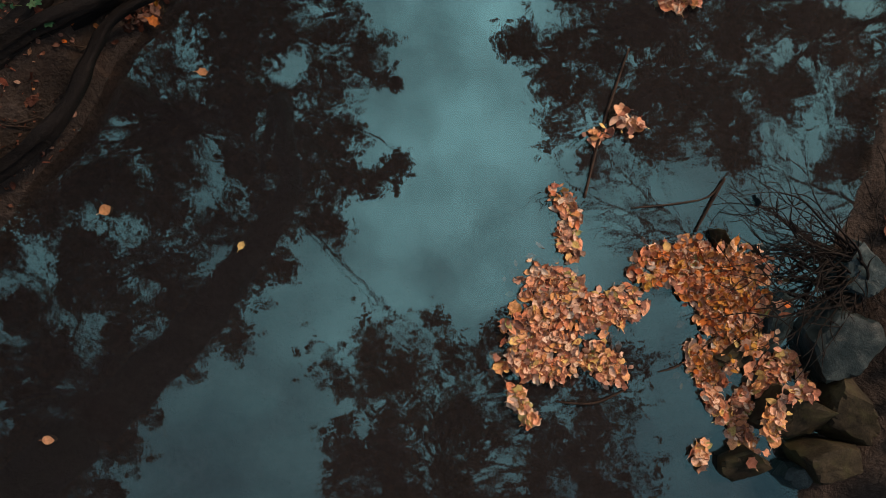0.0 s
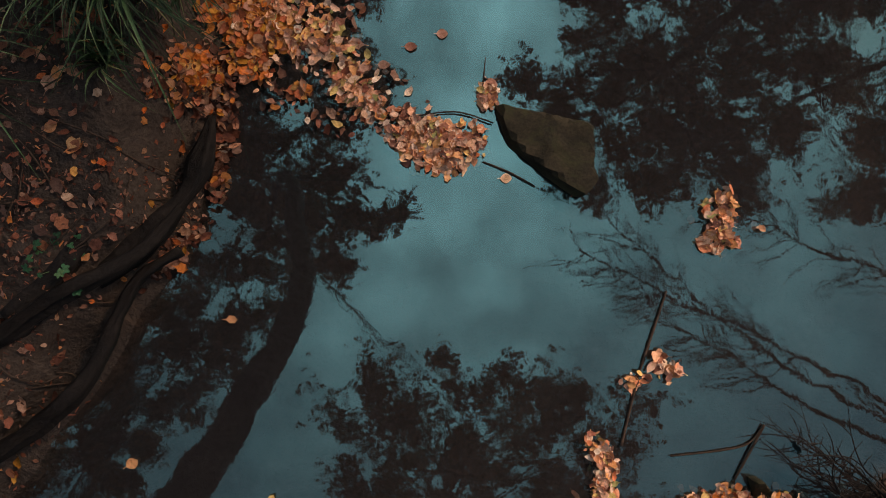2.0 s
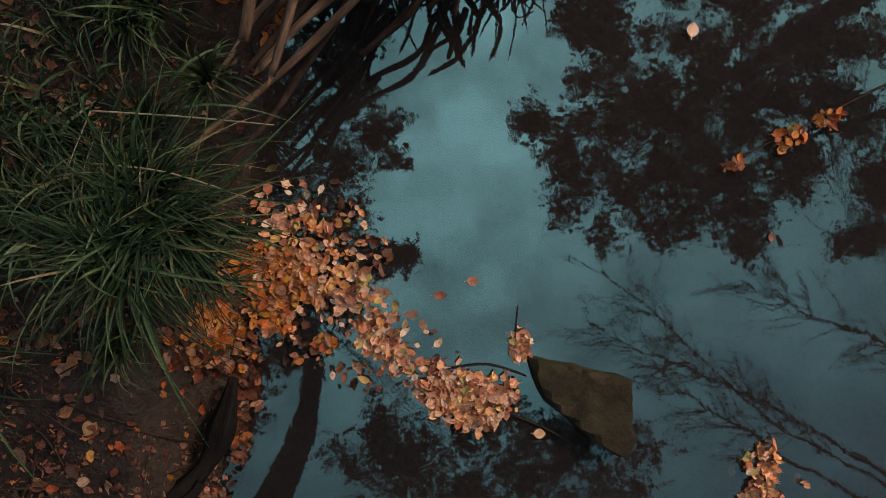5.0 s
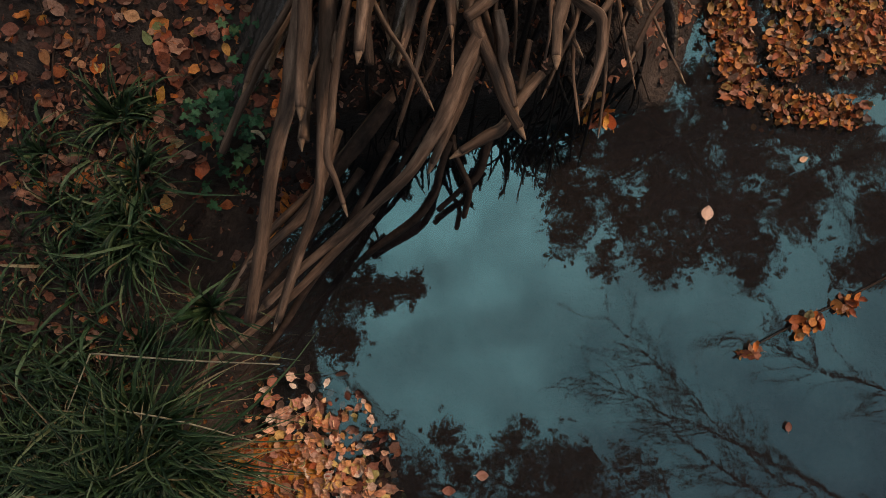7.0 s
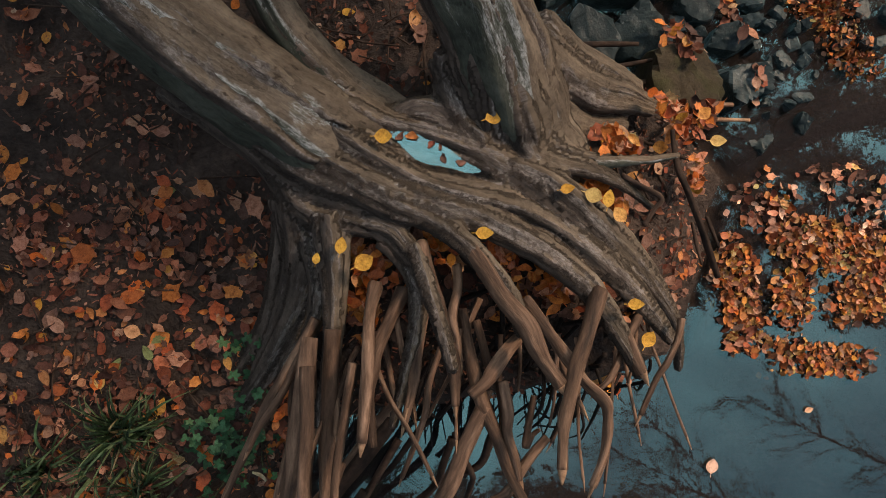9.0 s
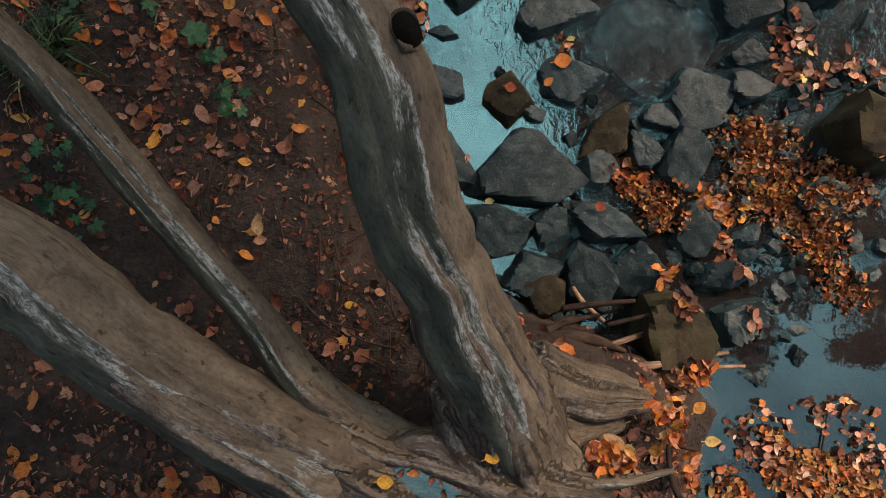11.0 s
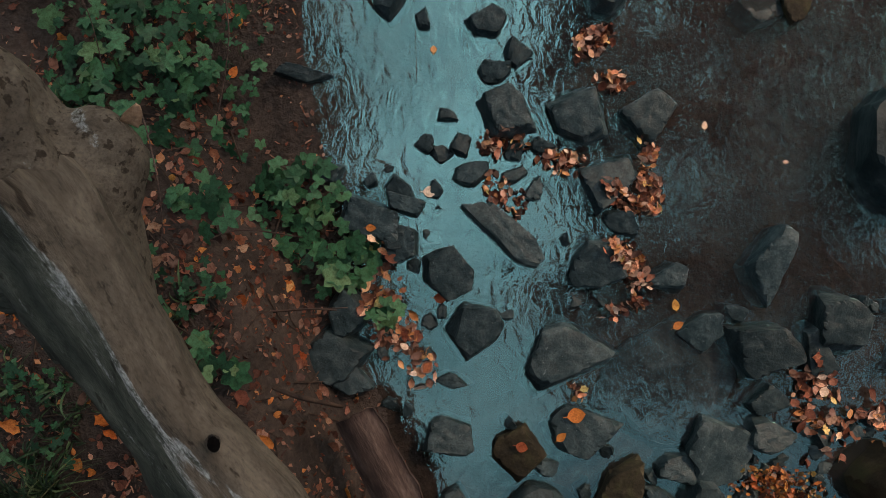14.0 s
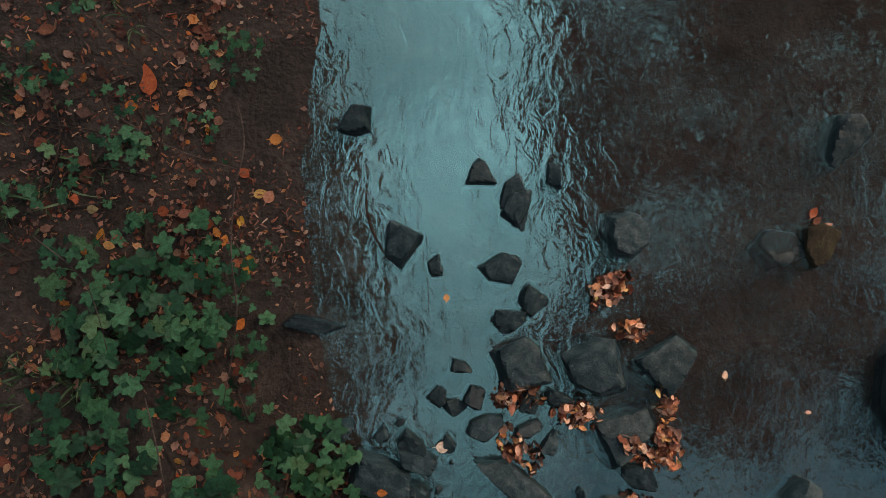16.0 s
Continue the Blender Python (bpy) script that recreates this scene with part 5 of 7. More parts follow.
for k in range(11):
    rng = random.Random(700 + k)
    gx, gy = rng.uniform(-2.5, -1.15), rng.uniform(2.1, 3.75)
    grass_tuft(gx, gy, land(gx, gy) + 0.03, rng.uniform(0.14, 0.26), 130, 800 + k, (rng.uniform(-0.2, 0.3), rng.uniform(-0.3, 0.1)), rng.uniform(0.16, 0.28), "small tuft of dark green sedge on the bank")

for k in range(34):
    rng = random.Random(1500 + k)
    gx, gy = (rng.uniform(-2.3, -1.15), rng.uniform(6.3, 7.1)) if k < 16 else (rng.uniform(-2.4, -1.7), rng.uniform(7.2, 9.6))
    grass_tuft(gx, gy, land(gx, gy) + 0.02, rng.uniform(0.10, 0.2), 70, 1600 + k, (rng.uniform(-0.2, 0.2), rng.uniform(-0.2, 0.2)), rng.uniform(0.08, 0.16), "low dark grass growing between fallen leaves", 0.6)
for k in range(26):
    rng = random.Random(1700 + k)
    gx, gy = (rng.uniform(-2.3, -1.2), rng.uniform(6.2, 7.1)) if k < 12 else (rng.uniform(-2.4, -1.5), rng.uniform(8.2, 9.7))
    green_plant(gx, gy, rng.uniform(0.08, 0.16), rng.randint(9, 16), 1800 + k, height=0.07, size=rng.uniform(0.45, 0.7), label="small dark green plants between fallen leaves")

# ---- sticks and twigs ----
def twig_litter(count, seed):
    """Fine dead twigs and stalks strewn over the banks."""
    rng = np.random.default_rng(seed)
    lines = []
    while len(lines) < count:
        x, y, a, l = rng.uniform(-3, 1.0), rng.uniform(-1.2, 10), rng.random() * 6.283, rng.uniform(0.06, 0.3)
        if land(x, y) < 0.04:
            continue
        pts = []
        for k in (-0.5, 0.1, 0.5):
            px, py = x + math.cos(a) * l * k + rng.normal(0, 0.008), y + math.sin(a) * l * k + rng.normal(0, 0.008)
            pts.append((px, py, land(px, py) + 0.012 + 0.012 * rng.random(), 0.0022 if k > 0.4 else 0.0035))
        lines.append(pts)
    thing("twig_litter", "fine dead twigs strewn over the bank", "twigs", tubes_mesh("twig_litter", lines, MAT_TWIG, 5, 0.1, seed, 3), kind="stuff")


twig_litter(650, 55)


def bark_slab(x, y, z, length, width, turn):
    """A loose, cupped slab of rotten bark leaning at the foot of the stem."""
    verts, faces, n, m = [], [], 22, 8
    for layer in (0, 1):
        for i in range(n):
            for j in range(m):
                u, v = i / (n - 1) - 0.5, j / (m - 1) - 0.5
                ragged = 1 - 0.25 * abs(u) + 0.12 * noise.noise(Vector((u * 9, v, 3)))
                lift = 0.05 * (1 - 4 * v * v) + 0.012 * noise.noise(Vector((u * 5, v * 16, 1))) - 0.018 * layer
                verts.append((u * length + 0.03 * noise.noise(Vector((v * 9, 2, 0))), v * width * ragged, lift))
    for layer in (0, 1):
        for i in range(n - 1):
            for j in range(m - 1):
                a = layer * n * m + i * m + j
                f = (a, a + m, a + m + 1, a + 1)
                faces.append(f if layer == 0 else f[::-1])
    rim = [i * m for i in range(n)] + [(n - 1) * m + j for j in range(1, m)] + [i * m + m - 1 for i in reversed(range(n - 1))] + [j for j in reversed(range(1, m - 1))]
    for a, c in zip(rim, rim[1:] + rim[:1]):
        faces.append((a, c, c + n * m, a + n * m))
    ob = thing("bark_slab", "loose cupped slab of rotten brown bark beside the stem", "bark", from_arrays("bark_slab", verts, faces, MAT_SLAB))
    ob.matrix_basis = pose(x, y, z, 12, 0, turn)


bark_slab(-0.482, 6.208, 0.42, 0.671, 0.2, -63.1)
litter("shore_debris", "wet brown leaf scraps and stalks along the stony shore", -1.5, -0.45, 6.2, 9.6, 520, 34, MAT_LITTER, lambda x, y: 1.0, 0.7)


def bare_bush(x, y, z, count, seed, toward):
    """A dead bush: crooked black twigs that spread from one foot over the water and fork."""
    rng = np.random.default_rng(seed)
    root = thing("bare_bush", "dark bare twiggy bush spreading over the water", "bush")
    root.location = (x, y, z)
    for k in range(count):
        a, l = toward + rng.normal(0, 0.62), rng.uniform(0.3, 0.85)
        px, py, pz = 0.04 * rng.normal(), 0.08 * rng.normal(), 0.0
        pts, r0 = [(px, py, pz, 0.0075)], rng.uniform(0.0045, 0.008)
        for s in range(1, 6):
            a += rng.normal(0, 0.24)
            px, py, pz = px + l / 5 * math.cos(a), py + l / 5 * math.sin(a), max(pz + rng.normal(0.012, 0.03), -0.05)
            pts.append((px, py, pz, r0 * (1.1 - s / 5.5)))
        lines = [pts]
        for s in (1, 2, 3, 3, 4):
            q, l2 = a + rng.choice((-1, 1)) * rng.uniform(0.4, 1.1), rng.uniform(0.06, 0.22)
            bx, by, bz, br = pts[s]
            mx, my = bx + 0.5 * l2 * math.cos(q), by + 0.5 * l2 * math.sin(q)
            q += rng.normal(0, 0.4)
            lines.append([(bx, by, bz, br * 0.7), (mx, my, bz + 0.015, 0.0028), (mx + 0.5 * l2 * math.cos(q), my + 0.5 * l2 * math.sin(q), bz + 0.02, 0.0014)])
        child("twig", tubes_mesh("twig", lines, MAT_BANK_ROOT, 5, 0.15, seed + k, 4), root)


bare_bush(2.071, 0.084, 0.1, 34, 5, radians(172))
stick([(1.014, 1.127, 0.02, 0.007), (0.932, 0.895, 0.02, 0.01), (0.862, 0.678, 0.02, 0.01), (0.792, 0.408, 0.02, 0.01)], "long brown stick floating on the water")
stick([(0.701, 0.061, 0.03, 0.008), (0.65, -0.098, 0.035, 0.011), (0.589, -0.269, 0.03, 0.008)], "short dark stick lying on floating leaves")
stick([(1.02, 0.36, 0.02, 0.005), (1.237, 0.382, 0.02, 0.007), (1.387, 0.415, 0.02, 0.007), (1.466, 0.503, 0.03, 0.008)], "thin dark branch lying on the water")
stick([(1.466, 0.503, 0.03, 0.01), (1.396, 0.381, 0.03, 0.01), (1.322, 0.248, 0.02, 0.008)], "forked dark branch lying on the water")
stick([(0.649, -0.55, 0.02, 0.005), (0.819, -0.558, 0.03, 0.01), (0.969, -0.5, 0.02, 0.005)], "curved dark twig floating on the water")
stick([(1.13, -0.417, 0.02, 0.003), (1.265, -0.365, 0.02, 0.007), (1.498, -0.167, 0.02, 0.003)], "thin dark twig floating on the water")
stick([(0.903, -0.23, 0.03, 0.003), (0.932, -0.467, 0.03, 0.005)], "thin brown twig lying on floating leaves")
stick([(-0.187, 1.939, 0.04, 0.005), (0.019, 1.965, 0.05, 0.006), (0.199, 1.914, 0.05, 0.006)], "thin curved twig lying on leaves beside a stone")
stick([(0.151, 1.733, 0.02, 0.006), (0.28, 1.681, 0.02, 0.008), (0.397, 1.617, 0.02, 0.006)], "short brown stick floating beside a stone")
stick([(0.165, 2.228, 0.02, 0.003), (0.15, 2.07, 0.03, 0.006)], "small twig standing among leaves")
stick([(1.093, 2.849, 0.02, 0.005), (1.296, 2.962, 0.03, 0.006), (1.557, 3.089, 0.03, 0.006), (1.779, 3.203, 0.04, 0.008), (1.965, 3.292, 0.05, 0.008)], "brown branch with orange leaves lying on the water")
stick([(1.572, 4.843, 0.03, 0.005), (1.526, 4.584, 0.03, 0.009), (1.455, 4.327, 0.03, 0.009), (1.364, 4.084, 0.02, 0.006)], "long thin dark stick floating among leaves")
stick([(0.343, 5.386, 0.16, 0.009), (0.398, 5.307, 0.16, 0.012), (0.489, 5.232, 0.14, 0.008)], "pale broken piece of wood on dark stones", material=MAT_WOOD)
stick([(0.26, 5.297, 0.35, 0.012), (0.407, 5.314, 0.33, 0.013), (0.584, 5.328, 0.3, 0.009)], "brown root piece lying among stones")
stick([(0.462, 5.224, 0.3, 0.01), (0.662, 5.269, 0.28, 0.009)], "short brown stick among stones")
stick([(0.922, 5.031, 0.2, 0.009), (1.106, 5.034, 0.18, 0.008)], "pale stick at the water edge", material=MAT_WOOD)
stick([(0.156, 5.17, 0.4, 0.032), (0.347, 5.175, 0.38, 0.028), (0.533, 5.116, 0.3, 0.012)], "dark root lying among stones")
stick([(-1.453, 2.941, 0.72, 0.003), (-1.122, 2.919, 0.74, 0.003), (-0.81, 2.9, 0.7, 0.002)], "pale dead grass stalk lying over the sedge", material=MAT_STRAW, name="grass_stalk", category="stalk", group="dead stalks")
stick([(-1.461, 2.756, 0.7, 0.003), (-1.176, 2.719, 0.74, 0.003), (-0.905, 2.636, 0.7, 0.002)], "pale dead grass stalk lying over the sedge", material=MAT_STRAW, name="grass_stalk", category="stalk", group="dead stalks")
stick([(-1.457, 2.941, 0.72, 0.003), (-1.511, 2.798, 0.72, 0.002), (-1.562, 2.704, 0.68, 0.002)], "pale bent grass stalk", material=MAT_STRAW, name="grass_stalk", category="stalk", group="dead stalks")
stick([(-0.886, 3.693, 0.85, 0.004), (-0.859, 3.687, 0.86, 0.006), (-0.842, 3.666, 0.85, 0.004)], "small curved pale strip of peeled bark", material=MAT_STRAW, name="bark_strip", category="bark", group="dead stalks")
stick([(-0.676, 8.57, 0.03, 0.005), (-0.672, 8.49, 0.04, 0.008), (-0.642, 8.395, 0.045, 0.010), (-0.592, 8.30, 0.04, 0.007)], "dark curved twig caught on a stone in the stream")
stick([(-0.931, 6.627, 0.55, 0.008), (-0.827, 6.581, 0.5, 0.01), (-0.689, 6.524, 0.35, 0.007)], "thin curved brown root beside the stem")
stick([(-0.397, 8.197, 0.01, 0.002), (-0.389, 7.945, 0.01, 0.002)], "thin dark twig floating in the stream")
stick([(1.511, 7.166, 0.03, 0.003), (1.635, 7.026, 0.06, 0.003)], "thin twig sticking out of the shallow water")
stick([(-1.099, 6.89, 0.25, 0.004), (-0.865, 6.913, 0.25, 0.004), (-0.726, 6.909, 0.22, 0.003)], "thin brown twig lying among bank plants")
stick([(-2.008, 0.401, 0.16, 0.035), (-1.77, 0.571, 0.16, 0.04), (-1.579, 0.768, 0.16, 0.035), (-1.461, 1.017, 0.16, 0.03), (-1.362, 1.191, 0.17, 0.028), (-1.197, 1.307, 0.15, 0.025)], "dark grey wet root along the water edge", material=MAT_BANK_ROOT, sides=14, name="root", category="root", group="roots along the bank")
stick([(-1.942, 0.916, 0.26, 0.032), (-1.681, 1.108, 0.27, 0.039), (-1.362, 1.283, 0.24, 0.03), (-1.184, 1.488, 0.2, 0.025)], "dark mossy root half sunk in the bank", material=MAT_BANK_ROOT, sides=14, name="root", category="root", group="roots along the bank")
stick([(-1.086, 1.92, 0.095, 0.019), (-1.115, 1.735, 0.115, 0.048), (-1.178, 1.564, 0.135, 0.035), (-1.355, 1.346, 0.155, 0.058), (-1.567, 1.179, 0.175, 0.038), (-1.778, 1.037, 0.195, 0.064), (-1.987, 0.872, 0.215, 0.038)], "thick dark wet root along the foot of the bank", material=MAT_BANK_ROOT, sides=14, name="root", category="root", group="roots along the bank")
stick([(-1.461, 1.761, 0.22, 0.02), (-1.492, 1.571, 0.22, 0.035), (-1.558, 1.383, 0.22, 0.045), (-1.693, 1.196, 0.22, 0.05), (-1.896, 1.012, 0.22, 0.05)], "thick dark root half buried in the bank", material=MAT_BANK_ROOT, sides=14, name="root", category="root", group="roots along the bank")
stick([(-1.192, 8.56, 0.3, 0.003), (-1.19, 8.299, 0.36, 0.003), (-1.163, 8.018, 0.36, 0.003), (-1.226, 7.677, 0.3, 0.002)], "thin arching bramble stem among bank plants", name="bramble_stem", category="bramble", material=MAT_SLAB, sides=5, group="bramble stems")
stick([(-1.486, 7.723, 0.45, 0.003), (-1.409, 7.496, 0.5, 0.003), (-1.379, 7.234, 0.48, 0.002), (-1.438, 6.966, 0.42, 0.002)], "thin arching bramble stem among bank plants", name="bramble_stem", category="bramble", material=MAT_SLAB, sides=5, group="bramble stems")
stick([(-1.213, 8.937, 0.2, 0.003), (-1.158, 8.725, 0.3, 0.003), (-1.215, 8.422, 0.3, 0.003), (-1.154, 8.24, 0.2, 0.002)], "thin arching bramble stem among bank plants", name="bramble_stem", category="bramble", material=MAT_SLAB, sides=5, group="bramble stems")
stick([(-1.693, 8.86, 0.3, 0.002), (-1.448, 8.715, 0.34, 0.003), (-1.196, 8.639, 0.25, 0.002)], "thin arching bramble stem among bank plants", name="bramble_stem", category="bramble", material=MAT_SLAB, sides=5, group="bramble stems")
stick([(-1.315, 7.143, 0.4, 0.003), (-1.11, 7.233, 0.42, 0.003), (-0.853, 7.21, 0.35, 0.002)], "thin arching bramble stem among bank plants", name="bramble_stem", category="bramble", material=MAT_SLAB, sides=5, group="bramble stems")
stick([(-1.198, 6.83, 0.4, 0.002), (-1.029, 6.903, 0.36, 0.003), (-0.676, 6.92, 0.25, 0.002)], "thin arching bramble stem among bank plants", name="bramble_stem", category="bramble", material=MAT_SLAB, sides=5, group="bramble stems")
stick([(-1.948, 8.343, 0.4, 0.003), (-1.738, 8.166, 0.42, 0.002), (-1.673, 7.897, 0.35, 0.002)], "thin arching bramble stem among bank plants", name="bramble_stem", category="bramble", material=MAT_SLAB, sides=5, group="bramble stems")


stick([(0.546, 4.726, 0.66, 0.006), (0.581, 4.632, 0.66, 0.007), (0.512, 4.547, 0.66, 0.004)], "thin dark root twig lying on the mud beside the stump", group="twigs beside the stump", seed=90)
stick([(0.671, 4.547, 0.66, 0.006), (0.687, 4.463, 0.66, 0.007), (0.705, 4.39, 0.66, 0.004)], "thin dark root twig lying on the mud beside the stump", group="twigs beside the stump", seed=91)
stick([(0.725, 4.569, 0.66, 0.006), (0.75, 4.505, 0.66, 0.007), (0.77, 4.453, 0.66, 0.004)], "thin dark root twig lying on the mud beside the stump", group="twigs beside the stump", seed=92)
stick([(0.452, 4.864, 0.66, 0.006), (0.621, 4.794, 0.66, 0.007), (0.717, 4.767, 0.66, 0.004)], "thin dark root twig lying on the mud beside the stump", group="twigs beside the stump", seed=93)
stick([(0.591, 4.917, 0.66, 0.006), (0.548, 4.875, 0.66, 0.007), (0.494, 4.832, 0.66, 0.004)], "thin dark root twig lying on the mud beside the stump", group="twigs beside the stump", seed=94)
stick([(0.407, 4.61, 0.66, 0.006), (0.512, 4.568, 0.66, 0.007), (0.609, 4.642, 0.66, 0.004)], "thin dark root twig lying on the mud beside the stump", group="twigs beside the stump", seed=95)
stick([(0.467, 4.338, 0.66, 0.006), (0.541, 4.342, 0.66, 0.007), (0.594, 4.359, 0.66, 0.004)], "thin dark root twig lying on the mud beside the stump", group="twigs beside the stump", seed=96)


# ---- the tree with bared roots on the bank ----
from mathutils import kdtree


def grown_body(name, lines, material, parent, label="", voxel=0.010, sides=14, rough=0.1, seed=0, ridge=0.0):
    """Several tubes grown into one body that keeps their grain. ridge: height of the sinews that run along it."""
    tubes = tubes_mesh(name, lines, material, sides, rough, seed, 12)
    ob = child(name, tubes, parent, label)
    rm = ob.modifiers.new("grown together", "REMESH")
    rm.mode, rm.voxel_size, rm.use_smooth_shade = "VOXEL", voxel, True
    sm = ob.modifiers.new("worn", "SMOOTH")
    sm.factor, sm.iterations = 0.5, 2
    body = bpy.data.meshes.new_from_object(ob.evaluated_get(bpy.context.evaluated_depsgraph_get()))
    ob.modifiers.clear()
    grain = [Vector(d.vector) for d in tubes.attributes["grain"].data]
    tree = kdtree.KDTree(len(tubes.vertices))
    for v in tubes.vertices:
        tree.insert(v.co, v.index)
    tree.balance()
    kept, moved = [], []
    for v in body.vertices:
        near = [(grain[k], d) for _, k, d in tree.find_n(v.co, 5)]
        near = [(a, 1 / (d + 0.002)) for a, d in near if round(a.x) == round(near[0][0].x)]
        g = sum((a * w for a, w in near), Vector()) / sum(w for _, w in near)
        kept.append(g)
        lift = noise.noise(Vector((g.x * 42, g.y * 42, g.z * 3.5))) + 0.7 * noise.noise(Vector((g.x * 95, g.y * 95, g.z * 9))) + 0.6 * noise.noise(v.co * 30)
        moved.append(v.co + v.normal * ridge * lift)
    body.vertices.foreach_set("co", np.array(moved, dtype=np.float32).ravel())
    if "grain" in body.attributes:
        body.attributes.remove(body.attributes["grain"])
    body.attributes.new("grain", "FLOAT_VECTOR", "POINT").data.foreach_set("vector", np.array(kept, dtype=np.float32).ravel())
    if not body.materials:
        body.materials.append(material)
    body.polygons.foreach_set("use_smooth", [True] * len(body.polygons))
    body.update()
    ob.data = body
    return ob


root_tree = thing("tree", "leaning grey tree with bared brown roots over the water", "tree")
root_tree.location = (-0.1, 4.7, 0.6)


def local(points):
    return [(x + 0.1, y - 4.7, z - 0.6, r) for x, y, z, r in points]


def bare_root(points, material, seed, broken=False):
    """A root of the tree; a broken one ends in a pale torn tip."""
    rng, bent = random.Random(seed), []
    for (x0, y0, z0, r0), (x1, y1, z1, r1) in zip(points, points[1:]):
        k = rng.uniform(0.35, 0.65)
        bent += [(x0, y0, z0, r0), (x0 + (x1 - x0) * k + rng.gauss(0, 0.004), y0 + (y1 - y0) * k + rng.gauss(0, 0.004), z0 + (z1 - z0) * k + rng.gauss(0, 0.004), (r0 + (r1 - r0) * k) * rng.uniform(0.82, 1.12))]
    points = [*bent, points[-1]]
    ob = child("root", tubes_mesh("root", [local(points)], material, 12, 0.26, seed, 5), root_tree)
    if broken and seed % 5:
        (x0, y0, z0, r0), (x1, y1, z1, r1) = local(points)[-2:]
        k = 0.05 / max(math.dist((x0, y0, z0), (x1, y1, z1)), 0.03)
        tip = [(x1 - (x1 - x0) * k, y1 - (y1 - y0) * k, z1 - (z1 - z0) * k, r1 * 0.6), (x1, y1, z1, r1 * 0.68), (x1 + (x1 - x0) * k * 0.8, y1 + (y1 - y0) * k * 0.8, z1 + (z1 - z0) * k * 0.8, r1 * 0.12)]
        child("torn_end", tubes_mesh("torn_end", [tip], MAT_WOOD, 9, 0.6, seed, 4), ob, "pale torn wood")


STEM_LABEL = "grey lichen-streaked leaning stem"
big_stem = [(0.099, 4.588, 0.45, 0.12), (-0.05, 4.614, 0.72, 0.18), (-0.20, 4.66, 0.82, 0.155), (-0.42, 4.72, 0.85, 0.145), (-0.631, 4.79, 0.94, 0.16), (-0.784, 4.878, 1.02, 0.16), (-1.016, 5.03, 1.11, 0.155),
            (-1.214, 5.189, 1.2, 0.15), (-1.404, 5.382, 1.3, 0.155), (-1.474, 5.45, 1.34, 0.15), (-1.649, 5.563, 1.4, 0.15), (-1.858, 5.908, 1.7, 0.13), (-1.816, 6.217, 2.3, 0.1)]
thin_stem = [(-0.39, 4.826, 0.9, 0.09), (-0.60, 4.97, 0.98, 0.075), (-0.733, 5.097, 1.04, 0.07), (-0.83, 5.25, 1.09, 0.066), (-0.974, 5.43, 1.13, 0.061), (-1.138, 5.627, 1.17, 0.059), (-1.294, 5.816, 1.21, 0.058),
             (-1.45, 6.001, 1.25, 0.058), (-1.608, 6.174, 1.32, 0.058), (-1.72, 6.33, 1.55, 0.055), (-1.70, 6.51, 2.2, 0.045)]
river_stem = [(0.128, 4.504, 0.45, 0.12), (0.10, 4.62, 0.7, 0.18), (0.0, 4.86, 0.86, 0.18), (-0.06, 5.0, 0.98, 0.162), (-0.125, 5.13, 1.10, 0.15), (-0.201, 5.271, 1.20, 0.141), (-0.25, 5.39, 1.29, 0.137), (-0.30, 5.47, 1.34, 0.138),
              (-0.363, 5.61, 1.42, 0.146), (-0.396, 5.769, 1.49, 0.143), (-0.432, 5.92, 1.53, 0.136), (-0.50, 6.06, 1.55, 0.125), (-0.579, 6.175, 1.57, 0.119), (-0.694, 6.319, 1.58, 0.122), (-0.796, 6.461, 1.59, 0.128),
              (-0.91, 6.603, 1.6, 0.125), (-1.005, 6.741, 1.62, 0.114), (-1.09, 6.884, 1.62, 0.122), (-1.287, 7.158, 1.6, 0.16), (-1.344, 7.146, 1.52, 0.2), (-1.486, 7.383, 1.6, 0.2), (-1.509, 7.465, 2, 0.18), (-1.259, 7.495, 2.7, 0.16)]
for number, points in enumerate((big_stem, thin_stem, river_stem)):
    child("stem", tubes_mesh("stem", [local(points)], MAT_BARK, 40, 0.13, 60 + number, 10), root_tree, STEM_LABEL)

strands = [local([(x, y, z, r * k) for (x, y, z, r), k in zip(points, scale)]) for points, scale in
           ((big_stem, (1.05, 1.05, 1.05, 1.06, 1.03, 0.99, 0.93, 0.85)), (thin_stem, (1.05, 1.04, 1.0, 0.93, 0.84)), (river_stem, (1.05, 1.05, 1.05, 1.04, 1.02, 0.97, 0.9, 0.82)))]


def sinew(points, seed, flanks=True):
    """A root that runs over the stump, with a thinner strand on either side of it."""
    rng = random.Random(seed)
    strands.append(local(points))
    for turn in (-1, 1) if flanks else ():
        strand = []
        for k, (x, y, z, r) in enumerate(points):
            a, b = points[max(k - 1, 0)], points[min(k + 1, len(points) - 1)]
            dx, dy = b[0] - a[0], b[1] - a[1]
            q = turn * r * rng.uniform(0.55, 0.8) / math.hypot(dx, dy)
            strand.append((x - dy * q, y + dx * q, z + r * rng.uniform(0.15, 0.45), r * rng.uniform(0.32, 0.5)))
        strands.append(local(strand))


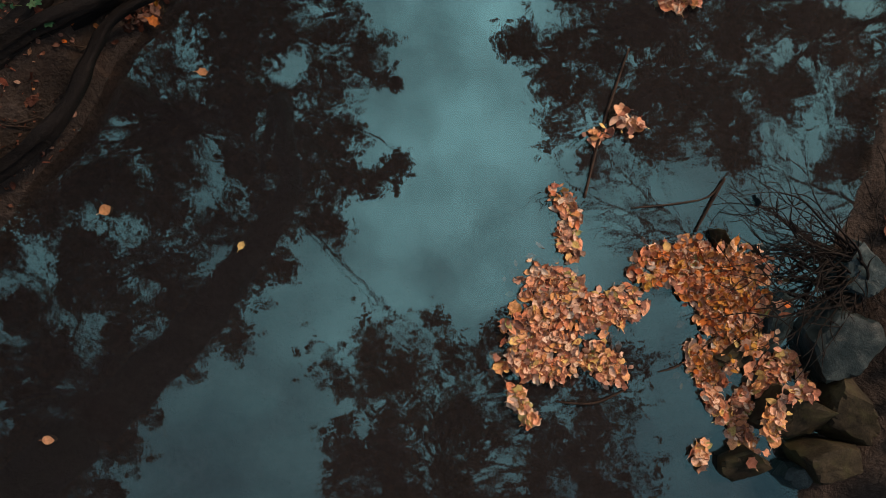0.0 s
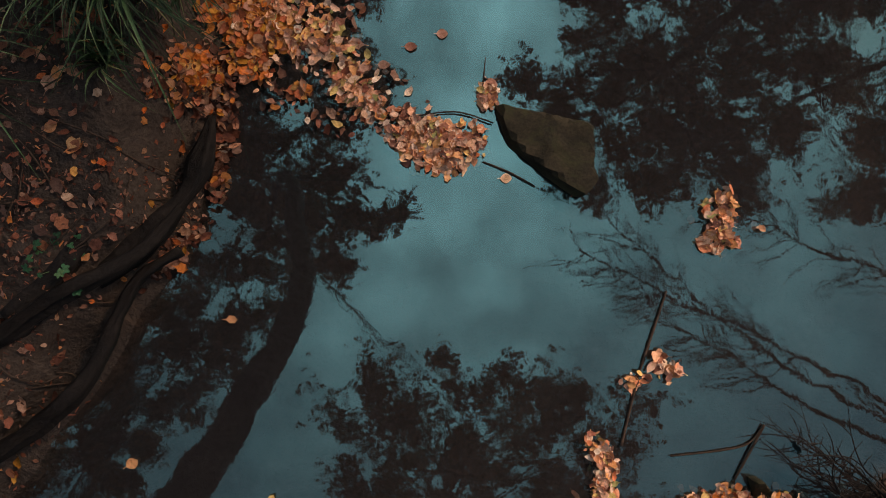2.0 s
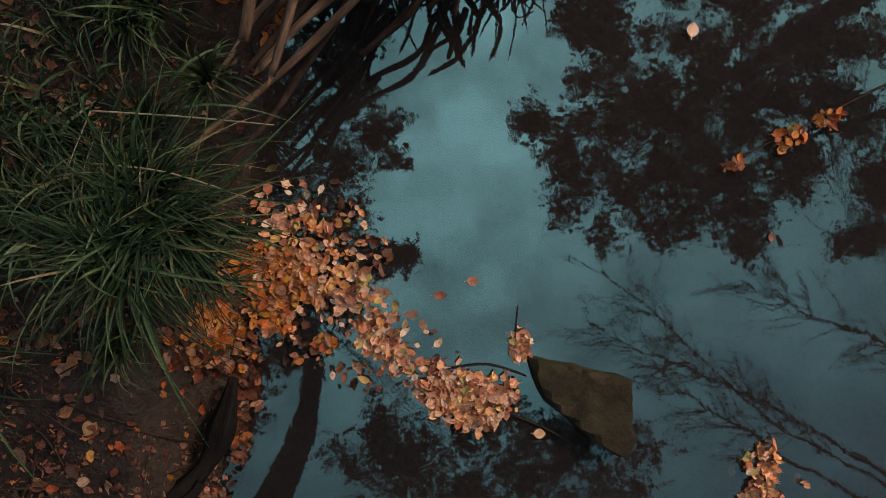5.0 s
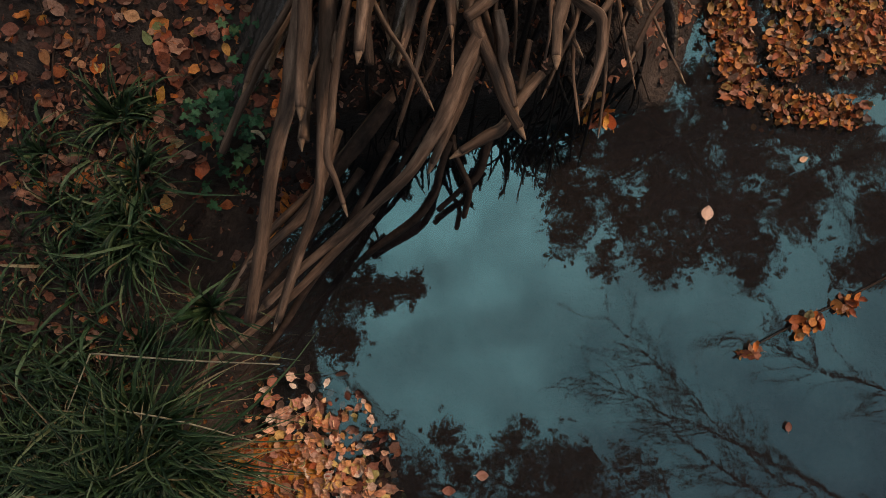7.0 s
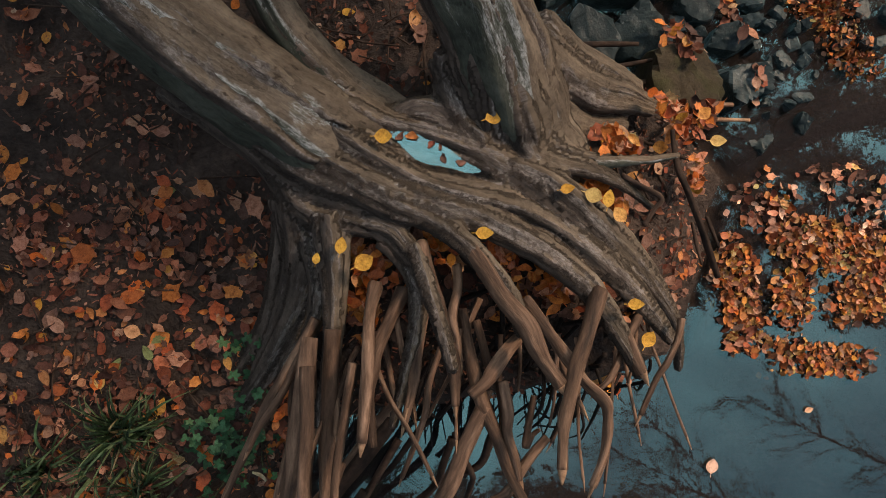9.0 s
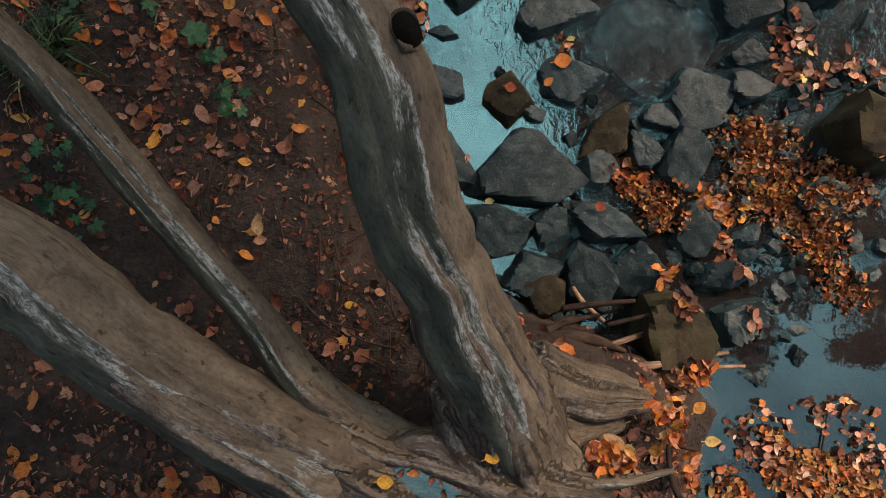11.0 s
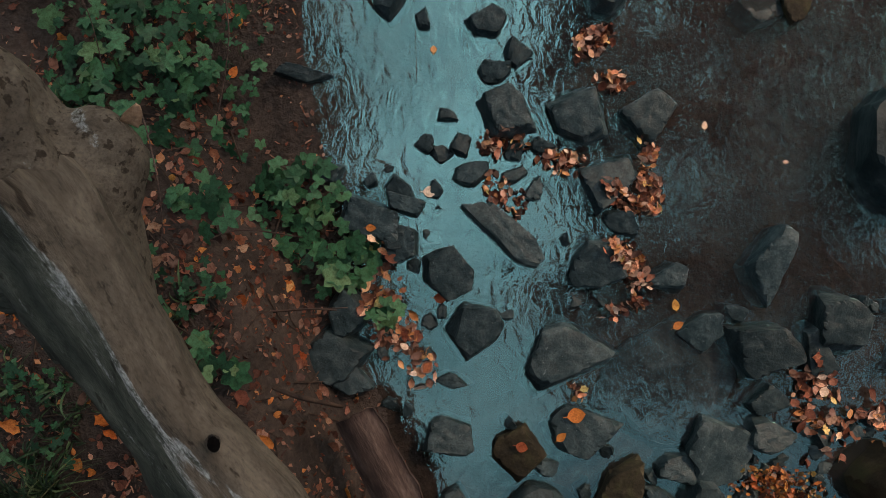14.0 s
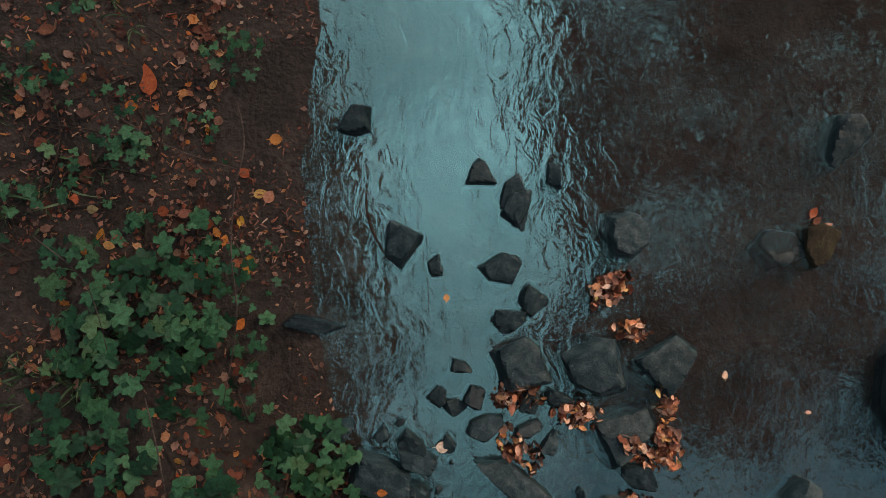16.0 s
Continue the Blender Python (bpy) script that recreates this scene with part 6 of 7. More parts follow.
sinew([(-1.099, 5.0, 1.0, 0.1), (-0.882, 4.838, 0.99, 0.1), (-0.683, 4.711, 0.97, 0.11), (-0.462, 4.639, 0.95, 0.11), (-0.255, 4.621, 0.93, 0.11), (-0.046, 4.603, 0.92, 0.1)], 0)  # broad back of the leaning stem
sinew([(-0.88, 4.79, 0.98, 0.03), (-0.80, 4.69, 0.98, 0.05), (-0.681, 4.563, 0.97, 0.055), (-0.533, 4.523, 0.98, 0.05), (-0.422, 4.49, 1.0, 0.042), (-0.349, 4.401, 1.02, 0.03)], 1)  # lower flank
sinew([(-0.895, 4.834, 1.09, 0.03), (-0.724, 4.744, 1.06, 0.036), (-0.583, 4.653, 1.04, 0.04), (-0.422, 4.567, 1.03, 0.042), (-0.295, 4.518, 1.03, 0.036), (-0.189, 4.438, 1.06, 0.032), (-0.066, 4.298, 1.08, 0.03), (-0.016, 4.161, 1.1, 0.024)], 2)
sinew([(-0.806, 4.825, 1.1, 0.028), (-0.6, 4.696, 1.06, 0.034), (-0.458, 4.63, 1.04, 0.036), (-0.313, 4.581, 1.03, 0.036), (-0.15, 4.531, 1.02, 0.045), (0.033, 4.437, 1.02, 0.046), (0.174, 4.33, 1.04, 0.04), (0.221, 4.261, 1.07, 0.034), (0.301, 4.125, 1.1, 0.026), (0.35, 4.033, 1.08, 0.018)], 3)
sinew([(-0.669, 4.846, 1.08, 0.035), (-0.512, 4.742, 1.05, 0.035), (-0.35, 4.654, 1.02, 0.036), (-0.185, 4.604, 1.0, 0.045), (-0.053, 4.579, 0.98, 0.055), (0.095, 4.509, 0.98, 0.05), (0.239, 4.399, 1.0, 0.046), (0.368, 4.28, 1.0, 0.036), (0.494, 4.135, 0.95, 0.022)], 4)
sinew([(-0.089, 4.713, 0.97, 0.05), (0.04, 4.666, 0.98, 0.055), (0.17, 4.565, 0.98, 0.06), (0.305, 4.443, 0.96, 0.055), (0.436, 4.317, 0.9, 0.042), (0.555, 4.17, 0.8, 0.025), (0.604, 4.009, 0.68, 0.015)], 5)
sinew([(-0.69, 4.93, 1.0, 0.03), (-0.56, 4.88, 1.01, 0.05), (-0.442, 4.83, 1.0, 0.045), (-0.313, 4.799, 1.0, 0.045), (-0.148, 4.739, 1.0, 0.05), (-0.053, 4.694, 0.98, 0.06)], 6)  # upper lip of the hollow
sinew([(-0.424, 4.86, 0.98, 0.03), (-0.332, 4.88, 1.0, 0.04), (-0.24, 4.849, 1.0, 0.045), (-0.129, 4.766, 1.0, 0.045)], 7)
sinew([(-0.186, 5.078, 1.02, 0.13), (-0.124, 4.941, 0.95, 0.14), (-0.074, 4.793, 0.92, 0.11), (-0.008, 4.679, 0.92, 0.08)], 8)  # foot of the second stem
sinew([(-0.26, 4.964, 1.03, 0.04), (-0.213, 4.857, 1.01, 0.04), (-0.148, 4.757, 1.0, 0.035)], 9)
sinew([(-0.064, 5.011, 1.08, 0.05), (-0.011, 4.875, 1.02, 0.05), (0.022, 4.75, 0.98, 0.045), (0.119, 4.715, 0.96, 0.035), (0.253, 4.688, 0.95, 0.026), (0.353, 4.641, 0.93, 0.02), (0.448, 4.575, 0.9, 0.012)], 10)
sinew([(0.025, 4.808, 0.96, 0.035), (0.159, 4.753, 0.95, 0.024), (0.294, 4.732, 0.94, 0.017), (0.473, 4.742, 0.92, 0.01)], 11)
sinew([(0.002, 5.14, 1.0, 0.09), (0.132, 5.048, 0.9, 0.09), (0.267, 4.994, 0.82, 0.075), (0.378, 4.982, 0.78, 0.06), (0.504, 4.964, 0.7, 0.04)], 12, False)  # collar
sinew([(0.051, 4.947, 0.92, 0.07), (0.16, 4.88, 0.85, 0.06), (0.27, 4.867, 0.8, 0.04), (0.403, 4.893, 0.76, 0.025)], 13, False)
sinew([(0.055, 5.173, 1.02, 0.05), (0.191, 5.097, 0.9, 0.05), (0.353, 5.049, 0.8, 0.045), (0.451, 5.02, 0.74, 0.03)], 14, False)
sinew([(-0.724, 4.601, 0.93, 0.085), (-0.723, 4.43, 0.86, 0.07), (-0.753, 4.269, 0.78, 0.055), (-0.834, 4.101, 0.7, 0.045), (-0.949, 3.924, 0.62, 0.035), (-1.075, 3.765, 0.56, 0.025)], 15)  # left buttress
sinew([(-0.625, 4.545, 0.98, 0.06), (-0.606, 4.361, 0.97, 0.042), (-0.609, 4.18, 0.98, 0.034), (-0.619, 4.04, 1.0, 0.03), (-0.642, 3.868, 1.02, 0.026)], 16)
sinew([(-0.686, 4.489, 0.93, 0.04), (-0.666, 4.3, 0.9, 0.034), (-0.696, 4.16, 0.9, 0.026), (-0.772, 4.043, 0.92, 0.02), (-0.829, 3.878, 0.92, 0.014)], 17)
sinew([(-0.785, 4.545, 0.9, 0.04), (-0.809, 4.388, 0.8, 0.04), (-0.875, 4.181, 0.7, 0.035), (-0.996, 4.002, 0.6, 0.028)], 18)
sinew([(-0.349, 4.437, 1.02, 0.03), (-0.305, 4.301, 1.1, 0.027), (-0.264, 4.171, 1.16, 0.024), (-0.238, 4.062, 1.2, 0.018)], 19)
sinew([(-0.441, 4.472, 0.98, 0.04), (-0.358, 4.363, 1.0, 0.03), (-0.34, 4.221, 1.02, 0.026), (-0.375, 4.047, 1.04, 0.022), (-0.418, 3.871, 1.05, 0.016)], 20)
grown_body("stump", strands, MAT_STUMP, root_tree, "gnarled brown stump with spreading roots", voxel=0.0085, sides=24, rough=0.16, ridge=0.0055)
grown_body("stub", [
    local([(-1.287, 7.158, 1.6, 0.17), (-1.344, 7.146, 1.52, 0.213), (-1.486, 7.383, 1.6, 0.214), (-1.539, 7.443, 1.8, 0.2)]),
    local([(-1.421, 7.305, 1.4, 0.2), (-1.31, 7.126, 1.44, 0.2), (-1.183, 6.864, 1.45, 0.14)]),
    local([(-1.437, 7.186, 1.45, 0.22), (-1.3, 7.274, 1.47, 0.19), (-1.211, 7.362, 1.48, 0.14), (-1.161, 7.412, 1.5, 0.1), (-1.14, 7.434, 1.5, 0.05)]),
], MAT_STUB, root_tree, "smooth taupe stub of a lost limb", voxel=0.014, sides=20, rough=0.07, ridge=0.003)
bare_root([(-0.666, 4.156, 1.1, 0.027), (-0.698, 3.842, 1.15, 0.025), (-0.761, 3.52, 1.15, 0.021), (-0.824, 3.067, 1.14, 0.016)], MAT_ROOT, 40, True)
bare_root([(-0.659, 4.08, 1.2, 0.02), (-0.658, 3.905, 1.22, 0.02), (-0.666, 3.69, 1.22, 0.016)], MAT_ROOT, 41, True)
bare_root([(-0.602, 4.178, 1.05, 0.026), (-0.622, 3.801, 1.05, 0.025), (-0.654, 3.441, 0.95, 0.019), (-0.803, 3.053, 0.8, 0.012)], MAT_ROOT, 42, True)
bare_root([(-0.531, 4.085, 1.15, 0.013), (-0.58, 3.775, 1.15, 0.013), (-0.597, 3.558, 1.13, 0.012), (-0.55, 3.42, 1.12, 0.009)], MAT_ROOT, 43, True)
bare_root([(-0.474, 4.315, 1, 0.025), (-0.487, 4.123, 1.15, 0.022), (-0.502, 3.859, 1.2, 0.016)], MAT_ROOT, 44, True)
bare_root([(-0.384, 4.298, 1, 0.029), (-0.467, 4.118, 1.1, 0.023), (-0.491, 4.003, 1.13, 0.02), (-0.472, 3.837, 1.15, 0.013)], MAT_ROOT, 45, True)
bare_root([(-0.33, 4.45, 1.02, 0.022), (-0.279, 4.256, 1.12, 0.023), (-0.238, 4.089, 1.15, 0.021), (-0.228, 3.958, 1.15, 0.013)], MAT_ROOT, 46, True)
bare_root([(-0.312, 4.253, 1, 0.017), (-0.347, 4.044, 1.05, 0.017), (-0.38, 3.89, 1.08, 0.012)], MAT_ROOT, 47, True)
bare_root([(-0.232, 4.512, 1.03, 0.025), (-0.085, 4.282, 1.15, 0.028), (0.005, 4.136, 1.22, 0.025), (0.073, 4.026, 1.25, 0.019)], MAT_ROOT, 48, True)
bare_root([(-0.198, 4.235, 1, 0.017), (-0.163, 4.015, 1.1, 0.023), (-0.098, 3.844, 1.1, 0.02), (-0.016, 3.657, 1.1, 0.015)], MAT_ROOT, 49, True)
bare_root([(-0.03, 4.148, 1.05, 0.02), (-0.117, 4.051, 1.12, 0.023), (-0.183, 3.987, 1.14, 0.016)], MAT_ROOT, 50, True)
bare_root([(-0.109, 3.977, 0.95, 0.015), (-0.189, 3.786, 0.9, 0.018), (-0.277, 3.589, 0.85, 0.015)], MAT_ROOT, 51, True)
bare_root([(0.222, 4.299, 1.08, 0.025), (0.121, 4.079, 1.22, 0.023), (0.075, 3.943, 1.28, 0.02), (0.057, 3.81, 1.33, 0.015)], MAT_ROOT, 52, True)
bare_root([(-0.003, 4.272, 1.05, 0.019), (0.101, 4.105, 1.15, 0.021), (0.207, 3.977, 1.2, 0.02), (0.215, 3.879, 1.2, 0.017), (0.169, 3.729, 1.2, 0.012)], MAT_ROOT, 53, True)
bare_root([(0.247, 4.254, 1.05, 0.022), (0.304, 4.151, 1.1, 0.023), (0.346, 4.046, 1.12, 0.015)], MAT_ROOT, 54, True)
bare_root([(-0.667, 4.206, 0.95, 0.016), (-0.774, 4.016, 0.95, 0.015), (-0.88, 3.801, 0.95, 0.013), (-0.97, 3.609, 0.9, 0.01)], MAT_ROOT, 55, True)
bare_root([(-0.736, 4.06, 0.85, 0.025), (-0.752, 3.835, 0.85, 0.024), (-0.815, 3.579, 0.8, 0.021)], MAT_ROOT, 56, True)
bare_root([(-0.696, 4.139, 0.9, 0.023), (-0.686, 3.889, 0.95, 0.024), (-0.691, 3.635, 1, 0.021)], MAT_ROOT, 57, True)
bare_root([(0.369, 4.216, 1, 0.013), (0.259, 4.048, 1.1, 0.012), (0.215, 3.996, 1.1, 0.008)], MAT_ROOT, 58, True)
bare_root([(-0.213, 4.379, 1, 0.014), (-0.233, 4.219, 1.05, 0.016), (-0.207, 4.078, 1.05, 0.011)], MAT_ROOT, 59, True)
bare_root([(0.03, 3.965, 1, 0.011), (0.002, 3.805, 1, 0.013), (0.048, 3.858, 1, 0.006)], MAT_ROOT, 60, True)
bare_root([(-0.136, 3.951, 1.1, 0.021), (-0.241, 3.704, 1.1, 0.023), (-0.362, 3.527, 1, 0.02), (-0.596, 3.341, 0.8, 0.019), (-0.862, 3.108, 0.7, 0.014)], MAT_ROOT, 61, True)
bare_root([(-0.084, 4.022, 1.1, 0.018), (-0.067, 3.864, 1.1, 0.017), (-0.029, 3.724, 1.1, 0.011)], MAT_ROOT, 62, True)
bare_root([(0.064, 3.844, 1.05, 0.015), (-0.062, 3.673, 1.05, 0.018), (-0.195, 3.592, 1.05, 0.015)], MAT_ROOT, 63, True)
bare_root([(-0.428, 3.834, 0.7, 0.021), (-0.693, 3.493, 0.65, 0.02), (-1.025, 3.146, 0.6, 0.016)], MAT_TWIG, 64)
bare_root([(-0.369, 3.944, 0.6, 0.022), (-0.577, 3.688, 0.6, 0.02), (-0.884, 3.353, 0.6, 0.016), (-1.098, 2.984, 0.62, 0.011)], MAT_ROOT, 65)
bare_root([(-0.492, 3.437, 0.6, 0.016), (-0.779, 3.146, 0.6, 0.016), (-1.062, 2.901, 0.6, 0.013), (-1.234, 2.702, 0.62, 0.007)], MAT_ROOT, 66)
bare_root([(-0.527, 3.589, 0.7, 0.016), (-0.813, 3.248, 0.65, 0.016), (-0.971, 3.066, 0.65, 0.011)], MAT_TWIG, 67)
bare_root([(-0.598, 3.711, 0.8, 0.015), (-0.711, 3.418, 0.8, 0.017), (-0.911, 3.246, 0.75, 0.012)], MAT_ROOT, 68)
bare_root([(-0.413, 3.729, 0.5, 0.015), (-0.631, 3.341, 0.45, 0.015), (-0.845, 3.014, 0.45, 0.014), (-1.024, 2.785, 0.5, 0.008)], MAT_TWIG, 69)
bare_root([(-0.207, 3.731, 0.5, 0.017), (-0.259, 3.546, 0.4, 0.016), (-0.371, 3.419, 0.3, 0.016), (-0.538, 3.307, 0.2, 0.013)], MAT_TWIG, 70)
bare_root([(-0.043, 3.776, 0.5, 0.013), (-0.09, 3.615, 0.4, 0.014), (-0.245, 3.484, 0.3, 0.012)], MAT_TWIG, 71)
bare_root([(-0.196, 3.753, 0.5, 0.013), (-0.124, 3.569, 0.4, 0.012), (-0.14, 3.454, 0.3, 0.012)], MAT_TWIG, 72)
bare_root([(-0.283, 3.818, 0.5, 0.013), (-0.441, 3.581, 0.3, 0.012), (-0.546, 3.434, 0.1, 0.009)], MAT_TWIG, 73)
bare_root([(0.708, 4.345, 0.8, 0.01), (0.613, 4.516, 0.9, 0.01), (0.538, 4.707, 0.9, 0.01), (0.521, 4.842, 0.9, 0.007)], MAT_TWIG, 74)
bare_root([(0.238, 4.716, 0.95, 0.023), (0.37, 4.727, 0.95, 0.015), (0.539, 4.755, 0.9, 0.01)], MAT_BARK, 75)
bare_root([(0.332, 4.679, 0.95, 0.011), (0.463, 4.605, 0.95, 0.01), (0.405, 4.511, 0.95, 0.008)], MAT_TWIG, 76)
bare_root([(-0.028, 4.97, 0.5, 0.036), (0.309, 5.054, 0.46, 0.029), (0.609, 5.056, 0.36, 0.02), (1.024, 5.098, 0.2, 0.01)], MAT_ROOT, 77)
bare_root([(-0.051, 5.014, 0.5, 0.027), (0.187, 5.059, 0.46, 0.022), (0.412, 5.128, 0.36, 0.015), (0.737, 5.21, 0.2, 0.008)], MAT_ROOT, 80)
bare_root([(-0.028, 5.036, 0.5, 0.036), (0.167, 5.077, 0.46, 0.029), (0.364, 5.12, 0.36, 0.02), (0.624, 5.162, 0.2, 0.01)], MAT_TWIG, 81)
bare_root([(-0.073, 5.036, 0.5, 0.03), (0.056, 5.144, 0.46, 0.024), (0.277, 5.245, 0.36, 0.017), (0.451, 5.261, 0.2, 0.009)], MAT_TWIG, 82)
bare_root([(0.016, 4.948, 0.5, 0.027), (0.243, 4.949, 0.46, 0.022), (0.497, 4.965, 0.36, 0.015), (0.796, 4.941, 0.2, 0.008)], MAT_TWIG, 84)
bare_root([(-0.006, 4.97, 0.5, 0.042), (0.203, 4.9, 0.46, 0.034), (0.453, 4.901, 0.36, 0.023), (0.67, 4.881, 0.2, 0.012)], MAT_TWIG, 85)
bare_root([(0.017, 4.992, 0.5, 0.024), (0.159, 5.027, 0.46, 0.019), (0.406, 5.023, 0.36, 0.013), (0.573, 5.077, 0.2, 0.007)], MAT_ROOT, 86)


for k in range(22):
    rng = random.Random(400 + k)
    x, y, z = -0.66 + 1.15 * k / 21 + rng.uniform(-0.03, 0.03), rng.uniform(4.1, 4.28), rng.uniform(0.9, 1.05)
    dx, length = rng.gauss(-0.03, 0.10), rng.uniform(0.2, 0.5)
    r = rng.uniform(0.006, 0.013)
    bare_root([(x, y, z, r), (x + dx * 0.4, y - length * 0.45, z + rng.uniform(0.0, 0.08), r * 0.95), (x + dx, y - length, z + rng.uniform(-0.1, 0.12), r * 0.7)], MAT_ROOT, 401 + k, True)


def knot_hole(x, y, z, radius, turn_x, turn_y):
    """A healed branch scar: an uneven swollen rim round a flat cap painted black as a hole's shade."""
    ring = []
    for a in np.arange(0, 6.6, 0.33):
        r = radius * (1 + 0.16 * noise.noise(Vector((math.cos(a), math.sin(a), x * 7))))
        ring.append((r * 0.86 * math.cos(a), r * 1.18 * math.sin(a), -0.012 + 0.008 * math.sin(2 * a), radius * (0.15 + 0.16 * noise.noise(Vector((math.cos(a) * 1.5, math.sin(a) * 1.5, y))))))
    m = pose(x + 0.1, y - 4.7, z - 0.6, turn_x, turn_y, 12)
    rim = child("knot", tubes_mesh("knot", [ring], MAT_BURL, 10, 0.35, 3, 3), root_tree, "swollen bark rim round a hollow", m=m)
    hollow = tubes_mesh("hollow", [[(0, 0, -0.002, radius * 0.96), (0, 0, -0.006, radius * 0.92), (0, 0, -0.05, radius * 0.5)]], MAT_HOLE_SHADE, 12, 0.2, 4, 3)
    child("hollow", hollow, rim, "black cap painted as the shade of a hollow", m=Matrix.Diagonal((0.86, 1.18, 1, 1)))


def shade_rootlets(count, seed):
    """Fine black roots added under the tree, standing in for the hollow's shade."""
    rng = np.random.default_rng(seed)
    lines = []
    for _ in range(count):
        x, y = rng.uniform(-0.75, 0.5), rng.uniform(3.95, 4.3)
        dx = rng.normal(-0.08, 0.16) if x < 0.35 else rng.normal(-0.03, 0.05)
        pts = [(x, y, rng.uniform(0.55, 0.85), rng.uniform(0.004, 0.011)), (x + dx * 0.5, y - rng.uniform(0.05, 0.2) * (1 if x < 0.35 else 0.4), rng.uniform(0.35, 0.7), rng.uniform(0.003, 0.009)),
               (x + dx, y - rng.uniform(0.15, 0.42) * (1 if x < 0.35 else 0.35), rng.uniform(0.02, 0.35), rng.uniform(0.002, 0.004))]
        lines.append(local(pts))
    child("shade_root_tangle", tubes_mesh("shade_root_tangle", lines, MAT_BANK_ROOT, 6, 0.2, seed, 5), root_tree, "added tangle of fine roots, black for the hollow's shade", kind="stuff")


shade_rootlets(150, 41)
knot_hole(-0.372, 6.036, 1.668, 0.045, -10, 20)
knot_hole(-0.835, 6.659, 1.745, 0.016, 10, 20)
child("broken_tip", tubes_mesh("broken_tip", [local([(-1.112, 7.434, 1.53, 0.026), (-1.096, 7.45, 1.55, 0.018), (-1.084, 7.465, 1.57, 0.006)])], MAT_WOOD, 7, 0.5, 9, 3), root_tree, "splintered pale orange wood")
MAT_LEAFBIT = leaf_material("sodden_leaf", LITTER, 0.4)
puddle = from_arrays("puddle", [(0.16 * math.cos(a), 0.034 * math.sin(a) * (1 - 0.4 * math.cos(a)) + 0.007 * math.sin(5 * a + 1) * (1 - math.cos(a) ** 2) + 0.008 * math.cos(2 * a), 0) for a in np.arange(0, 6.28, 0.2617)], [tuple(range(24))], MAT_WATER)
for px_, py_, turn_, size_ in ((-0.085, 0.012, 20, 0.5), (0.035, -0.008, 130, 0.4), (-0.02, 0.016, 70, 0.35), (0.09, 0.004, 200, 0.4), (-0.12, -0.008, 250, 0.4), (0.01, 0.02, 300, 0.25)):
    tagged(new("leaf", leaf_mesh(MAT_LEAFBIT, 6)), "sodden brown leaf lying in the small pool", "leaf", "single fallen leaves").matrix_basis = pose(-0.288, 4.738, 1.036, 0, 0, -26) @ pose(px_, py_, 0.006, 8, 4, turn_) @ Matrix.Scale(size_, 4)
puddle.attributes.new("depth", "FLOAT", "POINT").data.foreach_set("value", np.full(24, 0.1, dtype=np.float32))
tagged(new("puddle", puddle), "small pool of rainwater held in the fork of the tree", "puddle").matrix_basis = pose(-0.288, 4.738, 1.036, 0, 0, -26)


# ---- trees round the stream, mirrored in it ----
CROWN_SHAPES = [(np.array([(-0.5, 0, 0), (-0.1, -0.3, 0.05), (0.5, 0, -0.06), (-0.1, 0.3, 0.05)]), [(0, 1, 2), (0, 2, 3)])]


# where the sky stands open over the stream, at the height of the crowns
CROWN_Z = 18.0
GAP_Y = [-9, -5.8, -4.3, -3.0, -1.5, 0.0, 1.2, 1.7, 2.2, 3.0, 3.3, 3.8, 4.4, 4.9, 5.2, 6.0, 7.0, 8.1, 9.0, 10.0, 11.5, 13.0, 14.6, 16.2, 22]
GAP_LEFT = [-8.0, -8.0, -8.0, -6.4, -4.9, -3.8, -3.1, -1.6, -1.5, 0.05, -0.05, -0.8, -2.0, -1.2, -0.75, -0.9, -0.8, -1.3, -0.9, -1.7, -2.0, -2.4, -3.2, -4.2, -5.0]
GAP_RIGHT = [4.5, 4.5, 14.0, 14.0, 14.0, 14.0, 14.0, 14.0, 14.0, 7.6, 6.2, 4.8, 3.8, 3.2, 3.4, 2.8, 2.15, 4.1, 3.4, 4.0, 2.6, 2.0, 2.1, 2.0, 2.4]
TRUNKS = [(-2.7, -1.6), (-6.8, 4.6), (-6.6, 10.0), (-6.8, 16.5), (7.2, 7.2), (7.8, 12.0), (7.4, 17.0), (12.4, 6.8), (-9.4, -2.5)]


def open_sky(x, y):
    """How far a place lies inside the open sky, in metres."""
    inside = min(x - np.interp(y, GAP_Y, GAP_LEFT), np.interp(y, GAP_Y, GAP_RIGHT) - x)
    if x > 6.0:
        inside = max(inside, np.interp(x, [6.0, 7.2, 8.3, 8.9, 9.4, 9.8, 10.6, 11.4, 14.0], [3.1, 2.9, 3.2, 2.3, 2.4, 3.7, 4.2, 3.2, 2.9]) - y)
    return max(inside, 0.45 - math.hypot((x - 11.8) / 1.2, (y - 7.0) / 0.7))


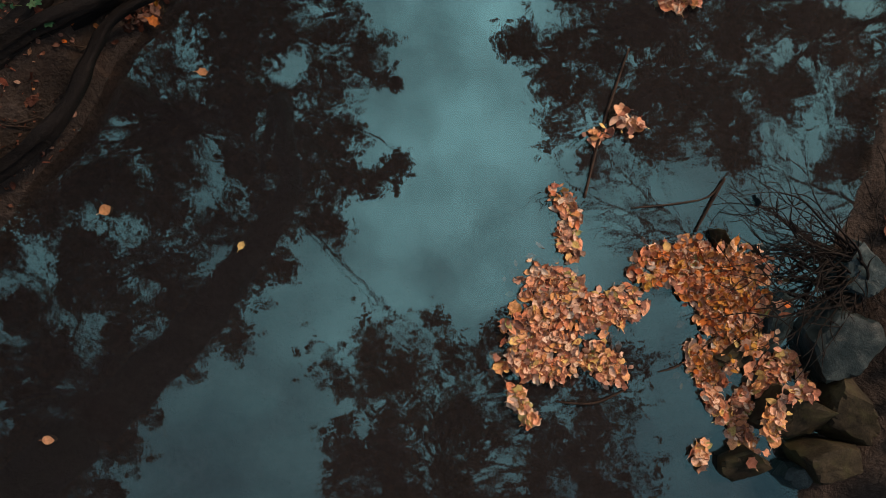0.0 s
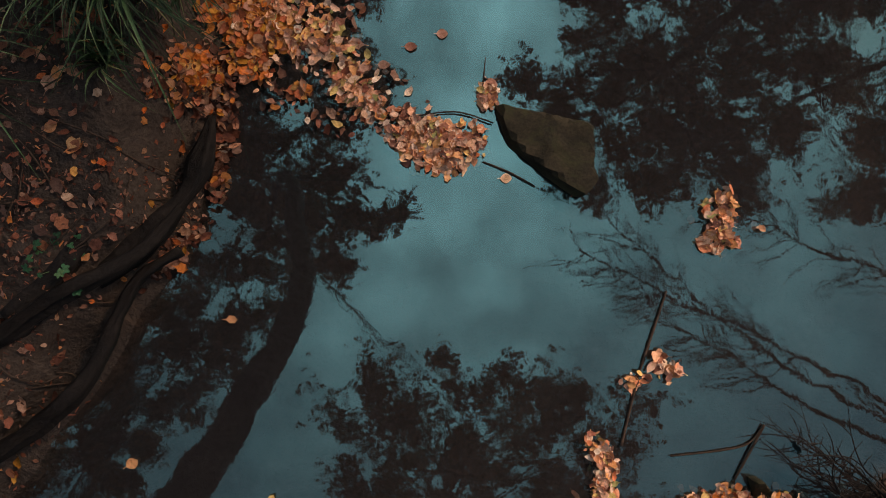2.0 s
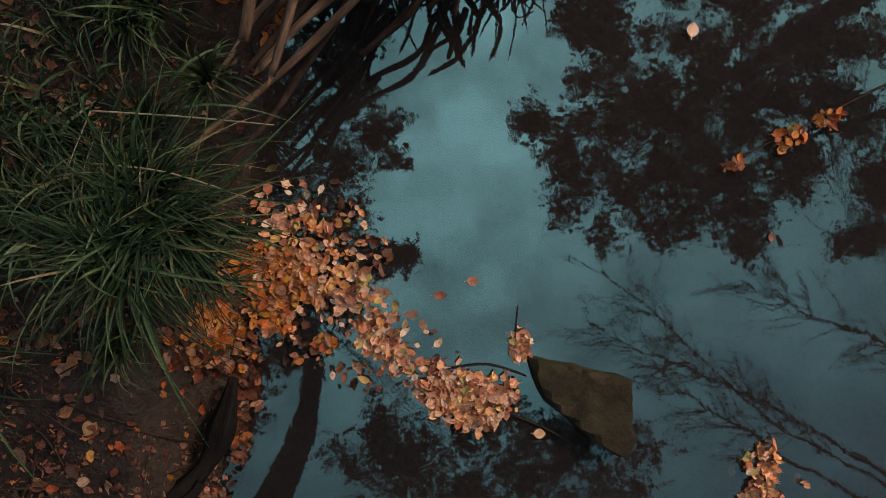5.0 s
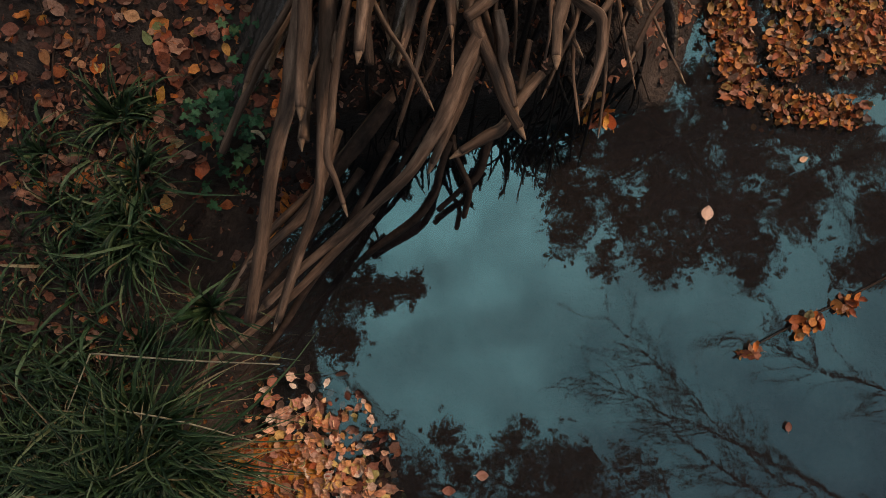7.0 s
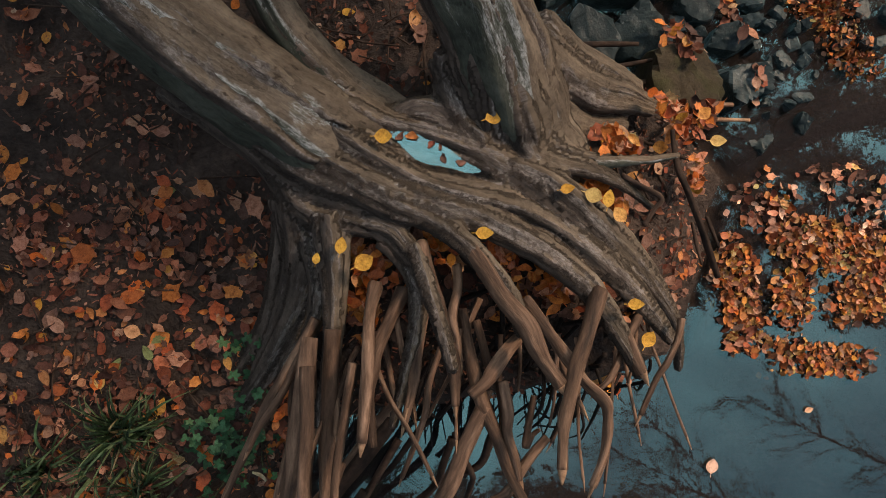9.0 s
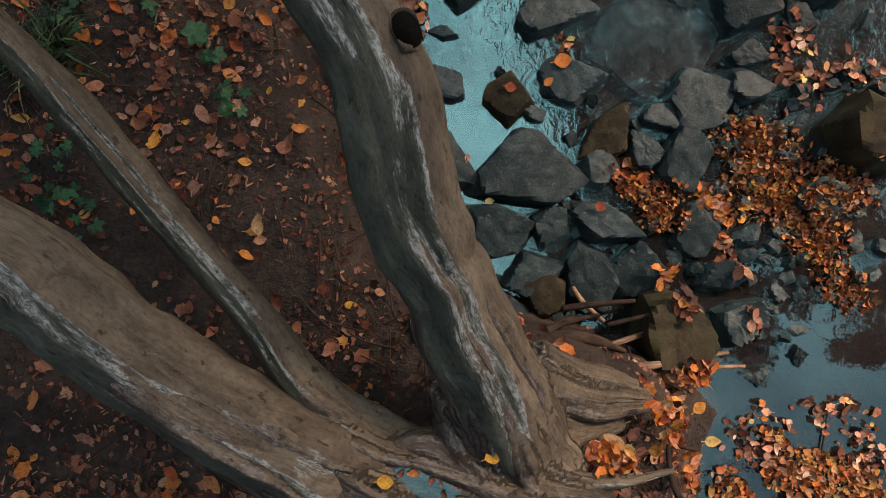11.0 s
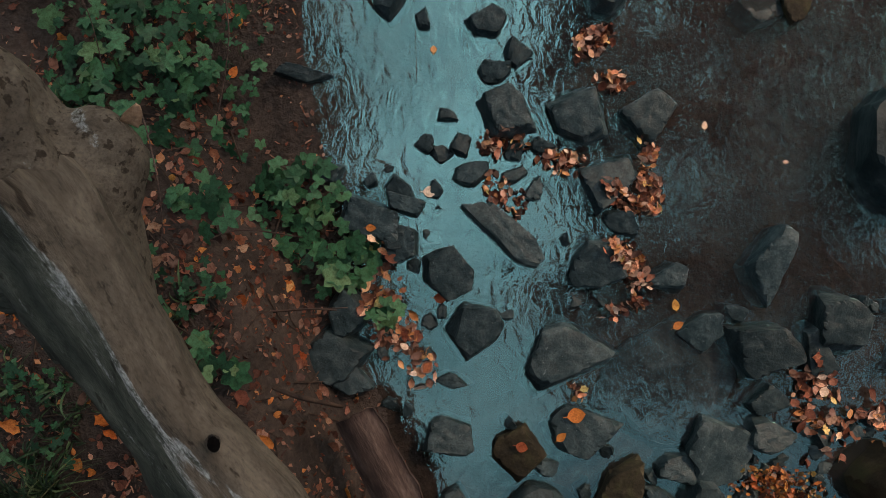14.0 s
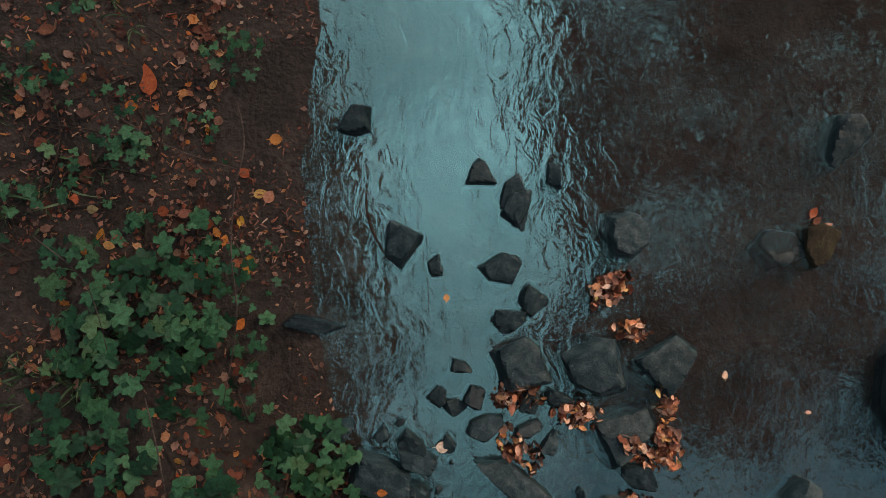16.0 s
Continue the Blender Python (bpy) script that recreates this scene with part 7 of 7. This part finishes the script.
def clumps_of(index):
    """The leaf clumps that hang nearest to one of the trunks, outside the open sky."""
    rng = np.random.default_rng(900)
    out = []
    for gy in np.arange(-8.0, 20.0, 0.8):
        for gx in np.arange(-13.2, 14.4, 0.8):
            x, y, z = gx + rng.normal(0, 0.26), gy + rng.normal(0, 0.26), CROWN_Z + rng.uniform(-1.2, 1.3)
            r, keep = rng.uniform(0.4, 0.8), rng.random()
            wob = 0.3 * noise.noise(Vector((x * 0.8, y * 0.8, 4.4)))
            inside = open_sky(x, y) + wob
            if inside > -0.3 * r:
                continue
            hole = noise.noise(Vector((x * 0.42, y * 0.42, 8.2)))
            mottled = -0.08 if x < -3.5 and y < 8 else 0.0
            if hole > 0.50 - mottled or keep > 0.97:
                continue
            near = min(range(len(TRUNKS)), key=lambda k: (TRUNKS[k][0] - x) ** 2 + (TRUNKS[k][1] - y) ** 2)
            if near == index:
                out.append((x, y, z, r if inside < -0.9 else r * 0.75, int(330 * r)))
    return out


def bank_tree(index, trunk, seed, label="tall autumn tree on the bank with a thinning brown crown", radius=0.2, clumps=None, leaf=0.2):
    """trunk: (x, y, z, radius) upwards. clumps: (x, y, z, radius, leaves) that its limbs carry."""
    rng = np.random.default_rng(seed)
    x, y = TRUNKS[index] if isinstance(index, int) else index
    clumps = clumps_of(index) if clumps is None else clumps
    z0 = land(x, y) - 0.15
    root = thing("tree", label, "tree", group="trees round the stream")
    root.location = (x, y, z0)
    trunk = [(x, y, z0, radius * 1.5), (x, y, z0 + 0.5, radius * 1.1), *trunk]
    child("trunk", tubes_mesh("trunk", [[(a - x, b - y, c - z0, r) for a, b, c, r in trunk]], MAT_BANK_ROOT, 12, 0.12, seed, 6), root)
    line = smooth_line(trunk, 6)
    rows, limbs = [], []
    for cx, cy, cz, cr, count in clumps:
        cost = np.hypot(line[:, 0] - cx, line[:, 1] - cy) + np.where((line[:, 2] > cz - 0.4) | (line[:, 2] < min(9.0, cz - 2)), 50, 0) - 0.15 * line[:, 2]
        s = line[int(np.argmin(cost))]
        mid = ((s[0] + cx) / 2 + rng.normal(0, 0.3), (s[1] + cy) / 2 + rng.normal(0, 0.3), (s[2] + cz) / 2 + 0.25)
        r0 = min(s[3] * 0.4, 0.035)
        limbs.append([(s[0] - x, s[1] - y, s[2] - z0, r0), (mid[0] - x, mid[1] - y, mid[2] - z0, r0 * 0.65), (cx - x, cy - y, cz - z0, r0 * 0.3)])
        twigs = max(4, int(12 * cr))
        for _ in range(twigs):
            d = rng.normal(0, 1, 3)
            d = d / np.linalg.norm(d) * cr * rng.uniform(0.6, 1.25) * np.array([1, 1, 0.6])
            t0 = rng.uniform(0.6, 1.0)
            sx, sy, sz = mid[0] + (cx - mid[0]) * t0, mid[1] + (cy - mid[1]) * t0, mid[2] + (cz - mid[2]) * t0
            ex, ey, ez = cx + d[0], cy + d[1], cz + d[2]
            kx, ky, kz = (sx + ex) / 2 + rng.normal(0, 0.1), (sy + ey) / 2 + rng.normal(0, 0.1), (sz + ez) / 2 + 0.08
            limbs.append([(sx - x, sy - y, sz - z0, r0 * 0.3), (kx - x, ky - y, kz - z0, r0 * 0.2), (ex - x, ey - y, ez - z0, 0.004)])
            for _ in range(count // twigs + (rng.random() < count / twigs % 1)):
                f = rng.beta(2.0, 1.0) * 1.15
                j = rng.normal(0, 0.2 * cr + 0.06, 3)
                rows.append((sx + (ex - sx) * f + j[0] - x, sy + (ey - sy) * f + j[1] - y, sz + (ez - sz) * f + j[2] - z0, rng.random() * 6.28, rng.normal(0, 0.4), rng.normal(0, 0.4), rng.uniform(0.5, 1.3) * leaf))
    child("limbs", tubes_mesh("limbs", limbs, MAT_TWIG, 4, 0.1, seed, 3), root, kind="stuff")
    if rows:
        child("crown", scattered_mesh("crown", rows, MAT_CROWN, CROWN_SHAPES, seed), root, kind="stuff")
    return root


bank_tree(0, [(-2.35, -1, 2.2, 0.19), (-1.95, -0.3, 3.4, 0.18), (-1.47, 0.95, 4.9, 0.15), (-1.7, 2, 6.3, 0.13), (-2.1, 2.8, 8, 0.11), (-3.0, 3.2, 12, 0.09), (-4.2, 2.6, 17, 0.04)], 1, radius=0.15, label="leaning dark tree reaching over the stream")
for number in range(1, 9):
    bx, by = TRUNKS[number]
    lean = -0.12 * bx
    bank_tree(number, [(bx + lean * 0.1, by, 5, 0.19), (bx + lean * 0.5, by - 0.2, 11, 0.15), (bx + lean, by - 0.3, 18, 0.07)], 1 + number)
TALL = random.Random(31)
bank_tree((0.6, -9.5), [(0.6, -9.3, 6, 0.24), (0.6, -8.4, 12, 0.2), (0.7, -6.6, 16, 0.15), (0.8, -4.4, 19.5, 0.08)], 14, "tall dark tree leaning over the stream", 0.28,
          [(x, TALL.uniform(-7.8, -1.3 + 0.5 * math.sin(3.1 * x)), TALL.uniform(17.5, 20.5), TALL.uniform(0.35, 0.75), 105) for x in [TALL.uniform(-2.6, 6.6) for _ in range(125)]])


# added tree, placed only to keep the sun off the left bank
SHADE = random.Random(52)
bank_tree((9.5, 17.5), [(9.4, 17.4, 4, 0.2), (9.2, 17.2, 9, 0.15), (8.8, 17, 15, 0.06)], 16, "added autumn tree that shades the left bank", 0.22,
          [(SHADE.uniform(5.5, 12), SHADE.uniform(13.5, 20), SHADE.uniform(10.5, 15.5), SHADE.uniform(0.6, 1.0), 260) for _ in range(30)], 0.26)


def bare_tree(x, y, limbs):
    """A slender leafless tree; limbs: rows of (x, y, z) from the trunk outwards."""
    rng = np.random.default_rng(15)
    z0 = land(x, y) - 0.15
    root = thing("tree", "slender bare tree leaning over the stream", "tree", group="trees round the stream")
    root.location = (x, y, z0)
    child("trunk", tubes_mesh("trunk", [[(0, 0, 0, 0.13), (0, 0.1, 2.5, 0.1), (-0.2, 0.3, 5.5, 0.08), (-0.5, 0.8, 8.5, 0.05), (-0.7, 1.4, 11.5, 0.02)]], MAT_BANK_ROOT, 10, 0.1, 3, 6), root)
    for k, points in enumerate(limbs):
        path = [(-0.15, 0.25, 5.0 + 0.4 * k, 0.045)] + [(a - x, b - y, c - z0, 0.045 - 0.032 * (i + 1) / len(points)) for i, (a, b, c) in enumerate(points)]
        lines, fine = [path], smooth_line(path, 6)
        for _ in range(34):
            s = int(rng.integers(len(fine) // 3, len(fine) - 1))
            px, py, pz, pr = fine[s]
            dx, dy = fine[s + 1][0] - px, fine[s + 1][1] - py
            q, length = math.atan2(dy, dx) + rng.choice((-1, 1)) * rng.uniform(0.35, 0.95), rng.uniform(0.3, 1.1)
            ex, ey, ez = px + length * math.cos(q), py + length * math.sin(q), pz + rng.uniform(-0.1, 0.5)
            lines.append([(px, py, pz, pr * 0.5), ((px + ex) / 2 + rng.normal(0, 0.06), (py + ey) / 2 + rng.normal(0, 0.06), (pz + ez) / 2, 0.009), (ex, ey, ez, 0.004)])
            for _ in range(3):
                f, q2, l2 = rng.uniform(0.3, 1.0), q + rng.normal(0, 0.7), rng.uniform(0.12, 0.4)
                sx, sy, sz = px + (ex - px) * f, py + (ey - py) * f, pz + (ez - pz) * f
                lines.append([(sx, sy, sz, 0.006), (sx + l2 * 0.5 * math.cos(q2), sy + l2 * 0.5 * math.sin(q2), sz + 0.05, 0.005), (sx + l2 * math.cos(q2 + 0.2), sy + l2 * math.sin(q2 + 0.2), sz + 0.1, 0.003)])
        child("limb", tubes_mesh("limb", lines, MAT_TWIG, 5, 0.15, 40 + k, 4), root)


bare_tree(9.3, -2.4, [[(7.8, 1.0, 8.6), (6.3, 1.8, 9.0), (5.3, 2.4, 9.4)], [(6.6, -1.0, 8.8), (5.1, -0.1, 9.1), (4.2, 0.5, 9.4), (3.7, 1.1, 9.6)],
                      [(7.0, -0.5, 9.0), (5.0, 0.55, 9.2), (3.9, 1.05, 9.4), (2.6, 1.7, 9.5)], [(7.4, -0.9, 9.4), (5.75, 0.0, 9.6), (4.1, 1.55, 9.8), (3.0, 2.6, 10.0)]])


def far_woods():
    """A ring of autumn woods that closes the valley."""
    rng = np.random.default_rng(77)
    trunks, rows = [], []
    for k in range(110):
        a, d = 2 * math.pi * k / 110 + rng.normal(0, 0.03), rng.uniform(24, 42)
        x, y, h = d * math.cos(a), 4 + d * math.sin(a), rng.uniform(8, 12)
        z = land(x, y) - 0.2
        trunks.append([(x, y, z, 0.22), (x + rng.normal(0, 0.2), y + rng.normal(0, 0.2), z + h * 0.5, 0.15), (x + rng.normal(0, 0.4), y + rng.normal(0, 0.4), z + h, 0.04)])
        for _ in range(150):
            p = rng.normal(0, 1, 3)
            p = p / np.linalg.norm(p) * rng.random() ** 0.4
            rows.append((x + p[0] * 2.2, y + p[1] * 2.2, z + h * 0.66 + p[2] * h * 0.34, rng.random() * 6.28, rng.normal(0, 0.6), rng.normal(0, 0.6), rng.uniform(0.4, 0.8)))
    root = thing("far_woods", "autumn woods closing the valley round the stream", "woods", kind="stuff")
    child("trunks", tubes_mesh("trunks", trunks, MAT_BARK, 7, 0.05, 5, 3), root, kind="stuff")
    child("crowns", scattered_mesh("crowns", rows, MAT_CROWN, CROWN_SHAPES, 78), root, kind="stuff")


far_woods()
